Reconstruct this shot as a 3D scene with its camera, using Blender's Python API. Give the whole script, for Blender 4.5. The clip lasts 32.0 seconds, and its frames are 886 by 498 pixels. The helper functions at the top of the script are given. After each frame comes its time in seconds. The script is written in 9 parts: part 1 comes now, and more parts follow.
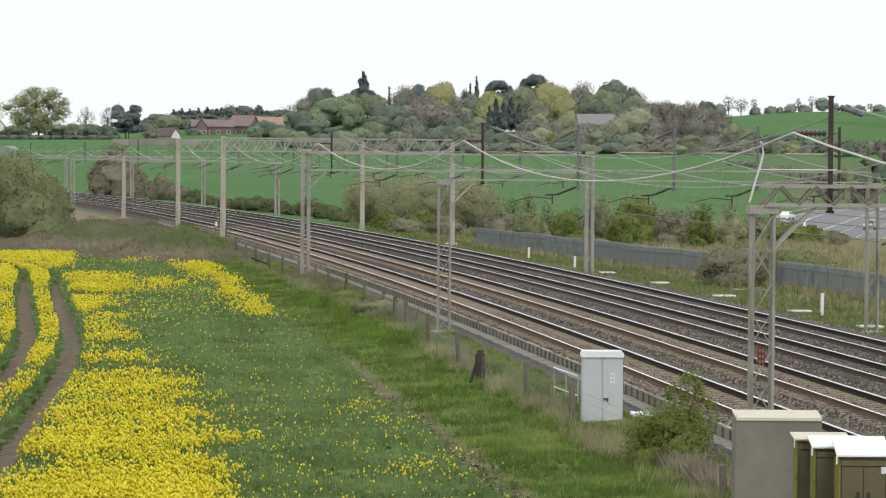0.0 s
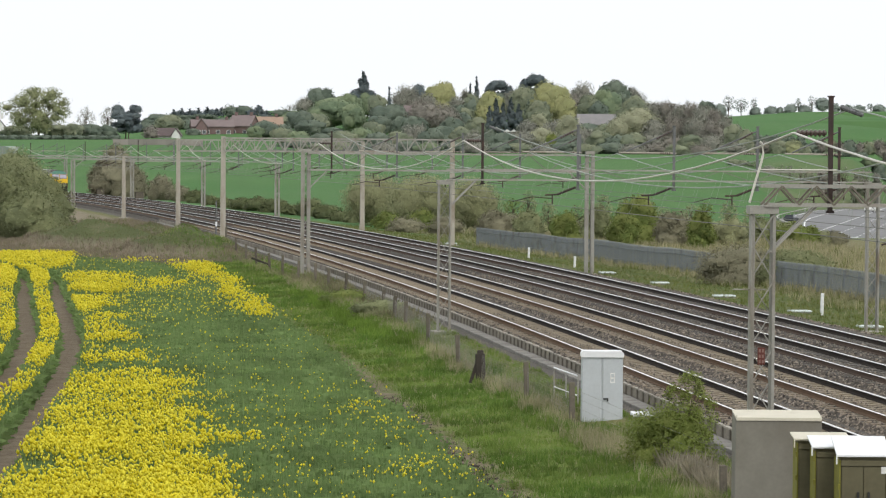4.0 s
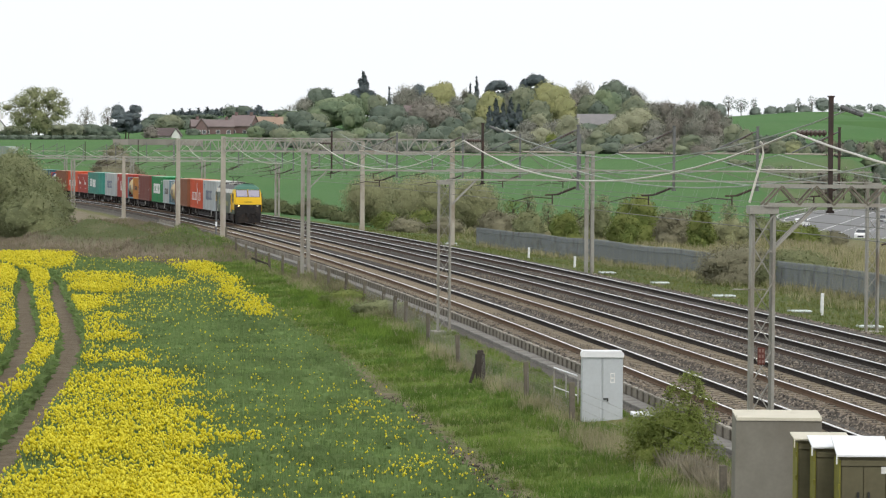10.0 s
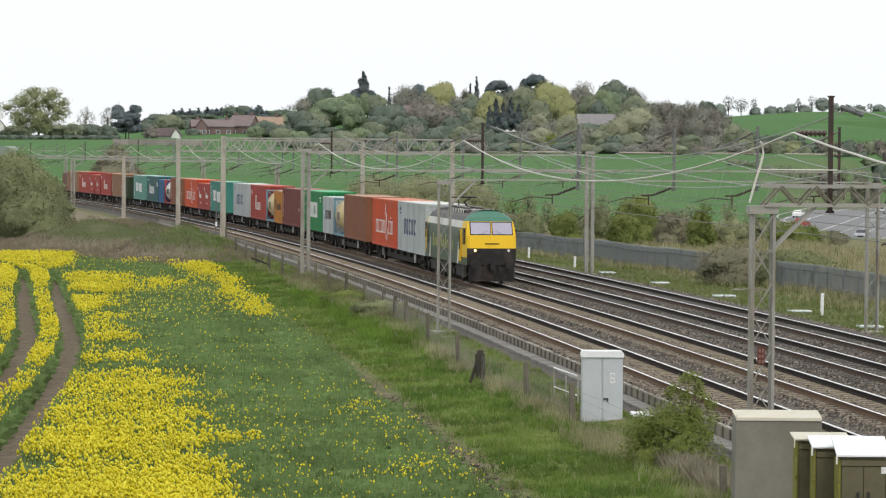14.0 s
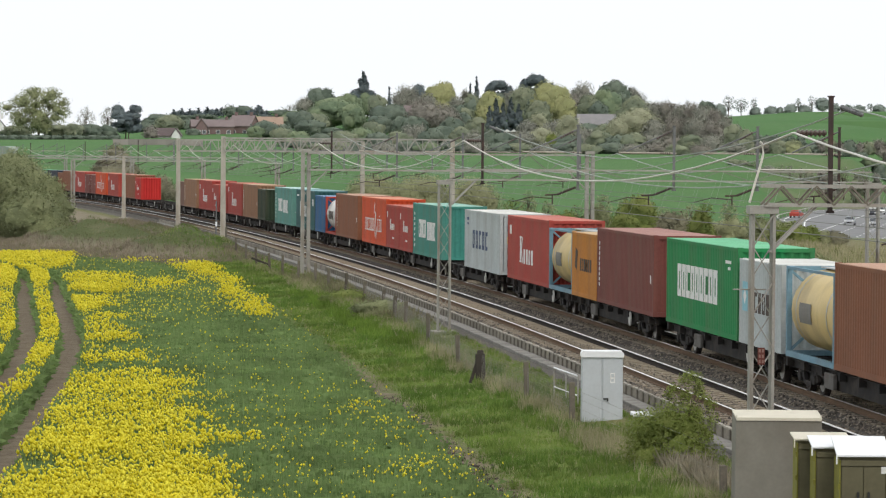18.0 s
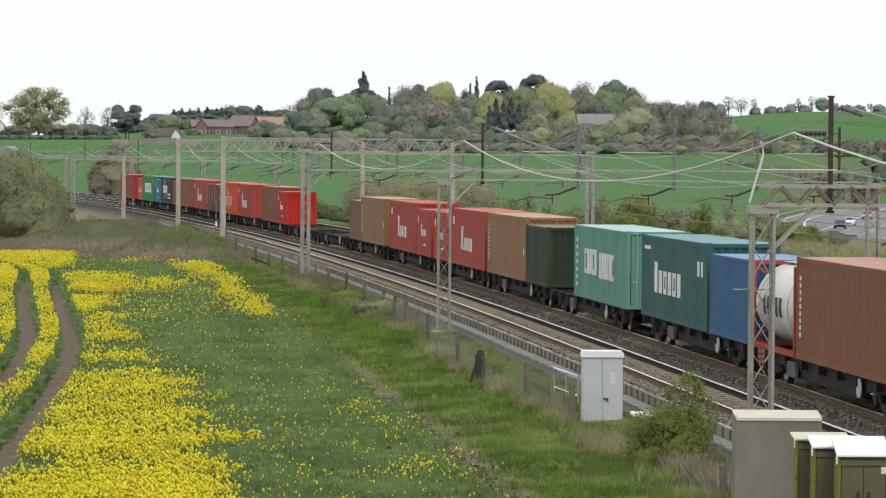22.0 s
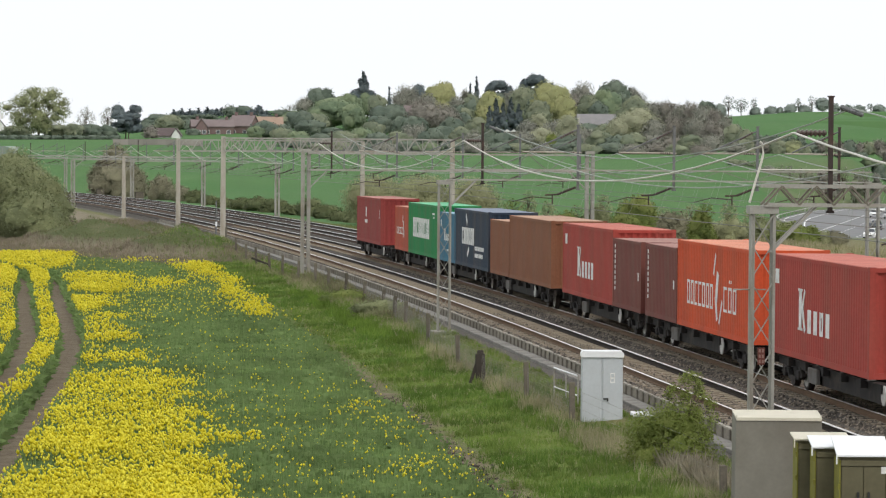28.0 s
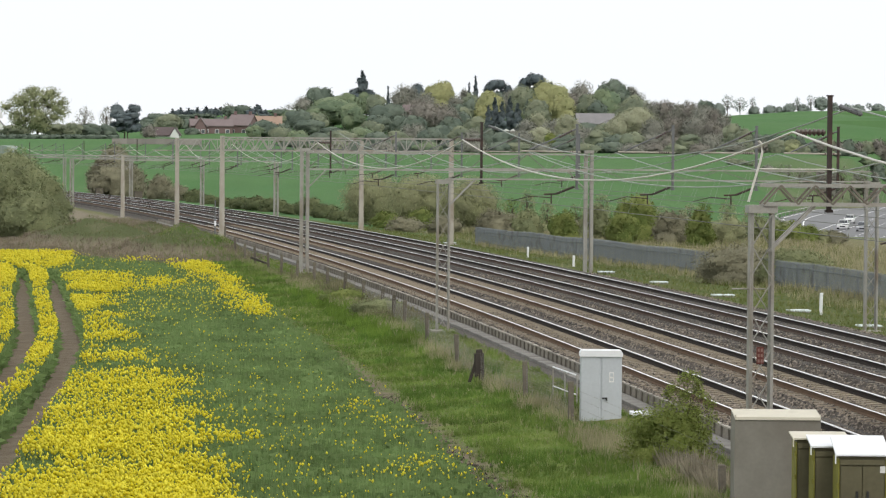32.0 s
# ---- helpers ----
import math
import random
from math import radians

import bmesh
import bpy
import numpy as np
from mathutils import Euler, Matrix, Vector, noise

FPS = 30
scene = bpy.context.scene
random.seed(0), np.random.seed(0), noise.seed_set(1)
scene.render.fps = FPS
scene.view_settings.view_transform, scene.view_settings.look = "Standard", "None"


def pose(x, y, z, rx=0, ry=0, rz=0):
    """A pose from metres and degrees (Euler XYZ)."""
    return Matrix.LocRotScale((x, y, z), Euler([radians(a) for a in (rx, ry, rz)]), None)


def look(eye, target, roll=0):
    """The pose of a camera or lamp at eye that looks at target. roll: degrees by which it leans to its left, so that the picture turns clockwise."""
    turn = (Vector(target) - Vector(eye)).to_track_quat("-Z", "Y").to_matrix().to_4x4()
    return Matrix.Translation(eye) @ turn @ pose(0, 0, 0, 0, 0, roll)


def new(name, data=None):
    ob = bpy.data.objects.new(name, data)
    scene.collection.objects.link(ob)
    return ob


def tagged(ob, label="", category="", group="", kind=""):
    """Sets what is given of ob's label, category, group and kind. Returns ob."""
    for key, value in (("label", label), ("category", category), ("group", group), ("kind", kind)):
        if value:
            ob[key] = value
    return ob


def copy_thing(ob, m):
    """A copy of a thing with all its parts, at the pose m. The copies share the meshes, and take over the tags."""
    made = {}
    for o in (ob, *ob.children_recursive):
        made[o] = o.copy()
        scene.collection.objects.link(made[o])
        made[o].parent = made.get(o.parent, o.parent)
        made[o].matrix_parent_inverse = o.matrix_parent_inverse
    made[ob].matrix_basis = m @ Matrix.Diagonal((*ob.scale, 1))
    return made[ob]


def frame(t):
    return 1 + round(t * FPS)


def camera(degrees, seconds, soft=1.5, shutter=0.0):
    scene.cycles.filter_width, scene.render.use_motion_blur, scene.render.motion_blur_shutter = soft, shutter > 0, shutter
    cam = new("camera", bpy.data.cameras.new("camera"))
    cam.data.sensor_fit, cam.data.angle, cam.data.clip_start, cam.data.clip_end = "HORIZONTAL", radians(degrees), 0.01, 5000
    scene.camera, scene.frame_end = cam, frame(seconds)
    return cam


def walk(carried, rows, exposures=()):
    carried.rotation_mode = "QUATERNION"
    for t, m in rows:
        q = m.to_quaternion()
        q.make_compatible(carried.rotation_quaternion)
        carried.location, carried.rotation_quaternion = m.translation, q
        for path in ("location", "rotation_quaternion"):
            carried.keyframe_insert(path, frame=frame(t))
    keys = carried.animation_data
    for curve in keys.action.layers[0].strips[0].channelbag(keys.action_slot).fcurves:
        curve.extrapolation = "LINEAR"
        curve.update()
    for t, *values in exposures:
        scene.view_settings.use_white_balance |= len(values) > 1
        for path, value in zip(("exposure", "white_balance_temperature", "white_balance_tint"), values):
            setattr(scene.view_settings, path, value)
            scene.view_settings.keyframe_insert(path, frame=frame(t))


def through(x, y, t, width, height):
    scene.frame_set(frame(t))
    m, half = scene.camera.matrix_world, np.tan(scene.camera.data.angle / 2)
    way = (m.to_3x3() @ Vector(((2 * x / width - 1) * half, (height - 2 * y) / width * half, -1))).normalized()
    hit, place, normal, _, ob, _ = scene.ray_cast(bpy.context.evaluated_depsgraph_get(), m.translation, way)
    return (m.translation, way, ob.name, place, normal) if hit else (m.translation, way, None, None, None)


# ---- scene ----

# ---------------------------------------------------------------- camera
EYE = (0.0, 0.0, 6.70)
cam = camera(15.428, 32.0, soft=1.2)
REST = look(EYE, (0.0, 100.0, 6.70 - 100.0 * math.tan(radians(1.6884))), 0.4546)
NUDGE = look(EYE, (0.033, 100.0, 6.68 - 100.0 * math.tan(radians(1.6884))), 0.4546)
walk(cam, [(0.0, REST), (16.0, REST), (31.4, REST), (32.0, NUDGE)])

# ---------------------------------------------------------------- world, sun, exposure
world = bpy.data.worlds.new("overcast_sky")
scene.world = world
world.use_nodes = True
wn, wl = world.node_tree.nodes, world.node_tree.links
sky = wn.new("ShaderNodeTexSky")
sky.sky_type = "NISHITA"
sky.sun_disc = False
sky.sun_elevation = radians(50)
sky.sun_rotation = radians(160)
sky.dust_density = 6.0
sky.air_density = 1.0
cloud = wn.new("ShaderNodeMix")
cloud.data_type = "RGBA"
cloud.inputs[0].default_value = 0.88
cloud.inputs[7].default_value = (9.6, 9.9, 10.2, 1)
wl.new(sky.outputs[0], cloud.inputs[6])
bg = wn["Background"]
wl.new(cloud.outputs[2], bg.inputs[0])
bg.inputs[1].default_value = 0.115

sun_data = bpy.data.lights.new("sun", "SUN")
sun_data.energy, sun_data.angle, sun_data.color = 1.1, radians(14), (1.0, 0.96, 0.9)
sun = new("sun", sun_data)
sun.matrix_basis = look((40, -90, 110), (0, 0, 0))
scene.view_settings.exposure = 0.0


# ---------------------------------------------------------------- material kit
def nodes_of(name):
    m = bpy.data.materials.new(name)
    m.use_nodes = True
    return m, m.node_tree.nodes, m.node_tree.links, m.node_tree.nodes["Principled BSDF"]


def mat(name, color, rough=0.8, metal=0.0, vary=0.12, scale=3.0, fine=40.0, bump=0.0, streak=0.0, second=None,
        amount=0.5, edge=0.12, per_object=0.0, per_island=0.0, spec=0.3, coords="Object", mul=(1, 1, 1)):
    """Paint or earth with variation at two scales, stains in a second colour, streaks that run down, and relief."""
    m, n, l, b = nodes_of(name)
    tc = n.new("ShaderNodeTexCoord")
    mp = n.new("ShaderNodeMapping")
    mp.inputs[3].default_value = mul
    l.new(tc.outputs[coords], mp.inputs[0])
    big = n.new("ShaderNodeTexNoise")
    big.inputs["Scale"].default_value, big.inputs["Detail"].default_value = scale, 4
    small = n.new("ShaderNodeTexNoise")
    small.inputs["Scale"].default_value, small.inputs["Detail"].default_value = fine, 3
    l.new(mp.outputs[0], big.inputs[0])
    l.new(mp.outputs[0], small.inputs[0])
    add = n.new("ShaderNodeMath")
    add.operation = "ADD"
    l.new(big.outputs[0], add.inputs[0])
    l.new(small.outputs[0], add.inputs[1])
    ramp = n.new("ShaderNodeMapRange")
    ramp.inputs[1].default_value, ramp.inputs[2].default_value = 0.6, 1.4
    ramp.inputs[3].default_value, ramp.inputs[4].default_value = 1 - vary, 1 + vary
    l.new(add.outputs[0], ramp.inputs[0])
    base = n.new("ShaderNodeRGB")
    base.outputs[0].default_value = (*color, 1)
    colour = base.outputs[0]
    if second:
        mask = n.new("ShaderNodeTexNoise")
        mask.inputs["Scale"].default_value, mask.inputs["Detail"].default_value = scale * 0.7, 6
        off = n.new("ShaderNodeMapping")
        off.inputs[1].default_value = (7.3, 2.1, 4.4)
        l.new(mp.outputs[0], off.inputs[0])
        if streak:
            off.inputs[3].default_value = (1, 1, 1 - streak)
        l.new(off.outputs[0], mask.inputs[0])
        cut = n.new("ShaderNodeMapRange")
        cut.inputs[1].default_value, cut.inputs[2].default_value = 1 - amount - edge, 1 - amount + edge
        l.new(mask.outputs[0], cut.inputs[0])
        mix = n.new("ShaderNodeMix")
        mix.data_type = "RGBA"
        l.new(cut.outputs[0], mix.inputs[0])
        l.new(colour, mix.inputs[6])
        mix.inputs[7].default_value = (*second, 1)
        colour = mix.outputs[2]
    value = ramp.outputs[0]
    for on, socket in ((per_object, "obj"), (per_island, "isl")):
        if on:
            src = n.new("ShaderNodeObjectInfo").outputs["Random"] if socket == "obj" else n.new("ShaderNodeNewGeometry").outputs["Random Per Island"]
            r2 = n.new("ShaderNodeMapRange")
            r2.inputs[3].default_value, r2.inputs[4].default_value = 1 - on, 1 + on
            l.new(src, r2.inputs[0])
            mu = n.new("ShaderNodeMath")
            mu.operation = "MULTIPLY"
            l.new(value, mu.inputs[0])
            l.new(r2.outputs[0], mu.inputs[1])
            value = mu.outputs[0]
    sc = n.new("ShaderNodeVectorMath")
    sc.operation = "SCALE"
    l.new(colour, sc.inputs[0])
    l.new(value, sc.inputs["Scale"])
    l.new(sc.outputs[0], b.inputs["Base Color"])
    b.inputs["Roughness"].default_value, b.inputs["Metallic"].default_value = rough, metal
    b.inputs["Specular IOR Level"].default_value = spec
    if bump:
        bp = n.new("ShaderNodeBump")
        bp.inputs["Strength"].default_value, bp.inputs["Distance"].default_value = 0.8, bump
        l.new(small.outputs[0], bp.inputs["Height"])
        l.new(bp.outputs[0], b.inputs["Normal"])
    return m


def leaf_mat(name, color, other, vary=0.35, through=0.25):
    """Foliage: two greens mixed clump by clump, a little light passing through."""
    m, n, l, b = nodes_of(name)
    g = n.new("ShaderNodeNewGeometry")
    mix = n.new("ShaderNodeMix")
    mix.data_type = "RGBA"
    mix.inputs[6].default_value, mix.inputs[7].default_value = (*color, 1), (*other, 1)
    l.new(g.outputs["Random Per Island"], mix.inputs[0])
    tc = n.new("ShaderNodeTexCoord")
    no = n.new("ShaderNodeTexNoise")
    no.inputs["Scale"].default_value = 0.45
    l.new(tc.outputs["Object"], no.inputs[0])
    r = n.new("ShaderNodeMapRange")
    r.inputs[1].default_value, r.inputs[2].default_value = 0.3, 0.7
    r.inputs[3].default_value, r.inputs[4].default_value = 1 - vary, 1 + vary
    l.new(no.outputs[0], r.inputs[0])
    sc = n.new("ShaderNodeVectorMath")
    sc.operation = "SCALE"
    l.new(mix.outputs[2], sc.inputs[0])
    l.new(r.outputs[0], sc.inputs["Scale"])
    l.new(sc.outputs[0], b.inputs["Base Color"])
    b.inputs["Roughness"].default_value = 0.75
    b.inputs["Specular IOR Level"].default_value = 0.2
    if through:
        tr = n.new("ShaderNodeBsdfTranslucent")
        l.new(sc.outputs[0], tr.inputs[0])
        ms = n.new("ShaderNodeMixShader")
        ms.inputs[0].default_value = through
        l.new(b.outputs[0], ms.inputs[1])
        l.new(tr.outputs[0], ms.inputs[2])
        l.new(ms.outputs[0], n["Material Output"].inputs[0])
    return m


# ---------------------------------------------------------------- mesh kit
class Shape:
    """Vertices and faces of one mesh, gathered from simple solids."""

    def __init__(self):
        self.v, self.f = [], []

    def add(self, verts, faces):
        k = len(self.v)
        self.v += [tuple(p) for p in verts]
        self.f += [tuple(i + k for i in q) for q in faces]
        return self

    def box(self, x0, x1, y0, y1, z0, z1, m=None, c=0.0):
        """A box; c chamfers its four upright edges and the top ones."""
        if c:
            a = [(x0 + c, y0), (x1 - c, y0), (x1, y0 + c), (x1, y1 - c), (x1 - c, y1), (x0 + c, y1), (x0, y1 - c), (x0, y0 + c)]
            b = [(x0 + 1.7 * c, y0 + c), (x1 - 1.7 * c, y0 + c), (x1 - c, y0 + 1.7 * c), (x1 - c, y1 - 1.7 * c), (x1 - 1.7 * c, y1 - c), (x0 + 1.7 * c, y1 - c), (x0 + c, y1 - 1.7 * c), (x0 + c, y0 + 1.7 * c)]
            vs = [(x, y, z0) for x, y in a] + [(x, y, z1 - c) for x, y in a] + [(x, y, z1) for x, y in b]
            fs = [tuple(range(7, -1, -1)), tuple(range(16, 24))]
            for r in (0, 8):
                fs += [(r + i, r + (i + 1) % 8, r + 8 + (i + 1) % 8, r + 8 + i) for i in range(8)]
        else:
            vs = [(x, y, z) for z in (z0, z1) for x, y in ((x0, y0), (x1, y0), (x1, y1), (x0, y1))]
            fs = [(3, 2, 1, 0), (4, 5, 6, 7), (0, 1, 5, 4), (1, 2, 6, 5), (2, 3, 7, 6), (3, 0, 4, 7)]
        if m is not None:
            vs = [m @ Vector(p) for p in vs]
        return self.add(vs, fs)

    def tube(self, p, q, r, n=6, r2=None):
        """A bar from p to q."""
        p, q = Vector(p), Vector(q)
        d = (q - p).normalized()
        u = d.orthogonal().normalized()
        w = d.cross(u)
        vs = []
        for c, rr in ((p, r), (q, r if r2 is None else r2)):
            vs += [c + (u * math.cos(2 * math.pi * i / n) + w * math.sin(2 * math.pi * i / n)) * rr for i in range(n)]
        fs = [(i, (i + 1) % n, n + (i + 1) % n, n + i) for i in range(n)] + [tuple(range(n - 1, -1, -1)), tuple(range(n, 2 * n))]
        return self.add(vs, fs)

    def path(self, pts, r, n=5):
        """A wire through the points, in one piece."""
        pts = [Vector(p) for p in pts]
        vs, fs = [], []
        for i, p in enumerate(pts):
            d = (pts[min(i + 1, len(pts) - 1)] - pts[max(i - 1, 0)]).normalized()
            u = d.cross(Vector((0, 0, 1)))
            u = u.normalized() if u.length > 1e-4 else Vector((1, 0, 0))
            w = u.cross(d)
            vs += [p + (u * math.cos(2 * math.pi * k / n) + w * math.sin(2 * math.pi * k / n)) * r for k in range(n)]
        for i in range(len(pts) - 1):
            fs += [(i * n + k, i * n + (k + 1) % n, (i + 1) * n + (k + 1) % n, (i + 1) * n + k) for k in range(n)]
        return self.add(vs, fs)

    def bar(self, p, q, w, h):
        """A flat or square bar from p to q, w wide and h deep."""
        p, q = Vector(p), Vector(q)
        d = q - p
        t = d.to_track_quat("Z", "Y").to_matrix().to_4x4()
        return self.box(-w / 2, w / 2, -h / 2, h / 2, 0, d.length, Matrix.Translation(p) @ t)

    def extrude(self, outline, p, side, up, way):
        """The outline (pairs along side and up) swept from p by way."""
        p, side, up, way = Vector(p), Vector(side), Vector(up), Vector(way)
        n = len(outline)
        vs = [p + side * a + up * b for a, b in outline]
        vs += [q + way for q in vs]
        return self.add(vs, [(i, (i + 1) % n, n + (i + 1) % n, n + i) for i in range(n)] + [tuple(range(n - 1, -1, -1)), tuple(range(n, 2 * n))])

    def mesh(self, name):
        me = bpy.data.meshes.new(name)
        me.from_pydata(self.v, [], self.f)
        me.update()
        return me


def part(name, shape, material, parent=None, label="", at=None, smooth=False):
    """Links a Shape (or a mesh) as one mesh object under a thing or a part."""
    me = shape.mesh(name) if isinstance(shape, Shape) else shape
    if material is not None and not me.materials:
        me.materials.append(material)
    ob = new(name, me)
    if parent is not None:
        ob.parent = parent
    if at is not None:
        ob.matrix_basis = at
    if smooth:
        me.polygons.foreach_set("use_smooth", [True] * len(me.polygons))
    if label:
        ob["label"] = label
    return ob


def thing(name, label, category, group="", at=None, kind=""):
    ob = tagged(new(name), label, category, group, kind)
    ob.empty_display_size = 0.2
    if at is not None:
        ob.matrix_basis = at
    return ob


rng = random.Random(7)

# ---------------------------------------------------------------- the line of the railway
LINE = (4.534, -12.774, -1.698, 0.1088, -0.0355)
NEAR_Y, FAR_Y = 60.0, 560.0


def curve_x(y):
    """The curve of the second track on a level plan."""
    t = min(max(y, NEAR_Y), FAR_Y)
    u = (t - 150.0) / 100.0
    w = max(u, 0.0)
    a, b, c, d, e = LINE
    k = (b + 2 * c * u + 3 * d * u * u + 4 * e * w ** 3) / 100.0
    near = 1.1e-4 * max(0.0, 110.0 - t) ** 2
    return a + b * u + c * u * u + d * u ** 3 + e * w ** 4 + k * (y - t) + near


def reach(y):
    """The line falls gently away beyond 200 m, so that its far end lies a little farther off and lower."""
    t = min(max(y, 200.0), FAR_Y)
    return 1.0 + 2.3e-4 * (t - 200.0) ** 2 / t


def line_table():
    flat = np.arange(-900.0, 1400.0, 1.0)
    k = np.array([reach(y) for y in flat])
    ys, xs, zs = flat * k, np.array([curve_x(y) for y in flat]) * k, 6.7 * (1.0 - k)
    run = np.concatenate([[0.0], np.cumsum(np.hypot(np.diff(xs), np.diff(ys)))])
    return flat, ys, xs, zs, run - np.interp(100.0, flat, run)


FLAT, LY, LX, LZ, LS = line_table()
LK = np.gradient(LX, LY)


def line_x(y):
    """Where the centre of the second track lies at y, and its slope there."""
    return float(np.interp(y, LY, LX)), float(np.interp(y, LY, LK))


def line_z(y):
    """Height of the rails at y."""
    return float(np.interp(y, LY, LZ))


def on_line(s, l=0.0, z=0.0):
    """The point at run s along the railway and l to its far side, and the heading (degrees) of the way back to the camera."""
    y = float(np.interp(s, LS, LY))
    x, k = line_x(y)
    c = 1 / math.hypot(1, k)
    return Vector((x + l * c, y - l * k * c, z + line_z(y))), math.degrees(math.atan2(-k, 1))


def line_pose(s, l=0.0, z=0.0):
    """Local x points to the far side, local y away from the camera along the railway."""
    p, a = on_line(s, l, z)
    return pose(p.x, p.y, p.z, 0, 0, a)


def run_at(y):
    return float(np.interp(y, FLAT, LS))


def across(x, y):
    """How far x, y lies to the far side of the second track, about."""
    lx, k = line_x(y)
    return (x - lx) / math.hypot(1, k)


T_OFF = (-3.59, 0.0, 3.50, 6.80)


def smooth(a, b, t):
    t = min(max((t - a) / (b - a), 0.0), 1.0)
    return t * t * (3 - 2 * t)

# ---------------------------------------------------------------- the lie of the land
def road_x(y):
    """Centre line of the motorway's near lanes."""
    if y >= 430:
        return 80.0 + 0.18 * (y - 605.0)
    return 48.5 + 0.18 * (y - 430.0) + 0.0022 * (430.0 - y) ** 2


def road_left(y):
    """Left edge of the tarmac, measured from road_x: a slip road spreads away, then closes."""
    return -4.0 - 14.0 * smooth(450, 610, y) + 12.0 * smooth(680, 740, y)


def far_hill(x, y):
    """Height of the open land beyond the railway."""
    rise = (8.2 + 2.6 * smooth(-20, -70, x)) * smooth(430, 920, y)
    rise += 2.5 * smooth(900, 1300, y)
    rise += 11.0 * smooth(960, 1320, y) * smooth(-150, -60, x)
    rise += 10.0 * smooth(1250, 1760, y) * smooth(40, 220, x)
    return rise


def cutting(x, y, z):
    """The motorway's trench taken out of the land."""
    if y < 240 or y > 1600:
        return z
    o = x - road_x(y)
    left = road_left(y)
    out = max(left - o, o - 38.0, 0.0)
    open_land = smooth(285, 415, y) * (1 - smooth(740, 800, y))
    reach = 10.0 + 26.0 * open_land
    k = 1 - smooth(0.0, reach, out)
    return z + (-4.9 - z) * k


def ground_z(x, y, l=None):
    """Height of the ground: the field, the railway's bed, the far verge and the hills."""
    if l is None:
        l = across(x, y)
    wob = 0.10 * noise.noise(Vector((x * 0.11, y * 0.11, 3.1))) + 0.05 * noise.noise(Vector((x * 0.43, y * 0.43, 9.7)))
    field = -1.0 + wob
    # grassed mound between the field's end and the railway
    if l < -6.2:
        def knoll(h, y0, l0, ry, rl):
            return h * math.exp(-(((y - y0) / ry) ** 2 + ((l - l0) / rl) ** 2) ** 1.6)
        hump = knoll(1.85, 257, -15.0, 9.0, 3.6) + knoll(0.9, 262, -19.0, 9.0, 3.0) + knoll(1.5, 239, -12.2, 7.0, 2.9) + knoll(0.95, 237, -9.2, 7.0, 2.3) + knoll(0.9, 284, -10.5, 16.0, 3.0)
        hump *= 1.0 + 0.35 * noise.noise(Vector((x * 0.45, y * 0.16, 5.5))) + 0.2 * noise.noise(Vector((x * 1.1, y * 0.4, 1.5)))
        z = field + 0.25 * smooth(-13.0, -7.0, l) + hump
        z = z * smooth(-6.2, -7.4, l) + -0.62 * (1 - smooth(-6.2, -7.4, l)) if l > -7.4 else z
    elif l < -4.93:
        z = -0.62 + 0.04 * wob
    elif l < 9.4:
        z = -0.30
    elif l < 11.2:
        z = -0.30 - 0.30 * (l - 9.4) / 1.8
    else:
        z = -0.6 + wob - 0.3 * smooth(11.5, 16, l)
        land = -1.1 + far_hill(x, y)
        z += (land - z) * smooth(22, 60, l) if y < 600 else (land - z) * smooth(14, 40, l)
        if l > 24:
            z = cutting(x, y, z)
    if l < -60 and y > 250:
        z += (far_hill(x, y)) * smooth(-60, -160, l)
    return z + line_z(y) * (1 - smooth(30, 90, abs(l)))


def build_ground():
    ls = list(np.arange(-34, -8, 1.0)) + list(np.arange(-8, -5.4, 0.3)) + [-5.0, -4.92, -4, -2, 0, 2, 4, 6, 8, 9.4, 10, 10.6, 11.2, 12]
    ls += list(np.arange(13, 30, 1.5)) + list(np.geomspace(30, 300, 60)) + list(np.geomspace(320, 3200, 20))
    ls = list(-np.geomspace(3000, 35, 34)) + ls
    ys = list(np.linspace(-800, 40, 15)) + list(np.arange(50, 330, 2.2)) + list(np.geomspace(331, 4700, 130))
    vs, fs = [], []
    for y in ys:
        lx, k = line_x(y)
        c = 1 / math.hypot(1, k)
        for l in ls:
            x = lx + l / c
            vs.append((x, y, ground_z(x, y, l)))
    n = len(ls)
    for j in range(len(ys) - 1):
        for i in range(n - 1):
            a = j * n + i
            fs.append((a, a + 1, a + n + 1, a + n))
    me = bpy.data.meshes.new("ground")
    me.from_pydata(vs, [], fs)
    me.polygons.foreach_set("use_smooth", [True] * len(fs))
    layer = me.attributes.new("zone", "FLOAT", "POINT")
    layer.data.foreach_set("value", np.tile(np.array(ls, dtype=np.float32), len(ys)))
    return me


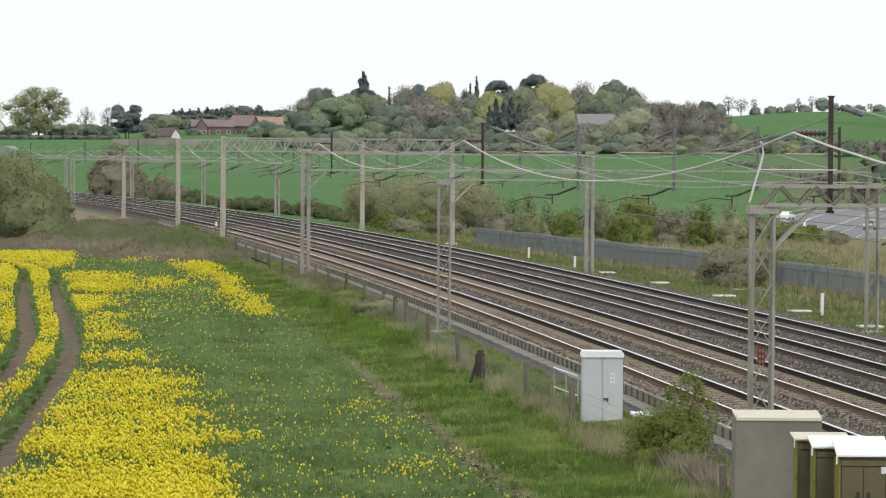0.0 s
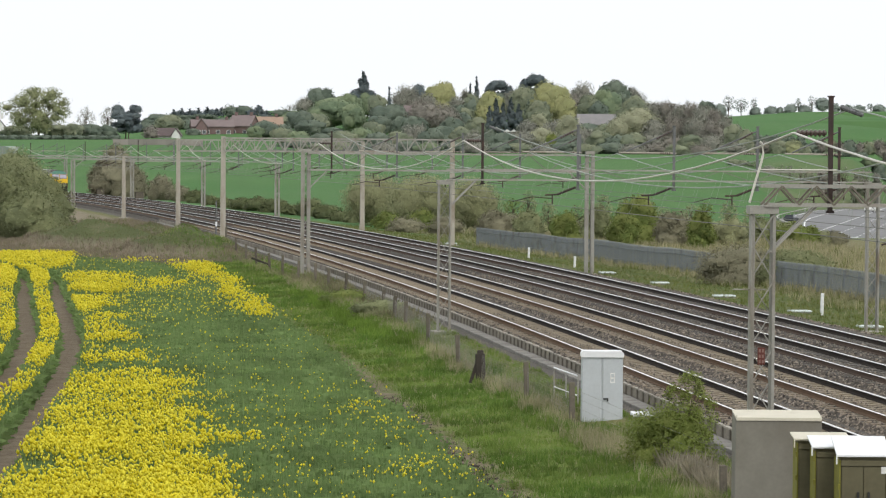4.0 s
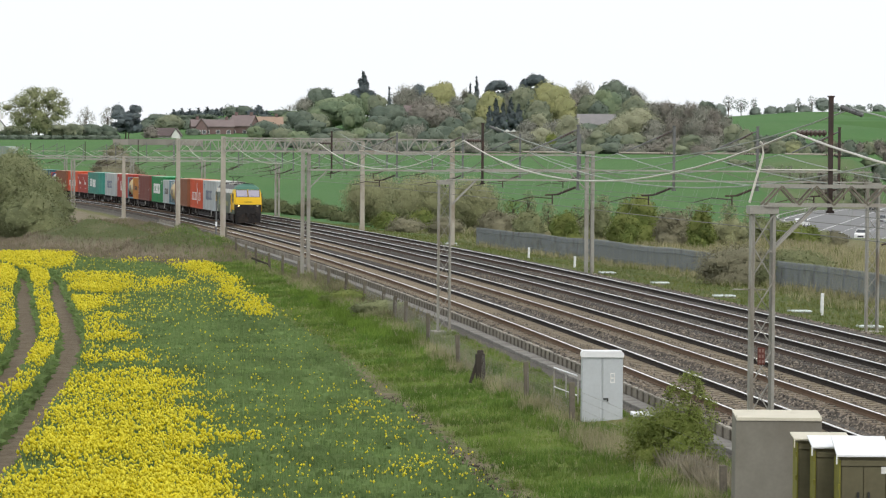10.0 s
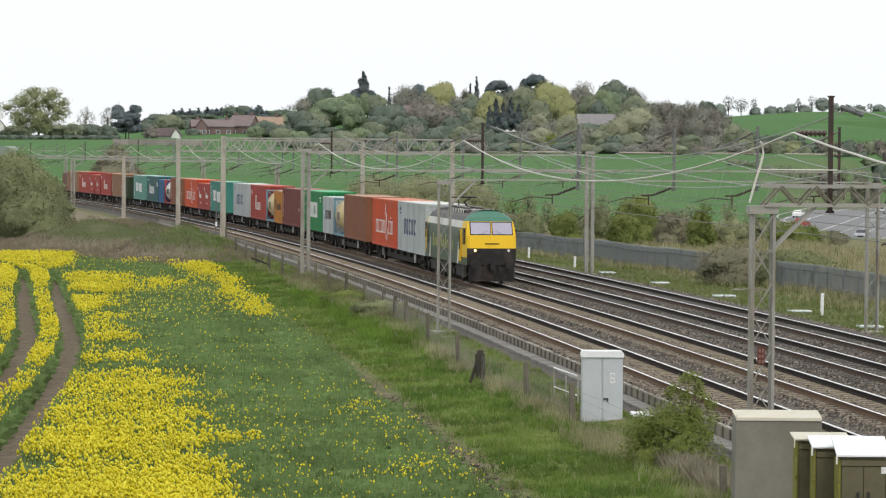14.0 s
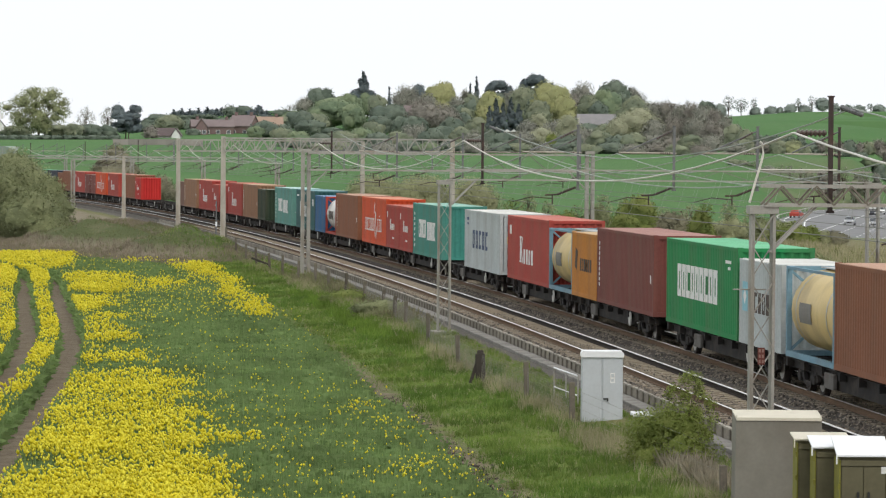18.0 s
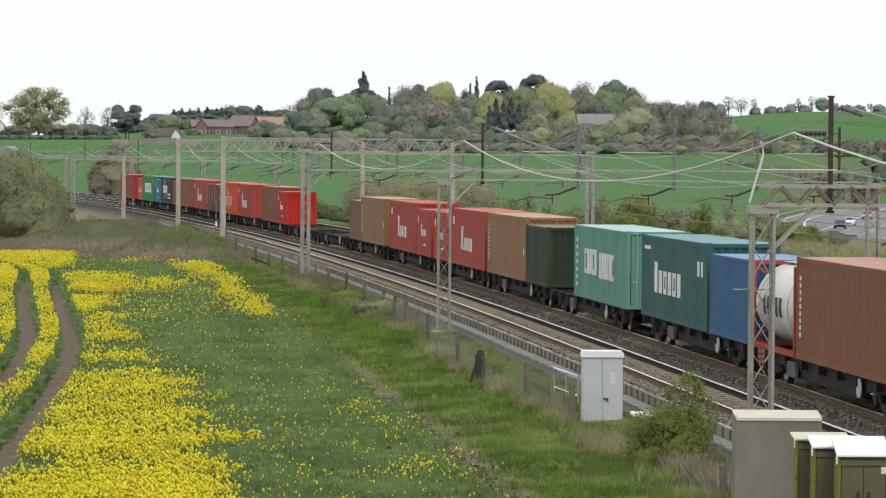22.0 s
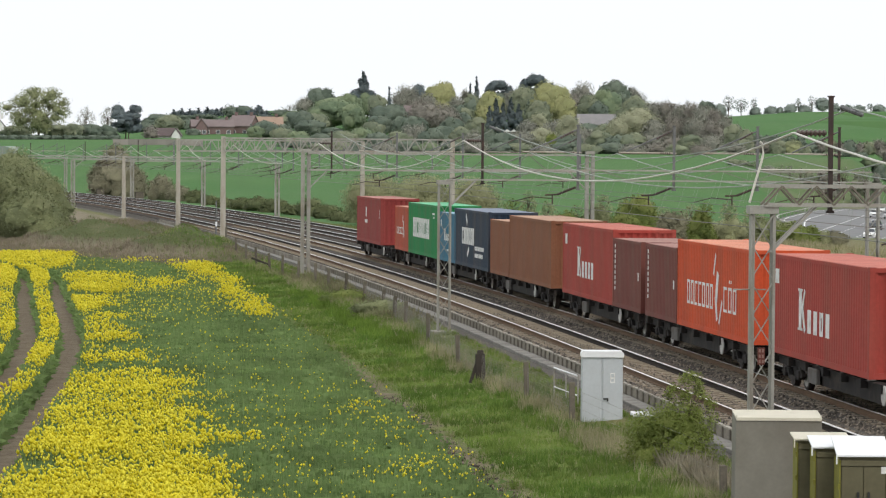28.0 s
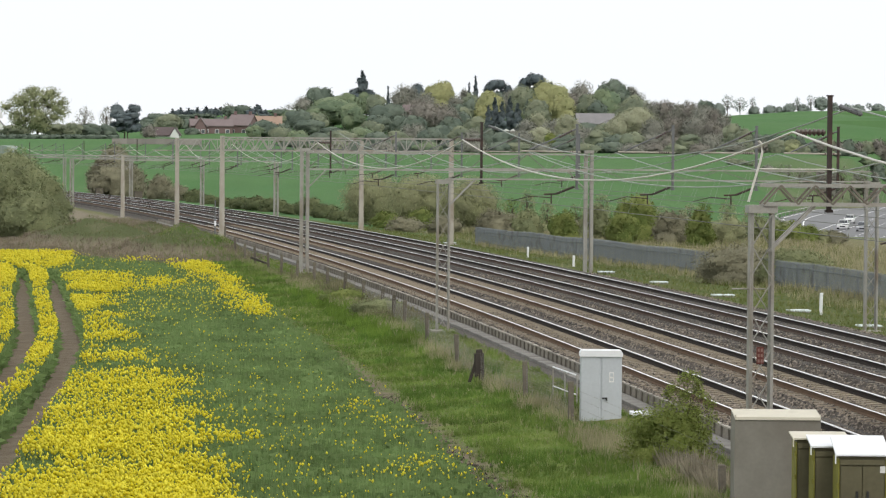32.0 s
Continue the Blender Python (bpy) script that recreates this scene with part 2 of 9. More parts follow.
def ground_material():
    """Earth, rough grass, crop soil and far pasture, told apart by the distance from the railway."""
    m, n, l, b = nodes_of("ground")
    tc = n.new("ShaderNodeTexCoord")
    zone = n.new("ShaderNodeAttribute")
    zone.attribute_name = "zone"
    sep = n.new("ShaderNodeSeparateXYZ")
    l.new(tc.outputs["Object"], sep.inputs[0])

    def noise_at(scale, detail=4, stretch=(1, 1, 1)):
        t = n.new("ShaderNodeTexNoise")
        t.inputs["Scale"].default_value, t.inputs["Detail"].default_value = scale, detail
        mp = n.new("ShaderNodeMapping")
        mp.inputs[3].default_value = stretch
        l.new(tc.outputs["Object"], mp.inputs[0])
        l.new(mp.outputs[0], t.inputs[0])
        return t.outputs[0]

    def span(v, a, b_):
        r = n.new("ShaderNodeMapRange")
        r.inputs[1].default_value, r.inputs[2].default_value = a, b_
        l.new(v, r.inputs[0])
        return r.outputs[0]

    def blend(f, a, b_):
        x = n.new("ShaderNodeMix")
        x.data_type = "RGBA"
        l.new(f, x.inputs[0])
        for s, v in ((6, a), (7, b_)):
            if isinstance(v, tuple):
                x.inputs[s].default_value = (*v, 1)
            else:
                l.new(v, x.inputs[s])
        return x.outputs[2]

    def plus(a, b_, k=1.0):
        x = n.new("ShaderNodeMath")
        x.operation = "MULTIPLY_ADD"
        l.new(b_, x.inputs[0])
        x.inputs[1].default_value = k
        l.new(a, x.inputs[2])
        return x.outputs[0]

    z = zone.outputs["Fac"]
    soft = plus(z, noise_at(0.5), 1.6)
    soil = blend(span(noise_at(2.5), 0.35, 0.65), (0.145, 0.115, 0.082), (0.20, 0.165, 0.12))
    turf = blend(span(noise_at(0.6), 0.35, 0.65), (0.095, 0.16, 0.026), (0.155, 0.20, 0.045))
    turf = blend(span(noise_at(9.0), 0.45, 0.75), turf, (0.145, 0.155, 0.055))
    straw = blend(span(noise_at(1.6), 0.3, 0.7), (0.23, 0.20, 0.125), (0.14, 0.145, 0.06))
    pasture = blend(span(noise_at(0.02, 5), 0.35, 0.65), (0.074, 0.164, 0.056), (0.096, 0.185, 0.066))
    pasture = blend(span(noise_at(0.25, 3, (1, 0.2, 1)), 0.3, 0.8), pasture, (0.082, 0.16, 0.058))
    verge = blend(span(noise_at(0.9), 0.35, 0.65), (0.07, 0.105, 0.025), (0.125, 0.13, 0.055))
    stone = blend(span(noise_at(22), 0.3, 0.7), (0.075, 0.068, 0.06), (0.16, 0.147, 0.13))
    colour = blend(span(plus(soft, noise_at(1.7), 1.0), -10.6, -9.7), soil, turf)
    colour = blend(span(soft, -8.2, -7.0), colour, straw)
    colour = blend(span(soft, -6.9, -6.3), colour, blend(span(noise_at(1.3), 0.35, 0.65), (0.10, 0.13, 0.035), (0.17, 0.165, 0.07)))
    colour = blend(span(soft, -5.7, -5.3), colour, stone)
    colour = blend(span(soft, 10.6, 11.6), colour, verge)
    near_bank = blend(span(soft, 17.0, 24.0), colour, straw)
    near_bank = blend(span(soft, 62.0, 80.0), near_bank, pasture)
    far_bank = blend(span(soft, 13.5, 16.0), colour, pasture)
    colour = blend(span(plus(sep.outputs[1], noise_at(0.05), 30.0), 310.0, 345.0), near_bank, far_bank)
    left = span(soft, -60.0, -80.0)
    colour = blend(left, colour, pasture)
    # rough olive grass on the banks of the motorway
    bank = n.new("ShaderNodeMath")
    bank.operation = "MULTIPLY"
    l.new(span(plus(sep.outputs[0], noise_at(0.06), 24.0), 78.0, 100.0), bank.inputs[0])
    l.new(span(plus(sep.outputs[1], noise_at(0.03), 120.0), 900.0, 760.0), bank.inputs[1])
    colour = blend(bank.outputs[0], colour, blend(span(noise_at(0.2), 0.35, 0.65), (0.135, 0.155, 0.072), (0.175, 0.165, 0.10)))
    # the grassed mound beyond the crop
    mound = n.new("ShaderNodeMath")
    mound.operation = "MULTIPLY"
    l.new(span(plus(sep.outputs[1], noise_at(0.1), 14.0), 226.0, 236.0), mound.inputs[0])
    l.new(span(soft, -5.6, -7.0), mound.inputs[1])
    rise = plus(sep.outputs[2], noise_at(0.8), 0.5)
    rough_grass = blend(span(rise, -0.35, 0.35), (0.215, 0.185, 0.13), (0.092, 0.108, 0.046))
    rough_grass = blend(span(noise_at(0.35), 0.55, 0.8), rough_grass, (0.16, 0.15, 0.09))
    colour = blend(mound.outputs[0], colour, blend(left, rough_grass, pasture))
    l.new(colour, b.inputs["Base Color"])
    b.inputs["Roughness"].default_value = 0.95
    b.inputs["Specular IOR Level"].default_value = 0.1
    bp = n.new("ShaderNodeBump")
    bp.inputs["Distance"].default_value = 0.12
    l.new(noise_at(6.0, 6), bp.inputs["Height"])
    l.new(bp.outputs[0], b.inputs["Normal"])
    return m


ground = part("ground", build_ground(), ground_material())
tagged(ground, "field soil, turf verge and green hill pasture", "ground", kind="structure")

# ---------------------------------------------------------------- the four tracks
ballast_mat = mat("ballast", (0.065, 0.057, 0.048), 0.95, vary=0.6, scale=1.2, fine=14, bump=0.06, second=(0.062, 0.05, 0.04), amount=0.5, edge=0.1)
# worn steel; its sky reflection is put into a near-white, mostly non-metal base
rail_head_mat = mat("rail_head", (0.86, 0.85, 0.83), 0.34, 0.25, vary=0.1, scale=2, fine=30)
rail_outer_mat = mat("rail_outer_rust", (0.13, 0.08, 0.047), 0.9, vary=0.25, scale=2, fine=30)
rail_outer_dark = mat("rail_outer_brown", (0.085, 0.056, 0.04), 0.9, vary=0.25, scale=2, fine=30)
# near-black steel: the shade below the rail head put into the colour
rail_shaded_mat = mat("rail_inner_shaded", (0.026, 0.019, 0.014), 0.95, vary=0.25, scale=2, fine=30)
sleeper_mat = mat("sleeper_concrete", (0.27, 0.225, 0.16), 0.9, vary=0.18, scale=4, fine=40, per_object=0.12, second=(0.22, 0.175, 0.125), amount=0.45)
sleeper_dark = mat("sleeper_concrete_dark", (0.12, 0.112, 0.10), 0.9, vary=0.18, scale=4, fine=40, per_object=0.15, second=(0.09, 0.08, 0.07), amount=0.45)
S0, S1 = run_at(40.0), run_at(640.0)
RUN = list(np.arange(S0, run_at(330.0), 3.0)) + list(np.arange(run_at(330.0), S1, 9.0))


def ribbon(profile, runs, closed=False):
    """A profile (pairs l, z) drawn along the railway."""
    sh, n = Shape(), len(profile)
    rows = []
    for s in runs:
        p, a = on_line(s)
        c, d = math.cos(radians(a)), math.sin(radians(a))
        rows += [(p.x + o * c, p.y + o * d, z + p.z) for o, z in profile]
    faces = []
    m = n if closed else n - 1
    for j in range(len(runs) - 1):
        for i in range(m):
            a, b = j * n + i, j * n + (i + 1) % n
            faces.append((a, b, b + n, a + n))
    return sh.add(rows, faces)


def build_tracks():
    bed = []
    for t in T_OFF:
        bed += [(t - 1.75, -0.34), (t - 1.3, -0.20), (t - 0.85, -0.185), (t - 0.6, -0.215), (t + 0.6, -0.215), (t + 0.85, -0.185), (t + 1.3, -0.20), (t + 1.75, -0.34)]
    bed = [(-4.93, -0.34)] + bed[1:] + [(9.0, -0.45), (9.9, -0.66)]
    b = part("ballast_bed", ribbon(bed, RUN), ballast_mat)
    tagged(b, "grey-brown stone ballast under four railway tracks", "ballast", kind="structure")
    for ti, t in enumerate(T_OFF):
        tr = thing("railway_track", ("rust-brown" if ti < 2 else "dark-sided") + " steel rails on concrete sleepers in ballast", "track", "railway tracks", kind="structure")
        for side in (-1, 1):
            g = t + side * 0.7525
            foot = [(g - 0.07, -0.172), (g - 0.07, -0.16), (g - 0.012, -0.125), (g - 0.012, -0.045), (g - 0.035, -0.03), (g - 0.035, -0.004),
                    (g + 0.035, -0.004), (g + 0.035, -0.03), (g + 0.012, -0.045), (g + 0.012, -0.125), (g + 0.07, -0.16), (g + 0.07, -0.172)]
            # each track's far rail takes the painted-in shade, the near one its rust
            rail = part("rail", ribbon(foot, RUN), rail_shaded_mat if side > 0 else rail_outer_mat if ti < 2 else rail_outer_dark, tr)
            part("rail_head", ribbon([(g - 0.038, -0.02 if side > 0 else -0.008), (g - 0.036, -0.006), (g - 0.028, 0.0), (g + 0.028, 0.0), (g + 0.036, -0.006), (g + 0.038, -0.008 if side > 0 else -0.02)], RUN), rail_head_mat, rail, "worn running surface, sky reflection in its bright colour")
        one = Shape()
        one.extrude([(-1.26, -0.28), (1.26, -0.28), (1.26, -0.20), (1.2, -0.175), (0.5, -0.172), (0.2, -0.20), (-0.2, -0.20), (-0.5, -0.172), (-1.2, -0.175), (-1.26, -0.20)],
                    (0, -0.13, 0), (1, 0, 0), (0, 0, 1), (0, 0.26, 0))
        me = one.mesh("sleeper")
        me.materials.append(sleeper_mat if ti < 2 else sleeper_dark)
        rest = Shape()
        count = 0
        s = run_at(64.0)
        while s < run_at(300.0):
            if count < 120:
                part("sleeper", me, None, tr, at=line_pose(s, t))
            else:
                m = line_pose(s, t)
                rest.box(-1.26, 1.26, -0.13, 0.13, -0.28, -0.172, m)
            count += 1
            s += 0.65
        far = part("far_sleepers", rest, sleeper_mat if ti < 2 else sleeper_dark, tr)
        far["kind"] = "stuff"


build_tracks()

# ---------------------------------------------------------------- the container train
SPEED = 33.736
moving = []          # (thing, run at 20 s)


def paint(name, color, fade=0.16, dirt=(0.16, 0.11, 0.08)):
    return mat(name, color, 0.62, vary=fade, scale=0.9, fine=9, second=tuple(0.6 * a + 0.4 * b for a, b in zip(color, dirt)), amount=0.36, edge=0.16, streak=0.8, spec=0.18)


PAINT = {
    "grey": paint("paint_light_grey", (0.46, 0.50, 0.50)),
    "orange": paint("paint_orange_red", (0.60, 0.085, 0.028)),
    "rust": paint("paint_rust_brown", (0.235, 0.092, 0.048)),
    "green": paint("paint_bright_green", (0.018, 0.225, 0.072)),
    "steel_blue": paint("paint_faded_steel_blue", (0.17, 0.30, 0.38)),
    "maroon": paint("paint_maroon", (0.18, 0.055, 0.046)),
    "ochre": paint("paint_ochre", (0.50, 0.20, 0.035)),
    "red": paint("paint_red", (0.38, 0.058, 0.045)),
    "teal": paint("paint_teal", (0.055, 0.24, 0.195)),
    "pale_teal": paint("paint_pale_teal", (0.12, 0.30, 0.255)),
    "sea": paint("paint_sea_blue", (0.036, 0.118, 0.118)),
    "blue": paint("paint_blue", (0.032, 0.12, 0.255)),
    "dark_green": paint("paint_dark_green", (0.028, 0.045, 0.026)),
    "tan": paint("paint_tan", (0.28, 0.15, 0.085)),
    "umber": paint("paint_umber", (0.19, 0.105, 0.08)),
    "navy": paint("paint_navy", (0.026, 0.043, 0.07)),
    "sky": paint("paint_sky_blue", (0.046, 0.17, 0.26)),
    "coral": paint("paint_coral", (0.46, 0.095, 0.055)),
    "brick": paint("paint_brick_red", (0.29, 0.05, 0.045)),
    "scarlet": paint("paint_scarlet", (0.48, 0.03, 0.026)),
}
mark_white = mat("mark_white", (0.78, 0.78, 0.76), 0.6, vary=0.1, scale=4, second=(0.5, 0.47, 0.44), amount=0.35)
mark_navy = mat("mark_navy", (0.05, 0.075, 0.16), 0.6, vary=0.1, scale=4)
mark_yellow = mat("mark_yellow", (0.72, 0.52, 0.03), 0.6, vary=0.1, scale=4)
mark_plate = mat("mark_plate_grey", (0.19, 0.18, 0.165), 0.7, vary=0.2, scale=6)
mark_pale_blue = mat("mark_pale_blue", (0.24, 0.5, 0.58), 0.6, vary=0.1, scale=4)
mark_dark = mat("mark_dark", (0.07, 0.05, 0.04), 0.7, vary=0.15, scale=4)
steel_dark = mat("underframe_black", (0.016, 0.014, 0.013), 0.8, vary=0.3, scale=3, fine=30, second=(0.05, 0.038, 0.03), amount=0.38)
steel_grey = mat("underframe_grey", (0.125, 0.118, 0.108), 0.75, vary=0.2, scale=3, second=(0.08, 0.06, 0.05), amount=0.45)
deck_brown = mat("deck_rust_brown", (0.085, 0.07, 0.056), 0.85, vary=0.3, scale=2, fine=20, second=(0.15, 0.13, 0.1), amount=0.35)
wheel_mat = mat("wheel_steel", (0.035, 0.027, 0.023), 0.6, 0.4, vary=0.25, scale=6)
wheel_face = mat("wheel_face_pale", (0.5, 0.49, 0.46), 0.55, 0.2, vary=0.2, scale=8)
bar_metal = mat("lock_bar_zinc", (0.45, 0.46, 0.46), 0.5, 0.5, vary=0.15, scale=5)


def corrugated(length, z0, z1, pitch=0.278, depth=0.014):
    """Pressed sheet in the y-z plane, facing -x, its ribs upright."""
    pts, y = [], -length / 2
    n = max(1, round(length / pitch))
    p = length / n
    for i in range(n):
        a = -length / 2 + i * p
        pts += [(0, a), (0, a + 0.26 * p), (depth, a + 0.5 * p), (depth, a + 0.76 * p)]
    pts.append((0, length / 2))
    vs = [(x, q, z) for z in (z0, z1) for x, q in pts]
    k = len(pts)
    return vs, [(i, i + k, i + 1 + k, i + 1) for i in range(k - 1)]


def container_meshes(length, height, doors_first):
    """The shapes of one steel box, its base at z = 0: walls, frame, roof, doors."""
    L, H, W = length, height, 2.438
    out = {}
    for name, sx in (("near_wall", -1), ("far_wall", 1)):
        vs, fs = corrugated(L - 0.3, 0.16, H - 0.12)
        if sx < 0:
            out[name] = Shape().add([(-W / 2 + 0.012 + x, y, z) for x, y, z in vs], fs)
        else:
            out[name] = Shape().add([(W / 2 - 0.012 - x, y, z) for x, y, z in vs], [q[::-1] for q in fs])
    fr = Shape()
    for sx in (-1, 1):
        for sy in (-1, 1):
            x0, y0 = sx * (W / 2 - 0.08), sy * (L / 2 - 0.08)
            fr.box(x0 - 0.08, x0 + 0.08, y0 - 0.08, y0 + 0.08, 0.0, H - 0.005, c=0.012)
        x0 = sx * (W / 2 - 0.03)
        fr.box(x0 - 0.03, x0 + 0.03, -L / 2 + 0.16, L / 2 - 0.16, 0.0, 0.165)
        fr.box(x0 - 0.03, x0 + 0.03, -L / 2 + 0.16, L / 2 - 0.16, H - 0.125, H - 0.03)
    for sy in (-1, 1):
        y0 = sy * (L / 2 - 0.05)
        fr.box(-W / 2 + 0.16, W / 2 - 0.16, y0 - 0.05, y0 + 0.05, 0.0, 0.16)
        fr.box(-W / 2 + 0.16, W / 2 - 0.16, y0 - 0.05, y0 + 0.05, H - 0.14, H - 0.02)
    fr.box(-W / 2 + 0.06, W / 2 - 0.06, -L / 2 + 0.1, L / 2 - 0.1, 0.12, 0.15)
    out["frame"] = fr
    roof = Shape()
    n = int(L / 0.3)
    prof = []
    for i in range(n):
        y = -L / 2 + 0.12 + (L - 0.24) * i / n
        q = (L - 0.24) / n
        prof += [(y, H - 0.03), (y + 0.3 * q, H - 0.03), (y + 0.45 * q, H - 0.012), (y + 0.85 * q, H - 0.012)]
    prof.append((L / 2 - 0.12, H - 0.03))
    k = len(prof)
    roof.add([(x, y, z) for x in (-W / 2 + 0.05, W / 2 - 0.05) for y, z in prof], [(i, i + k, i + 1 + k, i + 1) for i in range(k - 1)])
    out["roof"] = roof
    # end wall: pressed sheet across; door end: two leaves with upright bars
    e = -1 if doors_first else 1
    vs, fs = corrugated(W - 0.3, 0.15, H - 0.13, 0.3, 0.05)
    out["end_wall"] = Shape().add([(y * e, -e * (L / 2 - 0.03 - x), z) for x, y, z in vs], fs)
    out["door"] = [Shape().box(-0.5, 0.5, -0.025, 0.025, 0.17, H - 0.15, m=Matrix.Translation((sx * 0.53, e * (L / 2 - 0.06), 0)), c=0.01) for sx in (-1, 1)]
    for i, sx in enumerate((-1, 1)):
        for zz in (0.3, 0.75, 1.25, 1.8):
            out["door"][i].box(sx * 0.53 - 0.46, sx * 0.53 + 0.46, e * (L / 2 - 0.03) - 0.012, e * (L / 2 - 0.03) + 0.012, zz, zz + 0.3)
    bars = []
    for sx in (-0.82, -0.3, 0.3, 0.82):
        b = Shape().tube((sx, e * (L / 2 + 0.01), 0.1), (sx, e * (L / 2 + 0.01), H - 0.08), 0.024)
        b.box(sx - 0.14, sx + 0.02, e * (L / 2 + 0.02) - 0.012, e * (L / 2 + 0.02) + 0.012, 1.0, 1.04)
        bars.append(b)
    out["bars"] = bars
    cast = []
    for sx in (-1, 1):
        for sy in (-1, 1):
            for z in (0.0, H - 0.118):
                cast.append(Shape().box(sx * (W / 2 - 0.085) - 0.088, sx * (W / 2 - 0.085) + 0.088, sy * (L / 2 - 0.085) - 0.088, sy * (L / 2 - 0.085) + 0.088, z, z + 0.118))
    out["castings"] = cast
    return out


SHAPES = {}


def shapes_for(length, height, doors_first):
    key = (length, height, doors_first)
    if key not in SHAPES:
        SHAPES[key] = container_meshes(*key)
    return SHAPES[key]


def lettering(owner, marks, material, x):
    """Plain bars and hollow frames in place of the writing on a near wall; marks are (y, z, wide, high, lean[, stroke])."""
    for y, z, w, h, lean, *stroke in marks:
        s = Shape()
        m = Matrix.Translation((x, y, z)) @ Euler((lean, 0, 0)).to_matrix().to_4x4()
        if stroke:
            k = stroke[0]
            sides = [(w / 2 - k, w / 2, -h / 2, h / 2), (-w / 2, w / 2 - k, -h / 2, -h / 2 + k), (-w / 2, w / 2 - k, h / 2 - k, h / 2), (-w / 2, -w / 2 + k, -h / 2 + k, h / 2 - k)]
            for a, b, c, d in sides if int(y * 10) % 3 else sides[:3]:
                s.box(-0.004, 0.004, a, b, c, d, m)
        else:
            s.box(-0.004, 0.004, -w / 2, w / 2, -h / 2, h / 2, m)
        part("mark", s, material, owner)


def word(y0, z, n, w, h, gap=0.35, first=1.0, hollow=0.0, which=None):
    """n upright bars side by side, running from the rear (far) end towards the camera; some of them hollow frames."""
    step = w / n
    out = []
    for i in range(n):
        bar = (y0 - i * step, z + (0.5 * h * (first - 1) if i == 0 else 0), step * (1 - gap), h * (first if i == 0 else 1.0), 0.0)
        out.append(bar + (hollow,) if hollow and (which is None or i in which) else bar)
    return out


def figure(y, z, k=1.0):
    """A white emblem between two words: a slanting body with spread limbs."""
    return [(y + 0.55 * k, z + 0.95 * k, 0.16 * k, 0.75 * k, 0.45), (y + 0.15 * k, z + 0.25 * k, 0.34 * k, 0.95 * k, 0.3), (y + 0.25 * k, z - 0.45 * k, 0.24 * k, 0.8 * k, -0.35), (y - 0.45 * k, z - 0.55 * k, 0.14 * k, 0.85 * k, 0.55)]


def logo(kind, L):
    """Bars laid out as the emblem on that kind of box; the reading runs from far (+y) to near (-y)."""
    q = L / 12.19
    if kind == "tall_first":
        return [(2.1 * q, 1.42, 0.34, 1.15, 0.0), (1.72 * q, 1.65, 0.16, 0.75, 0.5), (1.66 * q, 1.12, 0.2, 0.68, -0.5), (2.1 * q, 0.86, 0.6, 0.07, 0), (2.1 * q, 1.97, 0.6, 0.07, 0)] + word(0.95 * q, 1.12, 4, 3.0 * q, 0.66, 0.42, 1.0, 0.15, (2,)) + [(5.2 * q, 2.25, 0.5, 0.42, 0)], mark_white
    if kind == "five_navy":
        return word(2.9, 1.46, 5, 5.6, 0.9, 0.42, 1.0, 0.2) + [(4.9, 2.45, 0.7, 0.16, 0), (4.9, 2.2, 0.5, 0.1, 0)], mark_navy
    if kind == "wide_white":
        return word(4.1, 1.2, 7, 4.6, 0.8, 0.3, 1.0, 0.09) + word(-2.1, 1.2, 3, 2.2, 0.8, 0.3, 1.0, 0.09) + figure(-0.9, 1.3) + [(-2.75, 1.78, 0.12, 0.1, 0), (-3.0, 1.78, 0.12, 0.1, 0)], mark_white
    if kind == "block_white":
        return word(3.7, 1.52, 9, 7.0, 1.1, 0.14, 1.0, 0.25) + [(-4.6, 2.4, 0.9, 0.1, 0), (-4.75, 2.2, 0.4, 0.1, 0)], mark_white
    if kind == "two_blocks":
        return word(3.3, 1.5, 5, 3.0, 1.0, 0.16, 1.0, 0.2, (0, 3)) + word(-0.2, 1.42, 6, 3.4, 1.0, 0.2, 1.0, 0.19, (0, 3, 5)) + [(5.4, 2.3 - 0.3 * i, 0.3, 0.16, 0) for i in range(7)], mark_white
    if kind == "small_white":
        return [(1.15, 1.42, 0.2, 0.62, 0.0), (0.93, 1.55, 0.1, 0.42, 0.5), (0.9, 1.25, 0.12, 0.4, -0.5)] + word(0.5, 1.28, 4, 1.5, 0.36, 0.38) + [(2.5, 2.0, 0.3, 0.36, 0), (-0.2, 0.6, 0.8, 0.1, 0)], mark_white
    if kind == "seven_white":
        return word(3.2, 1.3, 6, 5.2, 0.8, 0.3, 1.35, 0.18, (2, 4)) + [(-4.6, 2.0, 0.35, 0.5, 0), (-5.2, 2.0, 0.3, 0.5, 0), (4.9, 2.45, 1.2, 0.12, 0)], mark_white
    if kind == "dark_word":
        return word(0.9, 1.3, 6, 2.9, 0.5, 0.3, 1.0, 0.1, (1, 3)) + [(2.0, 1.5, 0.5, 0.8, 0.25)], mark_dark
    if kind == "grey_word":
        return word(1.2, 1.32, 6, 3.4, 0.62, 0.3, 1.0, 0.12, (1, 3)), mark_dark
    if kind == "upright_text":
        return [(L / 2 - 0.5, 2.3 - 0.2 * i, 0.18, 0.13, 0) for i in range(9)] + [(-L / 2 + 0.6, 1.3, 0.18, 0.3, 0)], mark_white
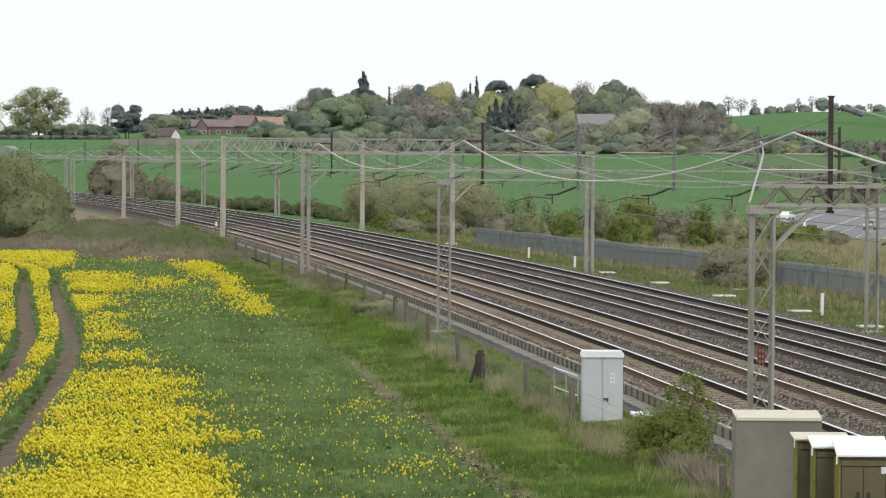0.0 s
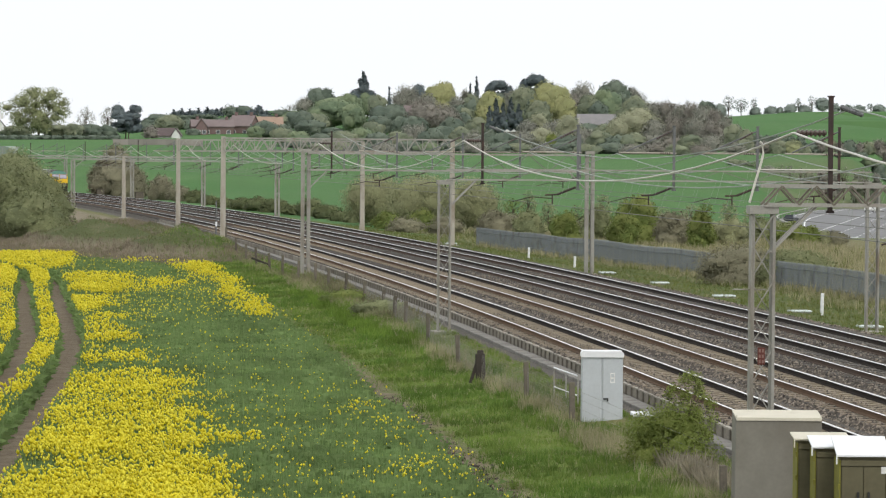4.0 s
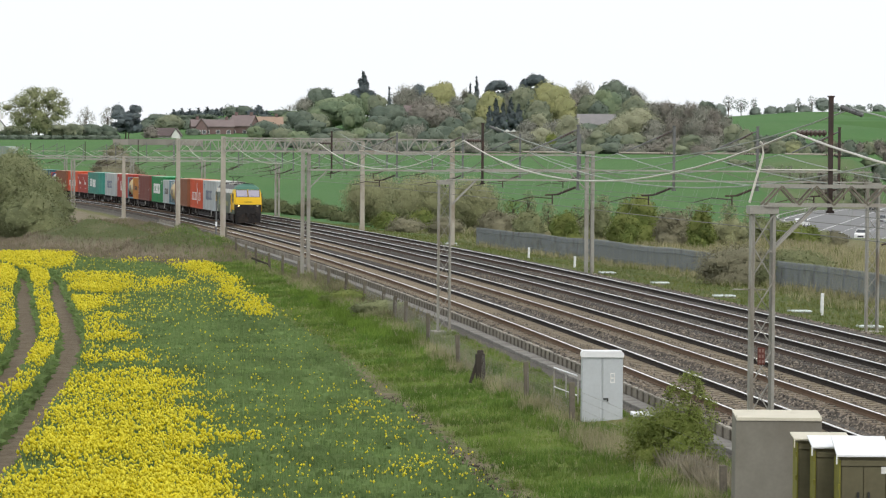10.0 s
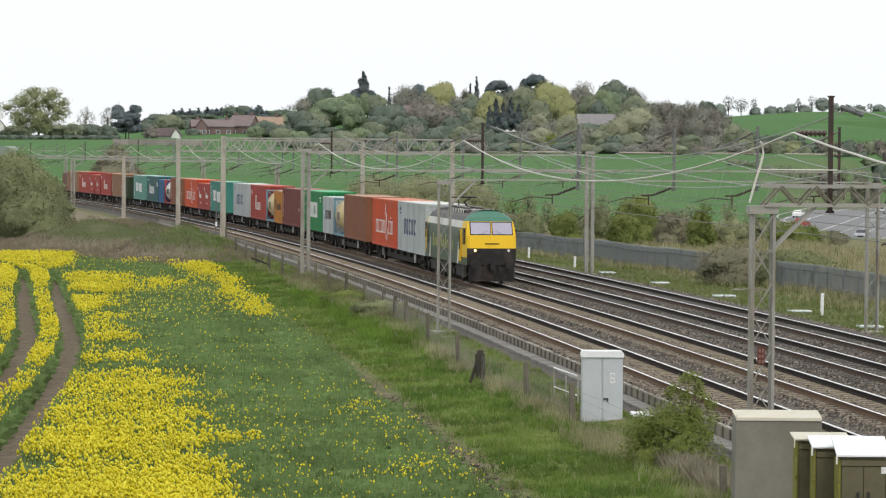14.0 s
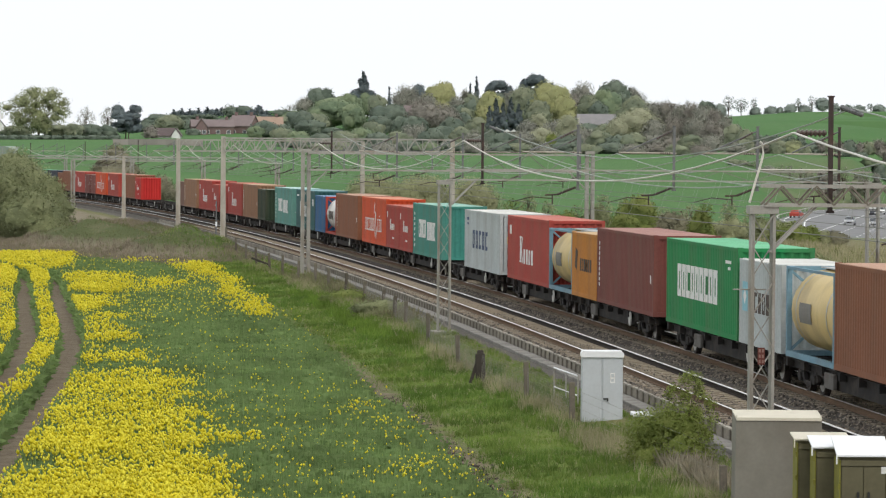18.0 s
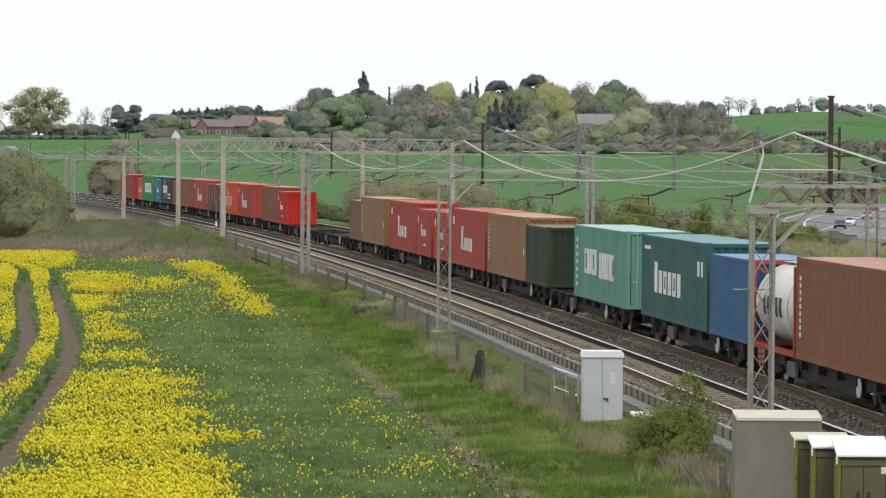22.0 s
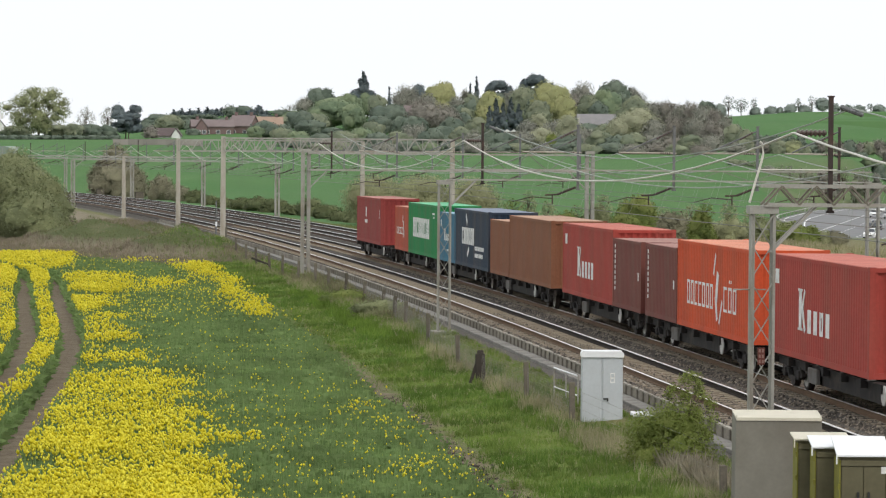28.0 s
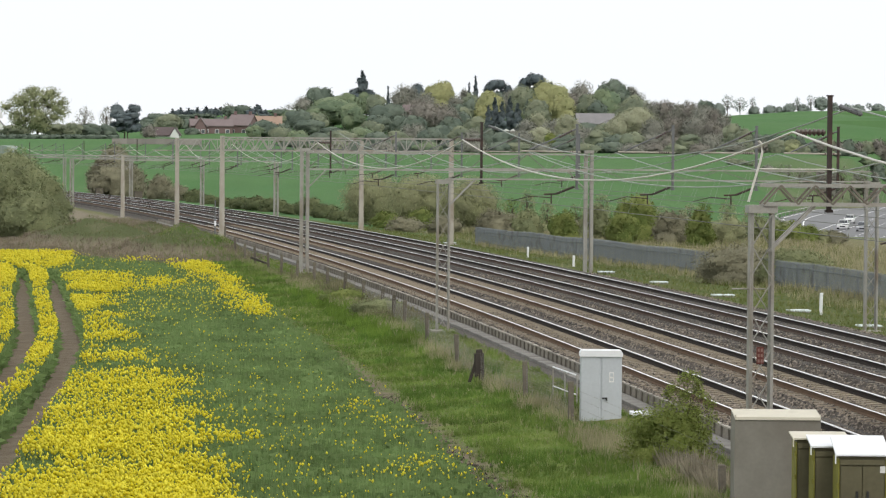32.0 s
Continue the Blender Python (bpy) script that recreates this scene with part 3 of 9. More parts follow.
    if kind == "rings":
        return word(3.0, 1.55, 7, 4.4, 0.85, 0.2, 1.0, 0.18, (0, 2, 4, 5)) + [(1.6, 2.4, 0.6, 0.28, 0.7), (1.0, 0.75, 0.7, 0.25, -0.5)] + word(-1.6, 1.0, 6, 3.2, 0.2, 0.25) + word(-1.6, 0.65, 6, 2.8, 0.2, 0.25), mark_white
    if kind == "emblem":
        return [(1.2, 1.95, 0.5, 0.6, 0.2), (1.2, 1.35, 1.3, 0.22, 0)] + [(-5.5, 2.1 - 0.2 * i, 0.12, 0.13, 0) for i in range(3)], mark_white
    if kind == "streak":
        return word(1.9, 1.15, 7, 3.2, 0.4, 0.28, 1.0, 0.06) + figure(-0.9, 1.3, 0.6), mark_white
    return [], mark_white


def box_container(color, length, height, rear, label, emblem="", doors_first=False):
    c = thing("shipping_container", label, "container", "containers on the train")
    sh = shapes_for(length, height, doors_first)
    m = PAINT[color]
    for name in ("near_wall", "far_wall"):
        part("side_wall", sh[name], m, c)
    part("frame", sh["frame"], m, c)
    part("roof", sh["roof"], roof_mat(color), c, "roof sheet, sky reflection in its pale colour")
    part("end_wall", sh["end_wall"], m, c)
    for i, d in enumerate(sh["door"]):
        door = part("door", d, m, c)
        for b in sh["bars"][2 * i:2 * i + 2]:
            part("locking_bar", b, bar_metal, door, "galvanised locking bar")
    for s in sh["castings"]:
        part("corner_casting", s, m, c)
    marks, mm = logo(emblem, length)
    lettering(c, marks, mm, -1.219 + 0.008)
    if emblem == "grey_word":
        lettering(c, [(2.2, 1.45, 0.75, 0.9, 0)], mark_pale_blue, -1.219 + 0.008)
        lettering(c, [(2.2, 1.45, 0.34, 0.34, 0.78)], mark_white, -1.219 + 0.002)
    if doors_first and color == "grey":
        for x, z, col in ((-0.62, 2.2, mark_navy), (-0.62, 1.62, mark_yellow), (-0.62, 1.12, steel_grey), (-0.62, 0.55, mark_dark)):
            part("plate", Shape().box(x - 0.24, x + 0.24, -length / 2 - 0.05, -length / 2 - 0.02, z - 0.17, z + 0.17), col, c, "coloured notice plate")
    moving.append((c, rear - length / 2, DECK))
    return c


ROOFS = {}


# each roof is paler than its walls: the sky's reflection put into the colour
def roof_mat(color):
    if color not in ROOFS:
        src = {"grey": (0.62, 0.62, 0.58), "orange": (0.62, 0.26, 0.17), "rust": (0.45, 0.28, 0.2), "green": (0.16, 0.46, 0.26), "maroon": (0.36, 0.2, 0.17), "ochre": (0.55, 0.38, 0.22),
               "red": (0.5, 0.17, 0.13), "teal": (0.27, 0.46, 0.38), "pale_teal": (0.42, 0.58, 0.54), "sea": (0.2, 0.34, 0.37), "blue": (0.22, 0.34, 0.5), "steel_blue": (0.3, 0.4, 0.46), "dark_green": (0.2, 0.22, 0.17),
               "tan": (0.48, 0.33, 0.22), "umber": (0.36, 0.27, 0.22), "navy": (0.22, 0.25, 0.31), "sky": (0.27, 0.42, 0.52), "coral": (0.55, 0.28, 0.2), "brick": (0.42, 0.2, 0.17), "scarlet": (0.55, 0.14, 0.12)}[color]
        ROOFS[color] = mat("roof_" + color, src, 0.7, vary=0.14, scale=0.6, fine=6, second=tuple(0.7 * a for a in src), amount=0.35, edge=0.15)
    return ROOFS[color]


def tank_container(rear, frame_color, barrel_mat, label, emblem_mat):
    c = thing("tank_container", label, "tank container", "containers on the train")
    L, W, H = 6.06, 2.438, 2.59
    m = PAINT[frame_color]
    for sx in (-1, 1):
        for sy in (-1, 1):
            x0, y0 = sx * (W / 2 - 0.075), sy * (L / 2 - 0.075)
            part("corner_post", Shape().box(x0 - 0.075, x0 + 0.075, y0 - 0.075, y0 + 0.075, 0, H, c=0.01), m, c)
        x0 = sx * (W / 2 - 0.06)
        part("bottom_rail", Shape().box(x0 - 0.06, x0 + 0.06, -L / 2 + 0.15, L / 2 - 0.15, 0.0, 0.16), m, c)
        if frame_color != "red":
            part("top_rail", Shape().box(x0 - 0.04, x0 + 0.04, -L / 2 + 0.15, L / 2 - 0.15, H - 0.09, H - 0.01), m, c)
    for sy in (-1, 1):
        y0 = sy * (L / 2 - 0.06)
        part("end_rail", Shape().box(-W / 2 + 0.15, W / 2 - 0.15, y0 - 0.05, y0 + 0.05, 0, 0.15), m, c)
        part("end_rail", Shape().box(-W / 2 + 0.15, W / 2 - 0.15, y0 - 0.05, y0 + 0.05, H - 0.13, H - 0.01), m, c)
        for sx in (-1, 1):
            part("end_brace", Shape().bar((sx * 1.1, y0, 0.15), (sx * 0.45, y0, 0.75), 0.09, 0.07), m, c)
            part("end_brace", Shape().bar((sx * 1.1, y0, H - 0.13), (sx * 0.6, y0, H - 0.55), 0.09, 0.07), m, c)
    rings, n, R = [], 26, 1.17
    for y, r in ((-2.96, 0.25), (-2.92, 0.6), (-2.82, 0.9), (-2.68, 1.08), (-2.5, R), (0, R), (2.5, R), (2.68, 1.08), (2.82, 0.9), (2.92, 0.6), (2.96, 0.25)):
        rings += [(r * math.cos(2 * math.pi * i / n), y, 1.36 + r * math.sin(2 * math.pi * i / n)) for i in range(n)]
    fs = [(j * n + i, j * n + (i + 1) % n, (j + 1) * n + (i + 1) % n, (j + 1) * n + i) for j in range(10) for i in range(n)]
    fs += [tuple(range(n)), tuple(range(11 * n - 1, 10 * n - 1, -1))]
    barrel = part("barrel", Shape().add(rings, [q[::-1] for q in fs]), barrel_mat, c, smooth=True)
    for y in (-1.9, 1.9):
        band = Shape()
        ring = [(1.182 * math.cos(2 * math.pi * i / n), y + o, 1.36 + 1.182 * math.sin(2 * math.pi * i / n)) for o in (-0.05, 0.05) for i in range(n)]
        part("band", band.add(ring, [(i, (i + 1) % n, n + (i + 1) % n, n + i) for i in range(n)]), bar_metal, barrel)
    part("walkway", Shape().box(-0.3, 0.3, -2.6, 2.6, 2.55, 2.58), bar_metal, c, "galvanised top walkway")
    part("hatch", Shape().tube((0.0, 0.2, 2.45), (0.0, 0.2, 2.6), 0.3, 14), bar_metal, c)
    if emblem_mat:
        # a plain plate, or five upright bars, in place of a name
        rows = [(0.75, 0.75)] if emblem_mat is mark_plate else [(1.3 - k * 0.55, 0.17) for k in range(5)]
        for y, half in rows:
            bar = Shape()
            for i in range(4):
                q = [(1.183 * math.cos(a), yy, 1.36 + 1.183 * math.sin(a)) for a in (radians(168 + i * 7), radians(175 + i * 7)) for yy in (y + half, y - half)]
                bar.add(q, [(0, 1, 3, 2)])
            part("mark", bar, emblem_mat, barrel)
    moving.append((c, rear - L / 2, DECK))
    return c


DECK = 0.93


def bogie_shapes():
    side = Shape()
    out = {}
    for sx in (-1, 1):
        s = Shape()
        x = sx * 1.0
        s.extrude([(-1.35, 0.42), (-1.15, 0.62), (-0.5, 0.55), (-0.35, 0.36), (0.35, 0.36), (0.5, 0.55), (1.15, 0.62), (1.35, 0.42), (1.2, 0.36), (0.6, 0.42), (0.42, 0.24), (-0.42, 0.24), (-0.6, 0.42), (-1.2, 0.36)],
                  (x - 0.06, 0, 0), (0, 1, 0), (0, 0, 1), (0.12, 0, 0))
        for y in (-0.9, 0.9):
            s.box(x - 0.1, x + 0.1, y - 0.16, y + 0.16, 0.3, 0.56, c=0.02)
            for o in (-0.24, 0.24):
                s.tube((x, y + o, 0.42), (x, y + o, 0.66), 0.07, 8)
        out["side" + str(sx)] = s
    out["bolster"] = Shape().box(-0.95, 0.95, -0.22, 0.22, 0.38, 0.7, c=0.03)
    wheels, faces = [], []
    for sx in (-1, 1):
        for y in (-0.9, 0.9):
            w = Shape().tube((sx * 0.69, y, 0.42), (sx * 0.83, y, 0.42), 0.42, 20)
            w.tube((sx * 0.66, y, 0.42), (sx * 0.70, y, 0.42), 0.45, 20)
            wheels.append(w)
            faces.append(Shape().tube((sx * 0.83, y, 0.42), (sx * 0.845, y, 0.42), 0.33, 18, 0.3))
    out["wheels"], out["faces"] = wheels, faces
    out["axles"] = [Shape().tube((-0.7, y, 0.42), (0.7, y, 0.42), 0.08, 8) for y in (-0.9, 0.9)]
    return {k: ([s.mesh(k) for s in v] if isinstance(v, list) else v.mesh(k)) for k, v in out.items()}


BOGIE = bogie_shapes()


def bogie(owner, y, pale=False):
    b = part("bogie", BOGIE["bolster"], steel_dark, owner, at=pose(0, y, 0))
    for sx in ("-1", "1"):
        part("side_frame", BOGIE["side" + sx], steel_dark, b)
    for w in BOGIE["wheels"]:
        part("wheel", w, wheel_mat, b)
    for i, w in enumerate(BOGIE["faces"]):
        part("wheel_face", w, wheel_face if (pale and i == 0) else wheel_mat, b)
    for w in BOGIE["axles"]:
        part("axle", w, wheel_mat, b)


def wagon_mesh(L):
    """Skeletal flat wagon: two deep side sills, cross beams, end platforms."""
    half = L / 2
    sills = []
    for sx in (-1, 1):
        x = sx * 1.0
        frame = Shape()
        sills.append(frame)
        frame.extrude([(-half, 0.62), (-half, 0.86), (half, 0.86), (half, 0.62), (half - 3.8, 0.60), (half - 5.2, 0.34), (-half + 5.2, 0.34), (-half + 3.8, 0.60)], (x - 0.05, 0, 0), (0, 1, 0), (0, 0, 1), (0.1, 0, 0))
        frame.box(x - 0.13, x + 0.13, -half, half, 0.84, 0.87)
    sills.append(Shape().box(-0.2, 0.2, -half, half, 0.55, 0.84))
    beams = []
    for i in range(9):
        y = -half + 0.4 + (L - 0.8) * i / 8
        beams.append(Shape().box(-1.25, 1.25, y - 0.11, y + 0.11, 0.66, 0.90).mesh("cross_beam"))
    studs = []
    for y in (-half + 0.25, -half + 6.2, half - 6.2, half - 0.25, 0.0):
        for sx in (-1, 1):
            studs.append(Shape().box(sx * 1.12 - 0.1, sx * 1.12 + 0.1, y - 0.1, y + 0.1, 0.9, 0.925).mesh("stud"))
    return [s.mesh("sill") for s in sills], beams, studs


WAGON = {18.3: wagon_mesh(18.3), 24.7: wagon_mesh(24.7)}
buffer_mesh = {}
for sy in (-1, 1):
    for sx in (-1, 1):
        buffer_mesh[(sx, sy)] = Shape().tube((sx * 0.87, 0, 1.0), (sx * 0.87, sy * 0.52, 1.0), 0.09, 10).tube((sx * 0.87, sy * 0.52, 1.0), (sx * 0.87, sy * 0.57, 1.0), 0.21, 12).mesh("buffer")
door_box = Shape().box(-1.22, -1.1, -0.55, 0.55, 0.36, 0.78, c=0.02).mesh("equipment_box")
brake_wheel = Shape().tube((-1.2, 0, 0.62), (-1.16, 0, 0.62), 0.26, 16).mesh("brake_wheel")


def wagon(front, L=18.3, empty=False):
    w = thing("flat_wagon", "black skeletal container flat wagon on railway track" + (", empty" if empty else ""), "wagon", "wagons of the train")
    sills, beams, studs = WAGON[L]
    for i, b in enumerate(sills):
        part("side_sill" if i < 2 else "centre_sill", b, steel_dark, w)
    for b in beams:
        part("cross_beam", b, deck_brown if empty else steel_dark, w)
    for b in studs:
        part("container_spigot", b, steel_grey, w)
    for y in (-L / 2 + 2.3, L / 2 - 2.3):
        bogie(w, y, True)
    for (sx, sy), me in buffer_mesh.items():
        if L > 20 and sy < 0:
            part("buffer", me, steel_dark, w, at=pose(0, sy * L / 2, 0))
    part("equipment_box", door_box, steel_grey, w, "grey brake equipment box", at=pose(0, L / 2 - 5.6, 0))
    part("brake_wheel", brake_wheel, wheel_face, w, "white handbrake wheel", at=pose(0, -L / 2 + 4.6, 0))
    if empty:
        part("deck_plate", Shape().box(-1.1, 1.1, -L / 2 + 5.2, L / 2 - 5.2, 0.862, 0.872), deck_brown, w, "brown rusty deck plate")
    moving.append((w, front + L / 2, 0.0))


FT40, FT20, HI, LO = 12.19, 6.06, 2.896, 2.591


def build_train():
    c = box_container
    c("grey", FT40, HI, -107.0, "light grey steel forty-foot container with navy lettering bars", "five_navy")
    c("orange", FT40, HI, -94.6, "orange-red steel forty-foot container with white emblem", "wide_white")
    c("rust", FT40, HI, -79.2, "plain rust-brown corrugated forty-foot container")
    cream = mat("tank_cream", (0.62, 0.47, 0.21), 0.5, vary=0.1, scale=1.5, second=(0.42, 0.31, 0.15), amount=0.4, streak=0.7)
    silver = mat("tank_white", (0.66, 0.64, 0.6), 0.45, vary=0.1, scale=1.5, second=(0.4, 0.38, 0.35), amount=0.35, streak=0.7)
    tank_container(-73.1, "steel_blue", cream, "cream tank barrel in a faded blue twenty-foot frame", mark_plate)
    c("grey", FT20, LO, -66.4, "light grey steel twenty-foot container with dark lettering bars", "grey_word")
    c("green", FT40, HI, -53.9, "bright green steel forty-foot container with white lettering bars", "block_white")
    c("maroon", FT40, HI, -39.15, "maroon corrugated steel forty-foot container", "upright_text")
    c("ochre", FT20, LO, -33.0, "ochre steel twenty-foot container with dark lettering bars", "dark_word")
    tank_container(-26.9, "steel_blue", cream, "cream tank barrel in a faded blue twenty-foot frame", mark_plate)
    c("red", FT40, HI, -14.6, "red steel forty-foot container with white emblem", "tall_first")
    c("grey", FT40, HI, 0.1, "light grey container with navy lettering bars, doors foremost", "five_navy", True)
    c("teal", FT40, HI, 21.0, "teal corrugated forty-foot container with white lettering bars", "two_blocks")
    c("red", FT20, LO, 27.2, "red steel twenty-foot container with white emblem", "small_white")
    c("red", FT20, LO, 33.4, "red steel twenty-foot container with white emblem", "small_white")
    c("orange", FT40, HI, 45.8, "orange-red steel forty-foot container with white emblem", "wide_white")
    c("rust", FT40, HI, 60.5, "plain rust-brown corrugated forty-foot container", "upright_text")
    tank_container(66.8, "red", silver, "white tank barrel in a red twenty-foot frame", mark_dark)
    c("blue", FT20, LO, 73.3, "mid-blue steel twenty-foot container", "")
    c("sea", FT40, HI, 86.0, "dark sea-blue forty-foot container with white lettering bars", "seven_white")
    c("pale_teal", FT40, HI, 101.4, "pale teal container with white lettering bars, doors foremost", "two_blocks", True)
    c("dark_green", FT20, LO, 114.7, "dark green corrugated steel twenty-foot container")
    c("tan", FT40, HI, 127.0, "faded tan-brown corrugated forty-foot container", "upright_text")
    c("red", FT40, HI, 140.1, "red steel forty-foot container with white emblem", "tall_first")
    c("red", FT20, LO, 147.0, "red steel twenty-foot container with white emblem", "small_white")
    c("red", FT20, LO, 154.2, "red steel twenty-foot container with white emblem", "small_white")
    c("red", FT40, HI, 166.6, "red steel forty-foot container with white emblem", "tall_first")
    c("tan", FT40, HI, 181.4, "faded tan-brown corrugated forty-foot container", "upright_text")
    c("umber", FT20, LO, 187.5, "grey-brown steel twenty-foot container", "")
    c("scarlet", FT20, LO, 234.3, "scarlet steel twenty-foot container with white emblem", "small_white")
    c("rust", FT40, HI, 246.5, "plain rust-brown corrugated forty-foot container")
    c("red", FT40, HI, 266.4, "red steel forty-foot container with white emblem", "tall_first")
    c("orange", FT40, HI, 281.4, "orange-red steel forty-foot container with white emblem", "wide_white")
    c("maroon", FT20, LO, 287.6, "maroon steel twenty-foot container", "upright_text")
    c("maroon", FT20, LO, 294.6, "maroon steel twenty-foot container", "upright_text")
    c("red", FT40, HI, 306.8, "red steel forty-foot container with white emblem", "tall_first")
    c("rust", FT40, HI, 322.2, "plain rust-brown corrugated forty-foot container")
    c("rust", FT20, LO, 328.4, "rust-brown corrugated steel twenty-foot container")
    c("navy", FT40, HI, 341.3, "navy blue forty-foot container with white lettering bars", "rings")
    c("sky", FT20, LO, 347.0, "sky-blue steel twenty-foot container with white emblem", "small_white")
    c("green", FT40, HI, 360.4, "bright green steel forty-foot container with white lettering bars", "block_white")
    c("coral", FT20, LO, 366.6, "coral-red steel twenty-foot container with white emblem", "streak")
    c("brick", FT40, HI, 385.9, "brick-red steel forty-foot container with white emblem", "emblem")
    wagon(-119.2, 24.7)
    fronts = (-91.3, -72.3, -51.0, -32.5, -11.7, 8.7, 27.4, 48.4, 67.5, 89.2, 108.7, 128.0, 148.3, 169.2, 188.9, 208.6, 228.2, 248.1, 269.2, 288.5, 310.0, 329.0, 348.2, 367.6)
    for f in fronts:
        wagon(f, 18.3, f in (188.9, 208.6))


build_train()

# ---------------------------------------------------------------- overhead line portals and wires
galv = mat("galvanised_steel", (0.35, 0.34, 0.305), 0.6, 0.25, vary=0.18, scale=2, fine=20, second=(0.22, 0.17, 0.12), amount=0.35, streak=0.7)
galv_pale = mat("pale_mast_steel", (0.42, 0.39, 0.33), 0.7, 0.1, vary=0.12, scale=2, fine=20, second=(0.27, 0.22, 0.17), amount=0.35, streak=0.7)
rust_post = mat("rust_brown_post", (0.05, 0.037, 0.033), 0.75, vary=0.2, scale=3, second=(0.085, 0.05, 0.038), amount=0.4)
post_grey = mat("grey_drop_post", (0.16, 0.165, 0.165), 0.6, 0.2, vary=0.15, scale=3)
wire_pale = mat("pale_feeder_wire", (0.62, 0.6, 0.54), 0.5, 0.2, vary=0.05)
# pale green wire colour: reflected sky put into the base
wire_skylit = mat("copper_wire_skylit", (0.36, 0.39, 0.35), 0.6, 0.3, vary=0.05)
contact_mat = mat("contact_wire_dark", (0.19, 0.19, 0.17), 0.6, 0.3, vary=0.05)
insul = mat("insulator_brown", (0.095, 0.07, 0.06), 0.3, vary=0.1)
web_mat = mat("web_bar_steel", (0.17, 0.15, 0.12), 0.7, 0.2, vary=0.2, scale=3, per_object=0.2)
web_fine = mat("thin_web_steel", (0.2, 0.2, 0.17), 0.7, 0.2, vary=0.2, scale=3)
concrete = mat("foundation_concrete", (0.33, 0.31, 0.27), 0.9, vary=0.2, scale=3, bump=0.01)
plate_red = mat("plate_red", (0.12, 0.035, 0.025), 0.6, vary=0.1)

NEAR_L, FAR_L, BOOM = -6.5, 11.2, 5.6
FEED_L = -5.72


def at_portal(y0):
    """Run of the portal whose near mast stands at y0."""
    s = run_at(y0)
    for _ in range(4):
        p, _a = on_line(s, NEAR_L)
        s += y0 * reach(y0) - p.y
    return s


def lattice_mast(owner, x, z0, z1, w=0.46, d=0.3, brace=0.55, mat_=None, leg=0.05):
    """A mast of two channel legs joined by zigzag flats, on a concrete block."""
    m = mat_ or galv
    mast = part("mast", Shape().box(x - w / 2 - 0.09, x + w / 2 + 0.09, -d / 2 - 0.06, d / 2 + 0.06, z1 - 0.02, z1 + 0.16), m, owner, "flat cap plate on a lattice mast")
    for sx in (-1, 1):
        lx = x + sx * w / 2
        part("leg", Shape().box(lx - leg, lx + leg, -d / 2, d / 2, z0, z1).box(lx - sx * 0.02 - 0.012, lx - sx * 0.02 + 0.012, -d / 2 - 0.03, d / 2 + 0.03, z0, z1), m, mast)
    n = int((z1 - z0) / brace)
    for i in range(n):
        a, b = z0 + (z1 - z0) * i / n, z0 + (z1 - z0) * (i + 1) / n
        xa, xb = (x - w / 2, x + w / 2) if i % 2 else (x + w / 2, x - w / 2)
        part("lacing_bar", Shape().bar((xa, -d / 2, a), (xb, -d / 2, b), 0.05, 0.02), m, mast)
        part("lacing_bar", Shape().bar((xb, d / 2, a), (xa, d / 2, b), 0.05, 0.02), m, mast)
    part("foundation", Shape().box(x - 0.5, x + 0.5, -0.5, 0.5, z0 - 0.4, z0 + 0.03, c=0.02), concrete, mast, "concrete foundation block")


def solid_mast(owner, x, z0, z1, w=0.42):
    mast = part("mast", Shape().add([(x + a * r, b * r, z) for z, r in ((z0, w / 2), (z1, w / 2.6)) for a, b in ((-1, -1), (1, -1), (1, 1), (-1, 1))],
                                    [(3, 2, 1, 0), (4, 5, 6, 7), (0, 1, 5, 4), (1, 2, 6, 5), (2, 3, 7, 6), (3, 0, 4, 7)]), galv_pale, owner, "pale solid steel mast")
    part("foundation", Shape().box(x - 0.5, x + 0.5, -0.5, 0.5, z0 - 0.4, z0 + 0.03, c=0.02), concrete, mast)


def truss(owner, x0, x1, z0, z1, d, pitch, bar=0.05, web=None, upright=False):
    """A boom: two bottom chords, two top chords, zigzag webs on both faces."""
    for z in (z0, z1):
        for y in (-d / 2, d / 2):
            part("chord", Shape().box(x0, x1, y - bar * 0.7, y + bar * 0.7, z - bar, z + bar), galv, owner)
    n = max(2, int((x1 - x0) / pitch))
    q = (x1 - x0) / n
    m = web or web_mat
    for i in range(n):
        a = x0 + i * q
        for y in (-d / 2, d / 2):
            thin = bar * (0.5 if m is web_fine else 1.5)
            part("web_bar", Shape().bar((a, y, z0), (a + q / 2, y, z1), thin, min(thin, 0.04)), m, owner)
            part("web_bar", Shape().bar((a + q / 2, y, z1), (a + q, y, z0), thin, min(thin, 0.04)), m, owner)
        if upright:
            part("upright_bar", Shape().bar((a, -d / 2, z0), (a, -d / 2, z1), bar, 0.03), m, owner)
        elif pitch > 1:
            part("batten", Shape().bar((a, -d / 2, z0), (a, d / 2, z0), bar, 0.02), galv, owner)


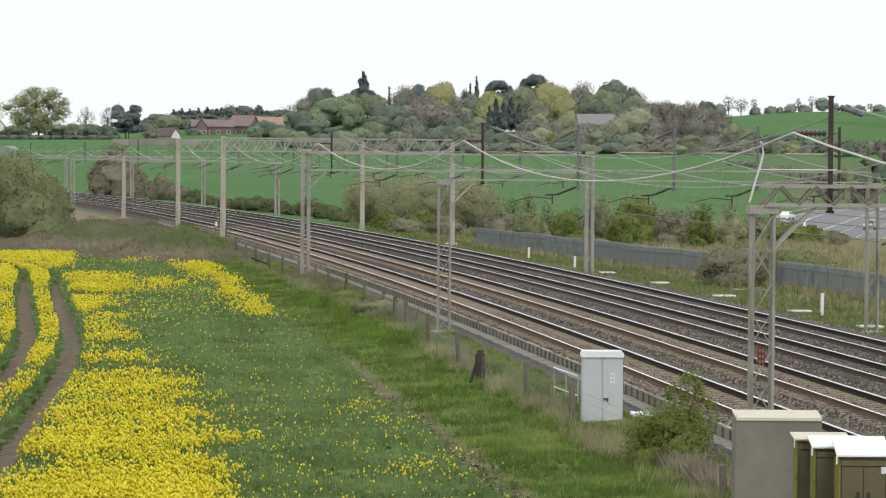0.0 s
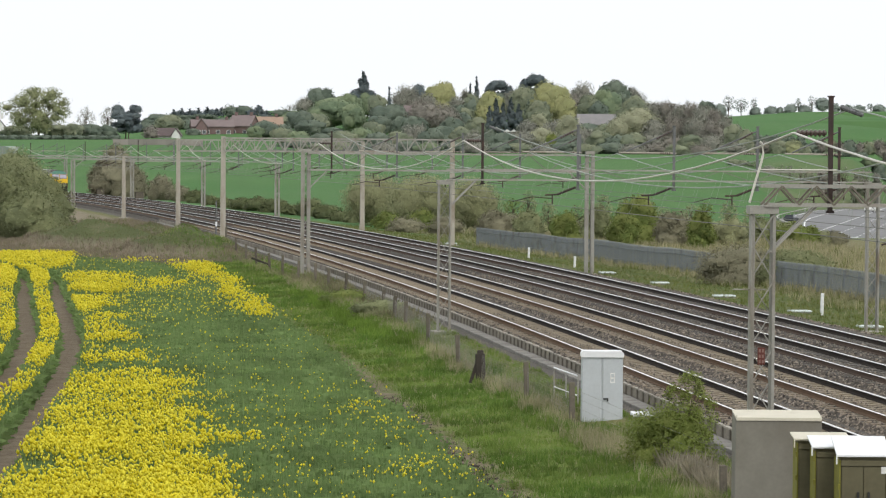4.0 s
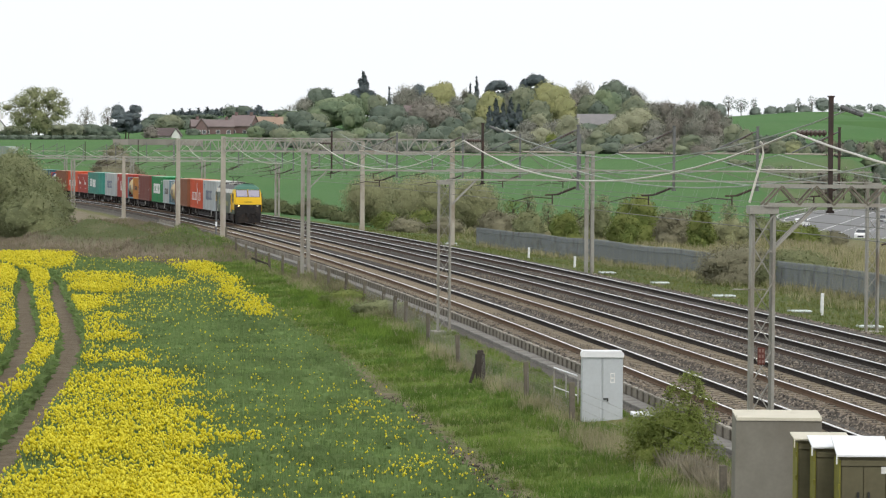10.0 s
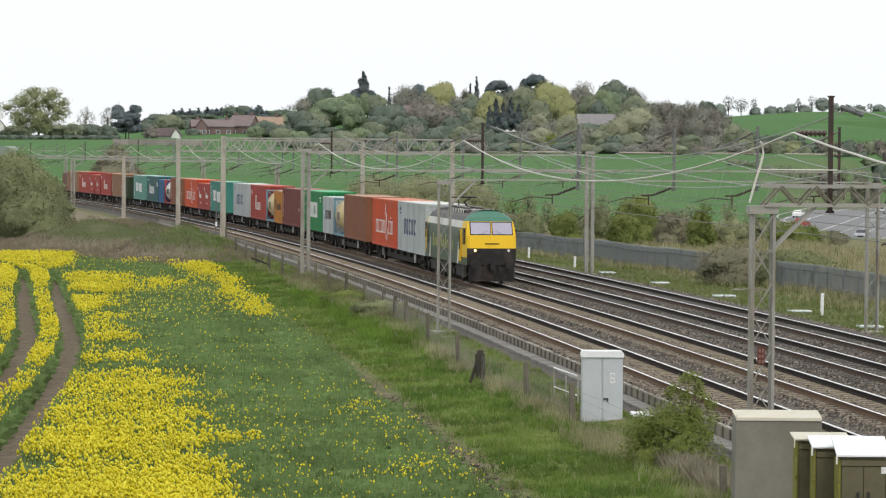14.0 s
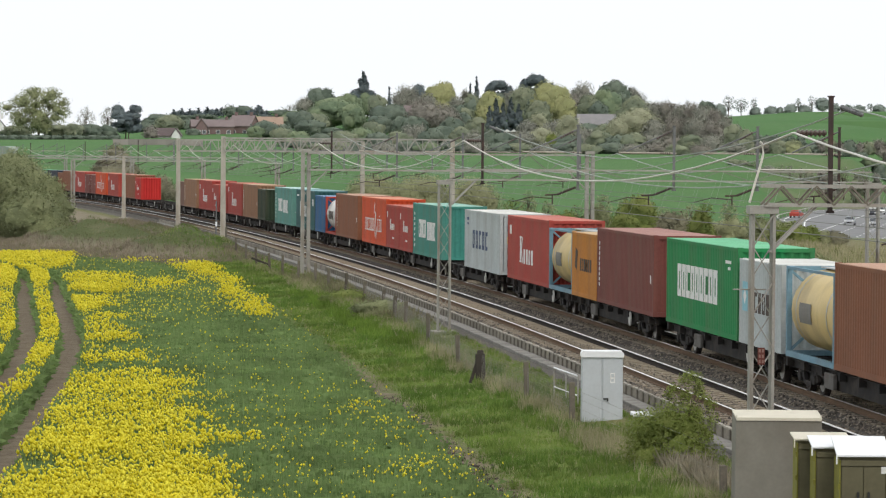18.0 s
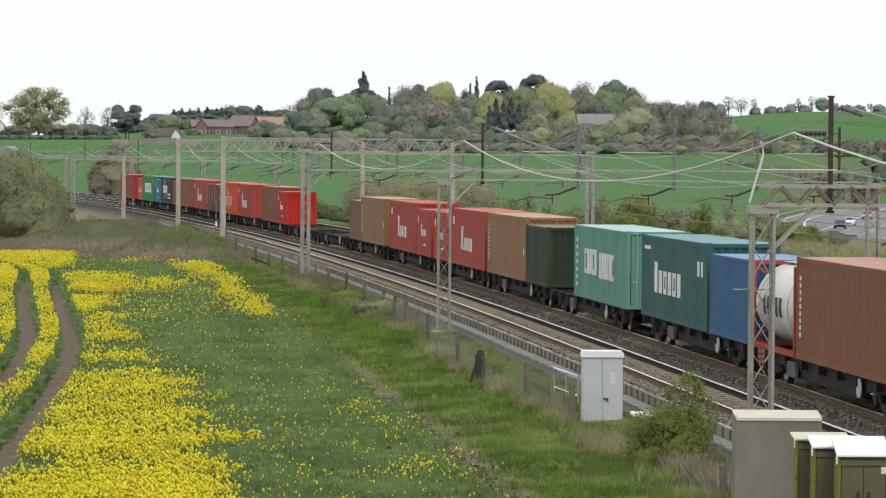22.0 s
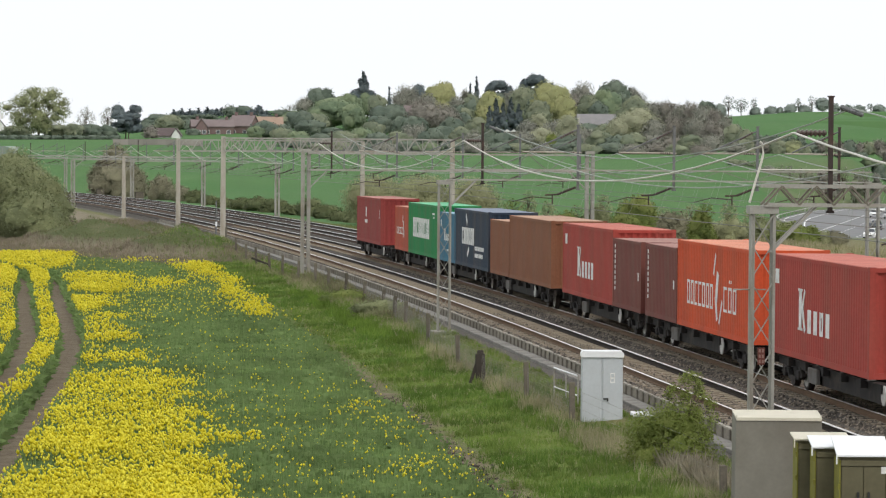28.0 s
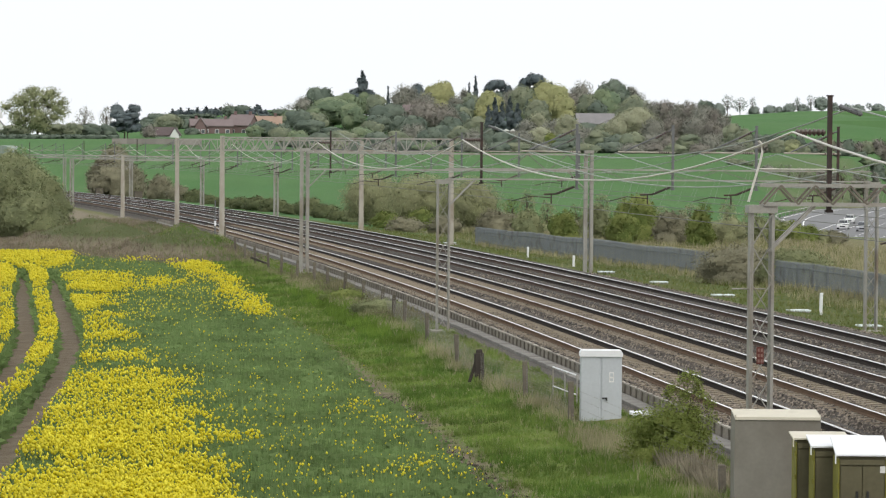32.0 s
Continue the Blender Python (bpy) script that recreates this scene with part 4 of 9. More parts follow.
def insulator(shape, p, q, n=9, r=0.07):
    """A ribbed insulator turned in one piece."""
    p, q = Vector(p), Vector(q)
    d = (q - p).normalized()
    u = d.cross(Vector((0.3, 0.2, 1.0))).normalized()
    v = d.cross(u)
    rings = [(0.0, 0.5)]
    for i in range(n):
        rings += [((i + 0.12) / n, 0.62), ((i + 0.25) / n, 1.0), ((i + 0.6) / n, 1.0), ((i + 0.75) / n, 0.62)]
    rings.append((1.0, 0.5))
    k = 8
    vs = [p.lerp(q, t) + (u * math.cos(6.2832 * j / k) + v * math.sin(6.2832 * j / k)) * r * w for t, w in rings for j in range(k)]
    fs = [(a * k + j, a * k + (j + 1) % k, (a + 1) * k + (j + 1) % k, (a + 1) * k + j) for a in range(len(rings) - 1) for j in range(k)]
    fs += [tuple(range(k - 1, -1, -1)), tuple(range((len(rings) - 1) * k, len(rings) * k))]
    return shape.add([tuple(x) for x in vs], fs)


def drop_post(owner, x, reach=2.0, lower=True, brown=False, top=7.85):
    """An upright through the boom with a cantilever above and a registration arm below."""
    m = rust_post if brown else post_grey
    post = part("drop_post", Shape().box(x - 0.048, x + 0.048, -0.055, 0.055, 5.42 if brown else 5.2, top).box(x - 0.08, x + 0.08, -0.08, 0.08, 5.42 if brown else 5.2, 5.48 if brown else 5.26).box(x - 0.07, x + 0.07, -0.07, 0.07, top, top + 0.03), m, owner, "upright post through the boom")
    if not reach:
        return
    part("stay", Shape().tube((x, 0, top - 0.15), (x - reach, 0, 6.8), 0.032, 6), post_grey, post)
    ins = insulator(Shape(), (x - 0.2, 0, top - 0.23), (x - 0.75, 0, top - 0.52), 6, 0.05)
    part("insulator", ins, insul, post, "brown ribbed insulator")
    part("cantilever_tube", Shape().tube((x + 0.1, 0, 6.74), (x - reach - 0.3, 0, 6.76), 0.036, 6), galv_pale, post)
    part("insulator", insulator(Shape(), (x - 0.15, 0, 6.74), (x - 0.6, 0, 6.75), 5, 0.05), insul, post, "brown ribbed insulator")
    if lower:
        part("registration_arm", Shape().tube((x - 0.1, 0, 5.32), (x - 0.85, 0, 5.02), 0.05, 6).tube((x - 0.85, 0, 5.02), (x - 1.35, 0, 5.0), 0.035, 6).tube((x - 1.05, 0, 5.0), (x - 1.05, 0, 4.62), 0.03, 6), rust_post, post, "dark registration arm")
        part("steady_arm", Shape().tube((x - 1.05, 0, 4.85), (x - 1.9, 0, 4.92), 0.02, 5).tube((x - 1.9, 0, 4.92), (x - 2.7, 0, 4.72), 0.02, 5), rust_post, post)


def portal(y0, kind, far=FAR_L, number=False):
    s = at_portal(y0)
    label = {"lattice": "grey lattice steel overhead line portal over the tracks", "deep": "tall overhead line portal with a deep lattice boom", "twin": "grey twin-leg steel overhead line portal", "single": "pale single-leg steel overhead line portal"}[kind]
    g = thing("overhead_line_portal", label, "portal", "overhead line portals", line_pose(s))
    if kind == "deep":
        solid_mast(g, NEAR_L, -0.6, 7.85)
        solid_mast(g, far, -0.6, 7.7)
        truss(g, NEAR_L, far, 6.72, 7.72, 0.55, 1.2, 0.055, galv, True)
        for x in (-1.0, 3.0, 6.4, 10.0):
            drop_post(g, x, 2.0, True, False, 7.0)
    else:
        deep = 1.0 if y0 == 196.0 else 0.42
        head = BOOM + deep + 0.1 if y0 == 196.0 else BOOM - 0.18
        if kind == "single":
            solid_mast(g, NEAR_L, -0.6, BOOM + 0.5)
        else:
            lattice_mast(g, NEAR_L + (0.10 if y0 == 72.5 else 0), -0.6, head, 0.47 if kind == "lattice" else 0.36, brace=0.7 if kind == "lattice" else 0.55, leg=0.037 if kind == "lattice" else 0.1)
        lattice_mast(g, far, -0.6, head, 0.46 if kind == "lattice" else 0.36, leg=0.042 if kind == "lattice" else 0.1)
        truss(g, NEAR_L + 0.1, far - 0.1, BOOM, BOOM + deep, 0.45, 0.76 if y0 < 100 else 2.4, 0.04 if y0 < 100 else 0.03 if y0 < 150 else 0.05, None if y0 < 100 else web_fine)
        for x, q in ((NEAR_L + 0.26, 1), (far - 0.26, -1)):
            for y in (-0.12, 0.12):
                part("knee_brace", Shape().bar((x, y, 4.55), (x + q * 1.05, y, BOOM), 0.07, 0.05), galv, g)
        drop_post(g, -1.0), drop_post(g, 3.0), drop_post(g, 6.5), drop_post(g, 9.95 if y0 == 133.5 else 10.2, brown=y0 == 133.5)
        drop_post(g, -4.88 if y0 < 100 else -4.95, 0, False, True, 7.9 + (0.1 if y0 < 100 else 0))
    if number:
        pl = part("number_plate", Shape().box(NEAR_L - 0.02, NEAR_L + 0.14, -0.21, -0.19, 2.06, 2.44), plate_red, g, "dark red structure plate")
        for z in (2.13, 2.25, 2.37):
            for x in (0.025, 0.095):
                part("mark", Shape().box(NEAR_L + x - 0.022, NEAR_L + x + 0.022, -0.216, -0.211, z - 0.035, z + 0.035), mark_pale, pl)
        part("arm", Shape().tube((NEAR_L - 0.55, 0, 3.72), (NEAR_L + 0.2, 0, 3.72), 0.016, 6), galv, g, "short side bracket")
    return s


mark_pale = mat("plate_mark_pale", (0.24, 0.14, 0.12), 0.6, vary=0.1)
PORTALS = [(12.0, "lattice"), (72.5, "lattice"), (133.5, "lattice"), (196.0, "twin"), (254.5, "deep"), (295.0, "deep"), (352.0, "single"), (411.0, "twin"), (474.0, "twin"), (535.0, "twin")]
RUNS = [portal(y, k, 11.4 if y == 133.5 else (10.8 if y < 250 else 10.4 if y > 290 else 11.6), y == 72.5) for y, k in PORTALS]


def wire(owner, name, pts, r, m, n=5):
    return part(name, Shape().path(pts, r, n), m, owner)


def span_points(s0, s1, l0, l1, z0, z1, sag, n=12):
    out = []
    for i in range(n + 1):
        t = i / n
        p, _ = on_line(s0 + (s1 - s0) * t, l0 + (l1 - l0) * t, z0 + (z1 - z0) * t - 4 * sag * t * (1 - t))
        out.append(p)
    return out


def build_wires():
    for k, l in enumerate(T_OFF):
        eq = thing("overhead_wires", "copper catenary and contact wire over one track", "overhead wire", "overhead wires")
        for i in range(len(RUNS) - 1):
            s0, s1 = RUNS[i], RUNS[i + 1]
            o = 0.35 if i % 2 else 0.15
            cat_pts = span_points(s0, s1, l + 0.6, l + 0.6, 6.72, 6.72, 1.05)
            con_pts = span_points(s0, s1, l + o, l + 0.5 - o, 4.74, 4.74, 0.02)
            wire(eq, "catenary_wire", cat_pts, 0.02, wire_skylit)
            wire(eq, "contact_wire", con_pts, 0.012, contact_mat)
            if s0 < run_at(300):
                for j in range(1, 12):
                    part("dropper", Shape().tube(cat_pts[j], con_pts[j], 0.004, 3), wire_skylit, eq)
    # the pale feeder that hangs in deep sags on the brown posts
    fd = thing("feeder_cable", "pale sagging feeder cable strung between portals", "cable")
    for i in range(len(RUNS) - 1):
        z0, z1 = (7.2, 7.2)
        wire(fd, "cable_span", span_points(RUNS[i], RUNS[i + 1], FEED_L, FEED_L, z0, z1, 1.35, 16), 0.026 if i < 3 else 0.018, wire_pale, 6)
    for s in RUNS[:4]:
        p, _ = on_line(s, FEED_L + 0.06, 7.2)
        q, _ = on_line(s, -4.98, 7.2)
        part("insulator", insulator(Shape(), p, q, 7, 0.08), insul, fd, "brown ribbed insulator")
    # second feeder, from the top of the nearest brown post to the next
    up = thing("upper_feeder", "dull upper feeder cable on ribbed insulators", "cable")
    for i in range(0, 3):
        wire(up, "cable_span", span_points(RUNS[i], RUNS[i + 1], -4.4, -4.4, 7.75, 7.75, 1.2, 14), 0.018, wire_skylit)
    for s in RUNS[:3]:
        p, _ = on_line(s, -4.66, 7.78)
        q, _ = on_line(s - 0.6, -4.3, 7.6)
        part("insulator", insulator(Shape(), p, q, 8, 0.06), post_grey, up, "grey ribbed insulator")
    # white jumper from the feeder down to the near mast
    s = RUNS[1]
    pts = []
    for l, z in ((-6.76, 5.65), (-6.62, 6.15), (-6.50, 6.55), (-6.46, 6.75), (-6.49, 6.95), (-6.54, 7.0)):
        pts.append(on_line(s - 0.3, l, z)[0])
    jm = thing("jumper_cable", "white jumper cable curving down to the mast", "cable")
    wire(jm, "cable", pts, 0.028, wire_pale, 6)
    wire(jm, "bus_bar", [on_line(s - 0.1, -6.48, 6.38)[0], on_line(s - 0.1, -4.75, 6.38)[0]], 0.014, wire_pale, 6)


build_wires()

# ---------------------------------------------------------------- beside the railway
wall_conc = mat("weathered_concrete", (0.27, 0.245, 0.20), 0.92, vary=0.22, scale=1.5, fine=18, bump=0.01, second=(0.13, 0.11, 0.085), amount=0.45, per_object=0.1)
trough_conc = mat("trough_concrete", (0.2, 0.19, 0.17), 0.9, vary=0.25, scale=2, fine=18, bump=0.01, per_object=0.12)
wall_cap = mat("weathered_coping", (0.37, 0.345, 0.29), 0.9, vary=0.25, scale=2, fine=18, per_object=0.15, second=(0.22, 0.2, 0.16), amount=0.4)
gap_dark = mat("board_dark", (0.185, 0.167, 0.135), 0.95, vary=0.2, scale=3)
post_conc = mat("fence_post_concrete", (0.135, 0.118, 0.095), 0.95, vary=0.25, scale=4, fine=25, bump=0.01, per_object=0.25, second=(0.13, 0.12, 0.08), amount=0.4)
timber_dark = mat("dark_timber", (0.05, 0.042, 0.035), 0.9, vary=0.3, scale=6)
fence_wire = mat("fence_wire", (0.3, 0.29, 0.26), 0.6, 0.3)
white_lid = mat("white_lid", (0.60, 0.66, 0.64), 0.7, vary=0.08, scale=3, second=(0.45, 0.46, 0.42), amount=0.25)
cab_grey = mat("cabinet_grey_paint", (0.50, 0.53, 0.55), 0.55, vary=0.06, scale=1.5, fine=12, second=(0.36, 0.37, 0.36), amount=0.25, streak=0.7)
cab_white = mat("cabinet_white_top", (0.8, 0.81, 0.82), 0.5, vary=0.05, scale=2)
drab = mat("cabinet_drab_paint", (0.228, 0.216, 0.182), 0.65, vary=0.08, scale=1.6, fine=14, second=(0.185, 0.17, 0.14), amount=0.45, streak=0.3)
olive = mat("cabinet_olive_paint", (0.125, 0.112, 0.066), 0.6, vary=0.15, scale=1.2, fine=10, second=(0.085, 0.075, 0.045), amount=0.4, streak=0.6)
moss = mat("mossy_edge", (0.19, 0.18, 0.035), 0.8, vary=0.25, scale=4)
cream_top = mat("cabinet_cream_top", (0.62, 0.58, 0.47), 0.6, vary=0.08, scale=2, second=(0.45, 0.42, 0.33), amount=0.3)
metal_dark = mat("dark_handle", (0.05, 0.05, 0.05), 0.5, 0.5)


def retaining_wall():
    w = thing("retaining_wall", "low weathered concrete post-and-panel wall holding ballast", "wall", kind="structure")
    panel = Shape().box(-0.04, 0.04, -0.47, 0.47, -0.72, -0.27).box(-0.07, 0.05, -0.5, 0.5, -0.28, -0.235).mesh("panel")
    panel.materials.append(wall_conc)
    panel.materials.append(wall_cap)
    panel.polygons.foreach_set("material_index", [0] * 6 + [1] * 6)
    post = Shape().box(-0.09, -0.03, -0.03, 0.03, -0.72, -0.26, c=0.01).mesh("post")
    post.materials.append(gap_dark)
    rest = Shape()
    s, n = run_at(60.0), 0
    while s < run_at(330.0):
        if n < 140:
            part("panel", panel, None, w, at=line_pose(s, -4.98))
            part("post", post, None, w, at=line_pose(s + 0.5, -4.98))
        else:
            rest.box(-0.06, 0.04, -0.48, 0.48, -0.72, -0.235, line_pose(s, -4.98))
        n += 1
        s += 1.0
    part("far_panels", rest, wall_conc, w)["kind"] = "stuff"
    t = thing("cable_trough", "grey concrete cable trough with butted lids", "cable trough", kind="structure")
    lid = Shape().box(-0.24, 0.24, -0.49, 0.49, -0.64, -0.52, c=0.015).mesh("lid")
    lid.materials.append(trough_conc)
    rest = Shape()
    s, n = run_at(60.0), 0
    while s < run_at(330.0):
        if n < 140:
            part("lid", lid, None, t, at=line_pose(s, -5.36) @ pose(0, 0, rng.uniform(-0.012, 0.012), 0, rng.uniform(-1, 1), rng.uniform(-0.6, 0.6)))
        else:
            rest.box(-0.24, 0.24, -0.49, 0.49, -0.64, -0.52, line_pose(s, -5.36))
        n += 1
        s += 1.0
    part("far_lids", rest, trough_conc, t)["kind"] = "stuff"


def boundary_fence():
    """Concrete posts with strained wires along the field's edge."""
    rows = [(71.5, -7.55), (90.9, -7.95), (99.0, -8.1), (107.8, -8.4), (116.0, -8.15), (128.4, -7.8), (138.5, -7.6), (145.5, -7.3), (152.0, -7.1), (161.0, -7.0), (170.0, -7.0),
            (179.0, -7.0), (184.0, -7.2), (190.0, -7.6), (197.7, -7.8), (206.0, -7.8), (214.2, -7.9), (223.0, -7.8), (231.7, -7.7), (241.0, -7.6), (250.0, -7.4), (260.0, -7.3), (270.0, -7.2)]
    f = thing("boundary_fence", "leaning concrete posts with strained wires along the verge", "fence")
    tops = []
    for y, l in rows:
        s = run_at(y)
        p, a = on_line(s, l)
        z = ground_z(p.x, p.y, l) - 0.05
        m = pose(p.x, p.y, z, rng.uniform(-3, 3), rng.uniform(-3, 3), a)
        h = rng.uniform(1.12, 1.28) if y > 75 else 0.72
        if abs(y - 107.8) < 0.1:
            part("post", Shape().box(-0.15, 0.15, -0.13, 0.13, 0, 0.98, c=0.02).box(-0.09, 0.11, -0.09, 0.09, 0.98, 1.1, c=0.03), timber_dark, f, "blackened thick straining post", at=m)
            part("strut", Shape().bar((-0.35, 0, 0), (-0.05, 0, 0.85), 0.1, 0.1), timber_dark, f, at=m)
        else:
            part("post", Shape().box(-0.075, 0.075, -0.065, 0.065, 0, h, c=0.015), post_conc, f, at=m)
        tops.append((p.x, p.y, z))
    for h in (0.3, 0.55, 0.8, 1.02):
        part("strand", Shape().path([(a[0], a[1], a[2] + h) for a in tops], 0.0028, 3), fence_wire, f)
    # woven stock netting between the nearer posts
    net = Shape()
    for a, b in zip(tops[1:9], tops[2:10]):
        va, vb = Vector(a), Vector(b)
        n = int((vb - va).length / 0.15)
        for i in range(n):
            q = va.lerp(vb, (i + 0.5) / n)
            net.tube((q.x, q.y, q.z + 0.1), (q.x, q.y, q.z + 0.95), 0.0022, 3)
        for h in (0.12, 0.21, 0.40, 0.48, 0.64, 0.72, 0.88, 0.95):
            net.tube((va.x, va.y, va.z + h), (vb.x, vb.y, vb.z + h), 0.0022, 3)
    part("netting", net, fence_wire, f, "rusty woven wire stock netting")["kind"] = "stuff"
    p, a = on_line(run_at(213.0), -8.3)
    part("fallen_post", Shape().bar((0, 0, 0.55), (1.3, -0.6, 0.05), 0.13, 0.12), timber_dark, f, "slanting dark fallen post", at=pose(p.x, p.y, ground_z(p.x, p.y, -8.3), 0, 0, a))


def cabinet_two_door():
    """The grey equipment cabinet by the fence."""
    x0, x1, y = 3.87, 5.01, 90.4
    g = -0.86
    c = thing("equipment_cabinet", "light grey two-door steel equipment cabinet with white lid", "cabinet", at=pose((x0 + x1) / 2, y, g - 0.22))
    w, d, h = 1.14, 0.62, 2.29
    part("body", Shape().box(-w / 2, w / 2, 0.03, d, 0.0, h - 0.12, c=0.01), cab_grey, c)
    for x, ww in ((-w / 4 - 0.01, w / 2 - 0.045), (w / 4 + 0.0, w / 2 - 0.035)):
        part("door", Shape().box(x - ww / 2, x + ww / 2, 0.0, 0.035, 0.09, h - 0.14, c=0.008), cab_grey, c)
    o = 0.025
    part("lid", Shape().extrude([(-w / 2 - o, h - 0.14), (w / 2 + o, h - 0.14), (w / 2 + o, h - 0.04), (w / 2 - 0.03, h + 0.03), (-w / 2 + 0.03, h + 0.03), (-w / 2 - o, h - 0.04)], (0, -0.04, 0), (1, 0, 0), (0, 0, 1), (0, d + 0.08, 0)), cab_white, c, "white overhanging lid")
    part("handle", Shape().box(0.03, 0.17, -0.03, 0.0, 0.98, 1.02).box(0.13, 0.17, -0.035, 0.0, 0.93, 1.02), metal_dark, c, "dark lever handle")
    pl = part("notice", Shape().box(0.22, 0.35, -0.005, 0.001, 1.44, 1.72), mark_white, c, "small white warning notice")
    part("mark", Shape().box(0.245, 0.325, -0.009, -0.006, 1.6, 1.69), cab_grey, pl)
    part("mark", Shape().box(0.245, 0.325, -0.009, -0.006, 1.48, 1.55), cab_grey, pl)
    part("plinth", Shape().box(-w / 2 - 0.04, w / 2 + 0.04, -0.04, d + 0.04, -0.3, 0.02), concrete, c, "concrete plinth")


def big_cabinet(x0, x1, y, d, front, rise, body, lid_mat, label, side=None, doors=True, over=0.07):
    """A location cabinet under a thin sheet lid that falls towards the field; front is the lid's lower edge."""
    g = ground_z((x0 + x1) / 2, y) - 0.15
    w, h = x1 - x0, front - g
    c = thing("location_cabinet", label, "cabinet", "location cabinets", at=pose((x0 + x1) / 2, y, g))
    k = rise / (d + 2 * over)
    part("body", Shape().extrude([(0.02, 0), (d, 0), (d, h - 0.05 + k * (d + over)), (0.02, h - 0.05 + k * over)], (-w / 2 + 0.004, 0, 0), (0, 1, 0), (0, 0, 1), (w - 0.008, 0, 0)), body, c)
    lid = part("lid", Shape().extrude([(-over, h - 0.03), (d + over, h - 0.03 + rise), (d + over, h + rise), (-over, h)], (-w / 2 - over, 0, 0), (0, 1, 0), (0, 0, 1), (w + 2 * over, 0, 0)), lid_mat, c)
    for sx in (-1, 1):
        if doors:
            part("lid_flap", Shape().box(sx * (w / 2 + over) - 0.012, sx * (w / 2 + over) + 0.012, -over - 0.004, -over + 0.03, h - 0.17, h - 0.005), lid_mat, lid)
        if side:
            part("side_panel", Shape().box(sx * w / 2 - 0.012, sx * w / 2 + 0.012, -0.006, d - 0.01, 0.02, h - 0.09), side, c, "mossy green side panel")
            for z in (0.35, 0.8, 1.25, 1.7):
                if z < h - 0.2:
                    part("hinge", Shape().box(sx * (w / 2 + 0.02) - 0.02, sx * (w / 2 + 0.02) + 0.02, -0.02, 0.03, z, z + 0.1, c=0.005), side, c)
    if doors:
        for sx in (-1, 1):
            xa, xb = (-w / 2 + 0.03, -0.006) if sx < 0 else (0.006, w / 2 - 0.03)
            door = part("door", Shape().box(xa, xb, -0.012, 0.03, 0.1, h - 0.22, c=0.006), body, c)
            part("handle", Shape().box(sx * 0.1 - 0.02, sx * 0.1 + 0.02, -0.05, -0.012, h * 0.55, h * 0.55 + 0.16), metal_dark, door)
        part("fascia", Shape().box(-w / 2 + 0.02, w / 2 - 0.02, -0.03, 0.02, h - 0.2, h - 0.1, c=0.004), body, c)
    else:
        part("lip", Shape().box(-w / 2 + 0.01, w / 2 - 0.01, -0.004, 0.05, h - 0.065, h + 0.004, c=0.012), lid_mat, lid)
        for sx in (-1, 1):
            part("lifting_eye", Shape().box(sx * (w / 2 - 0.02) - 0.012, sx * (w / 2 - 0.02) + 0.012, 0.0, 0.03, h, h + 0.05, c=0.005), lid_mat, lid)
    return c


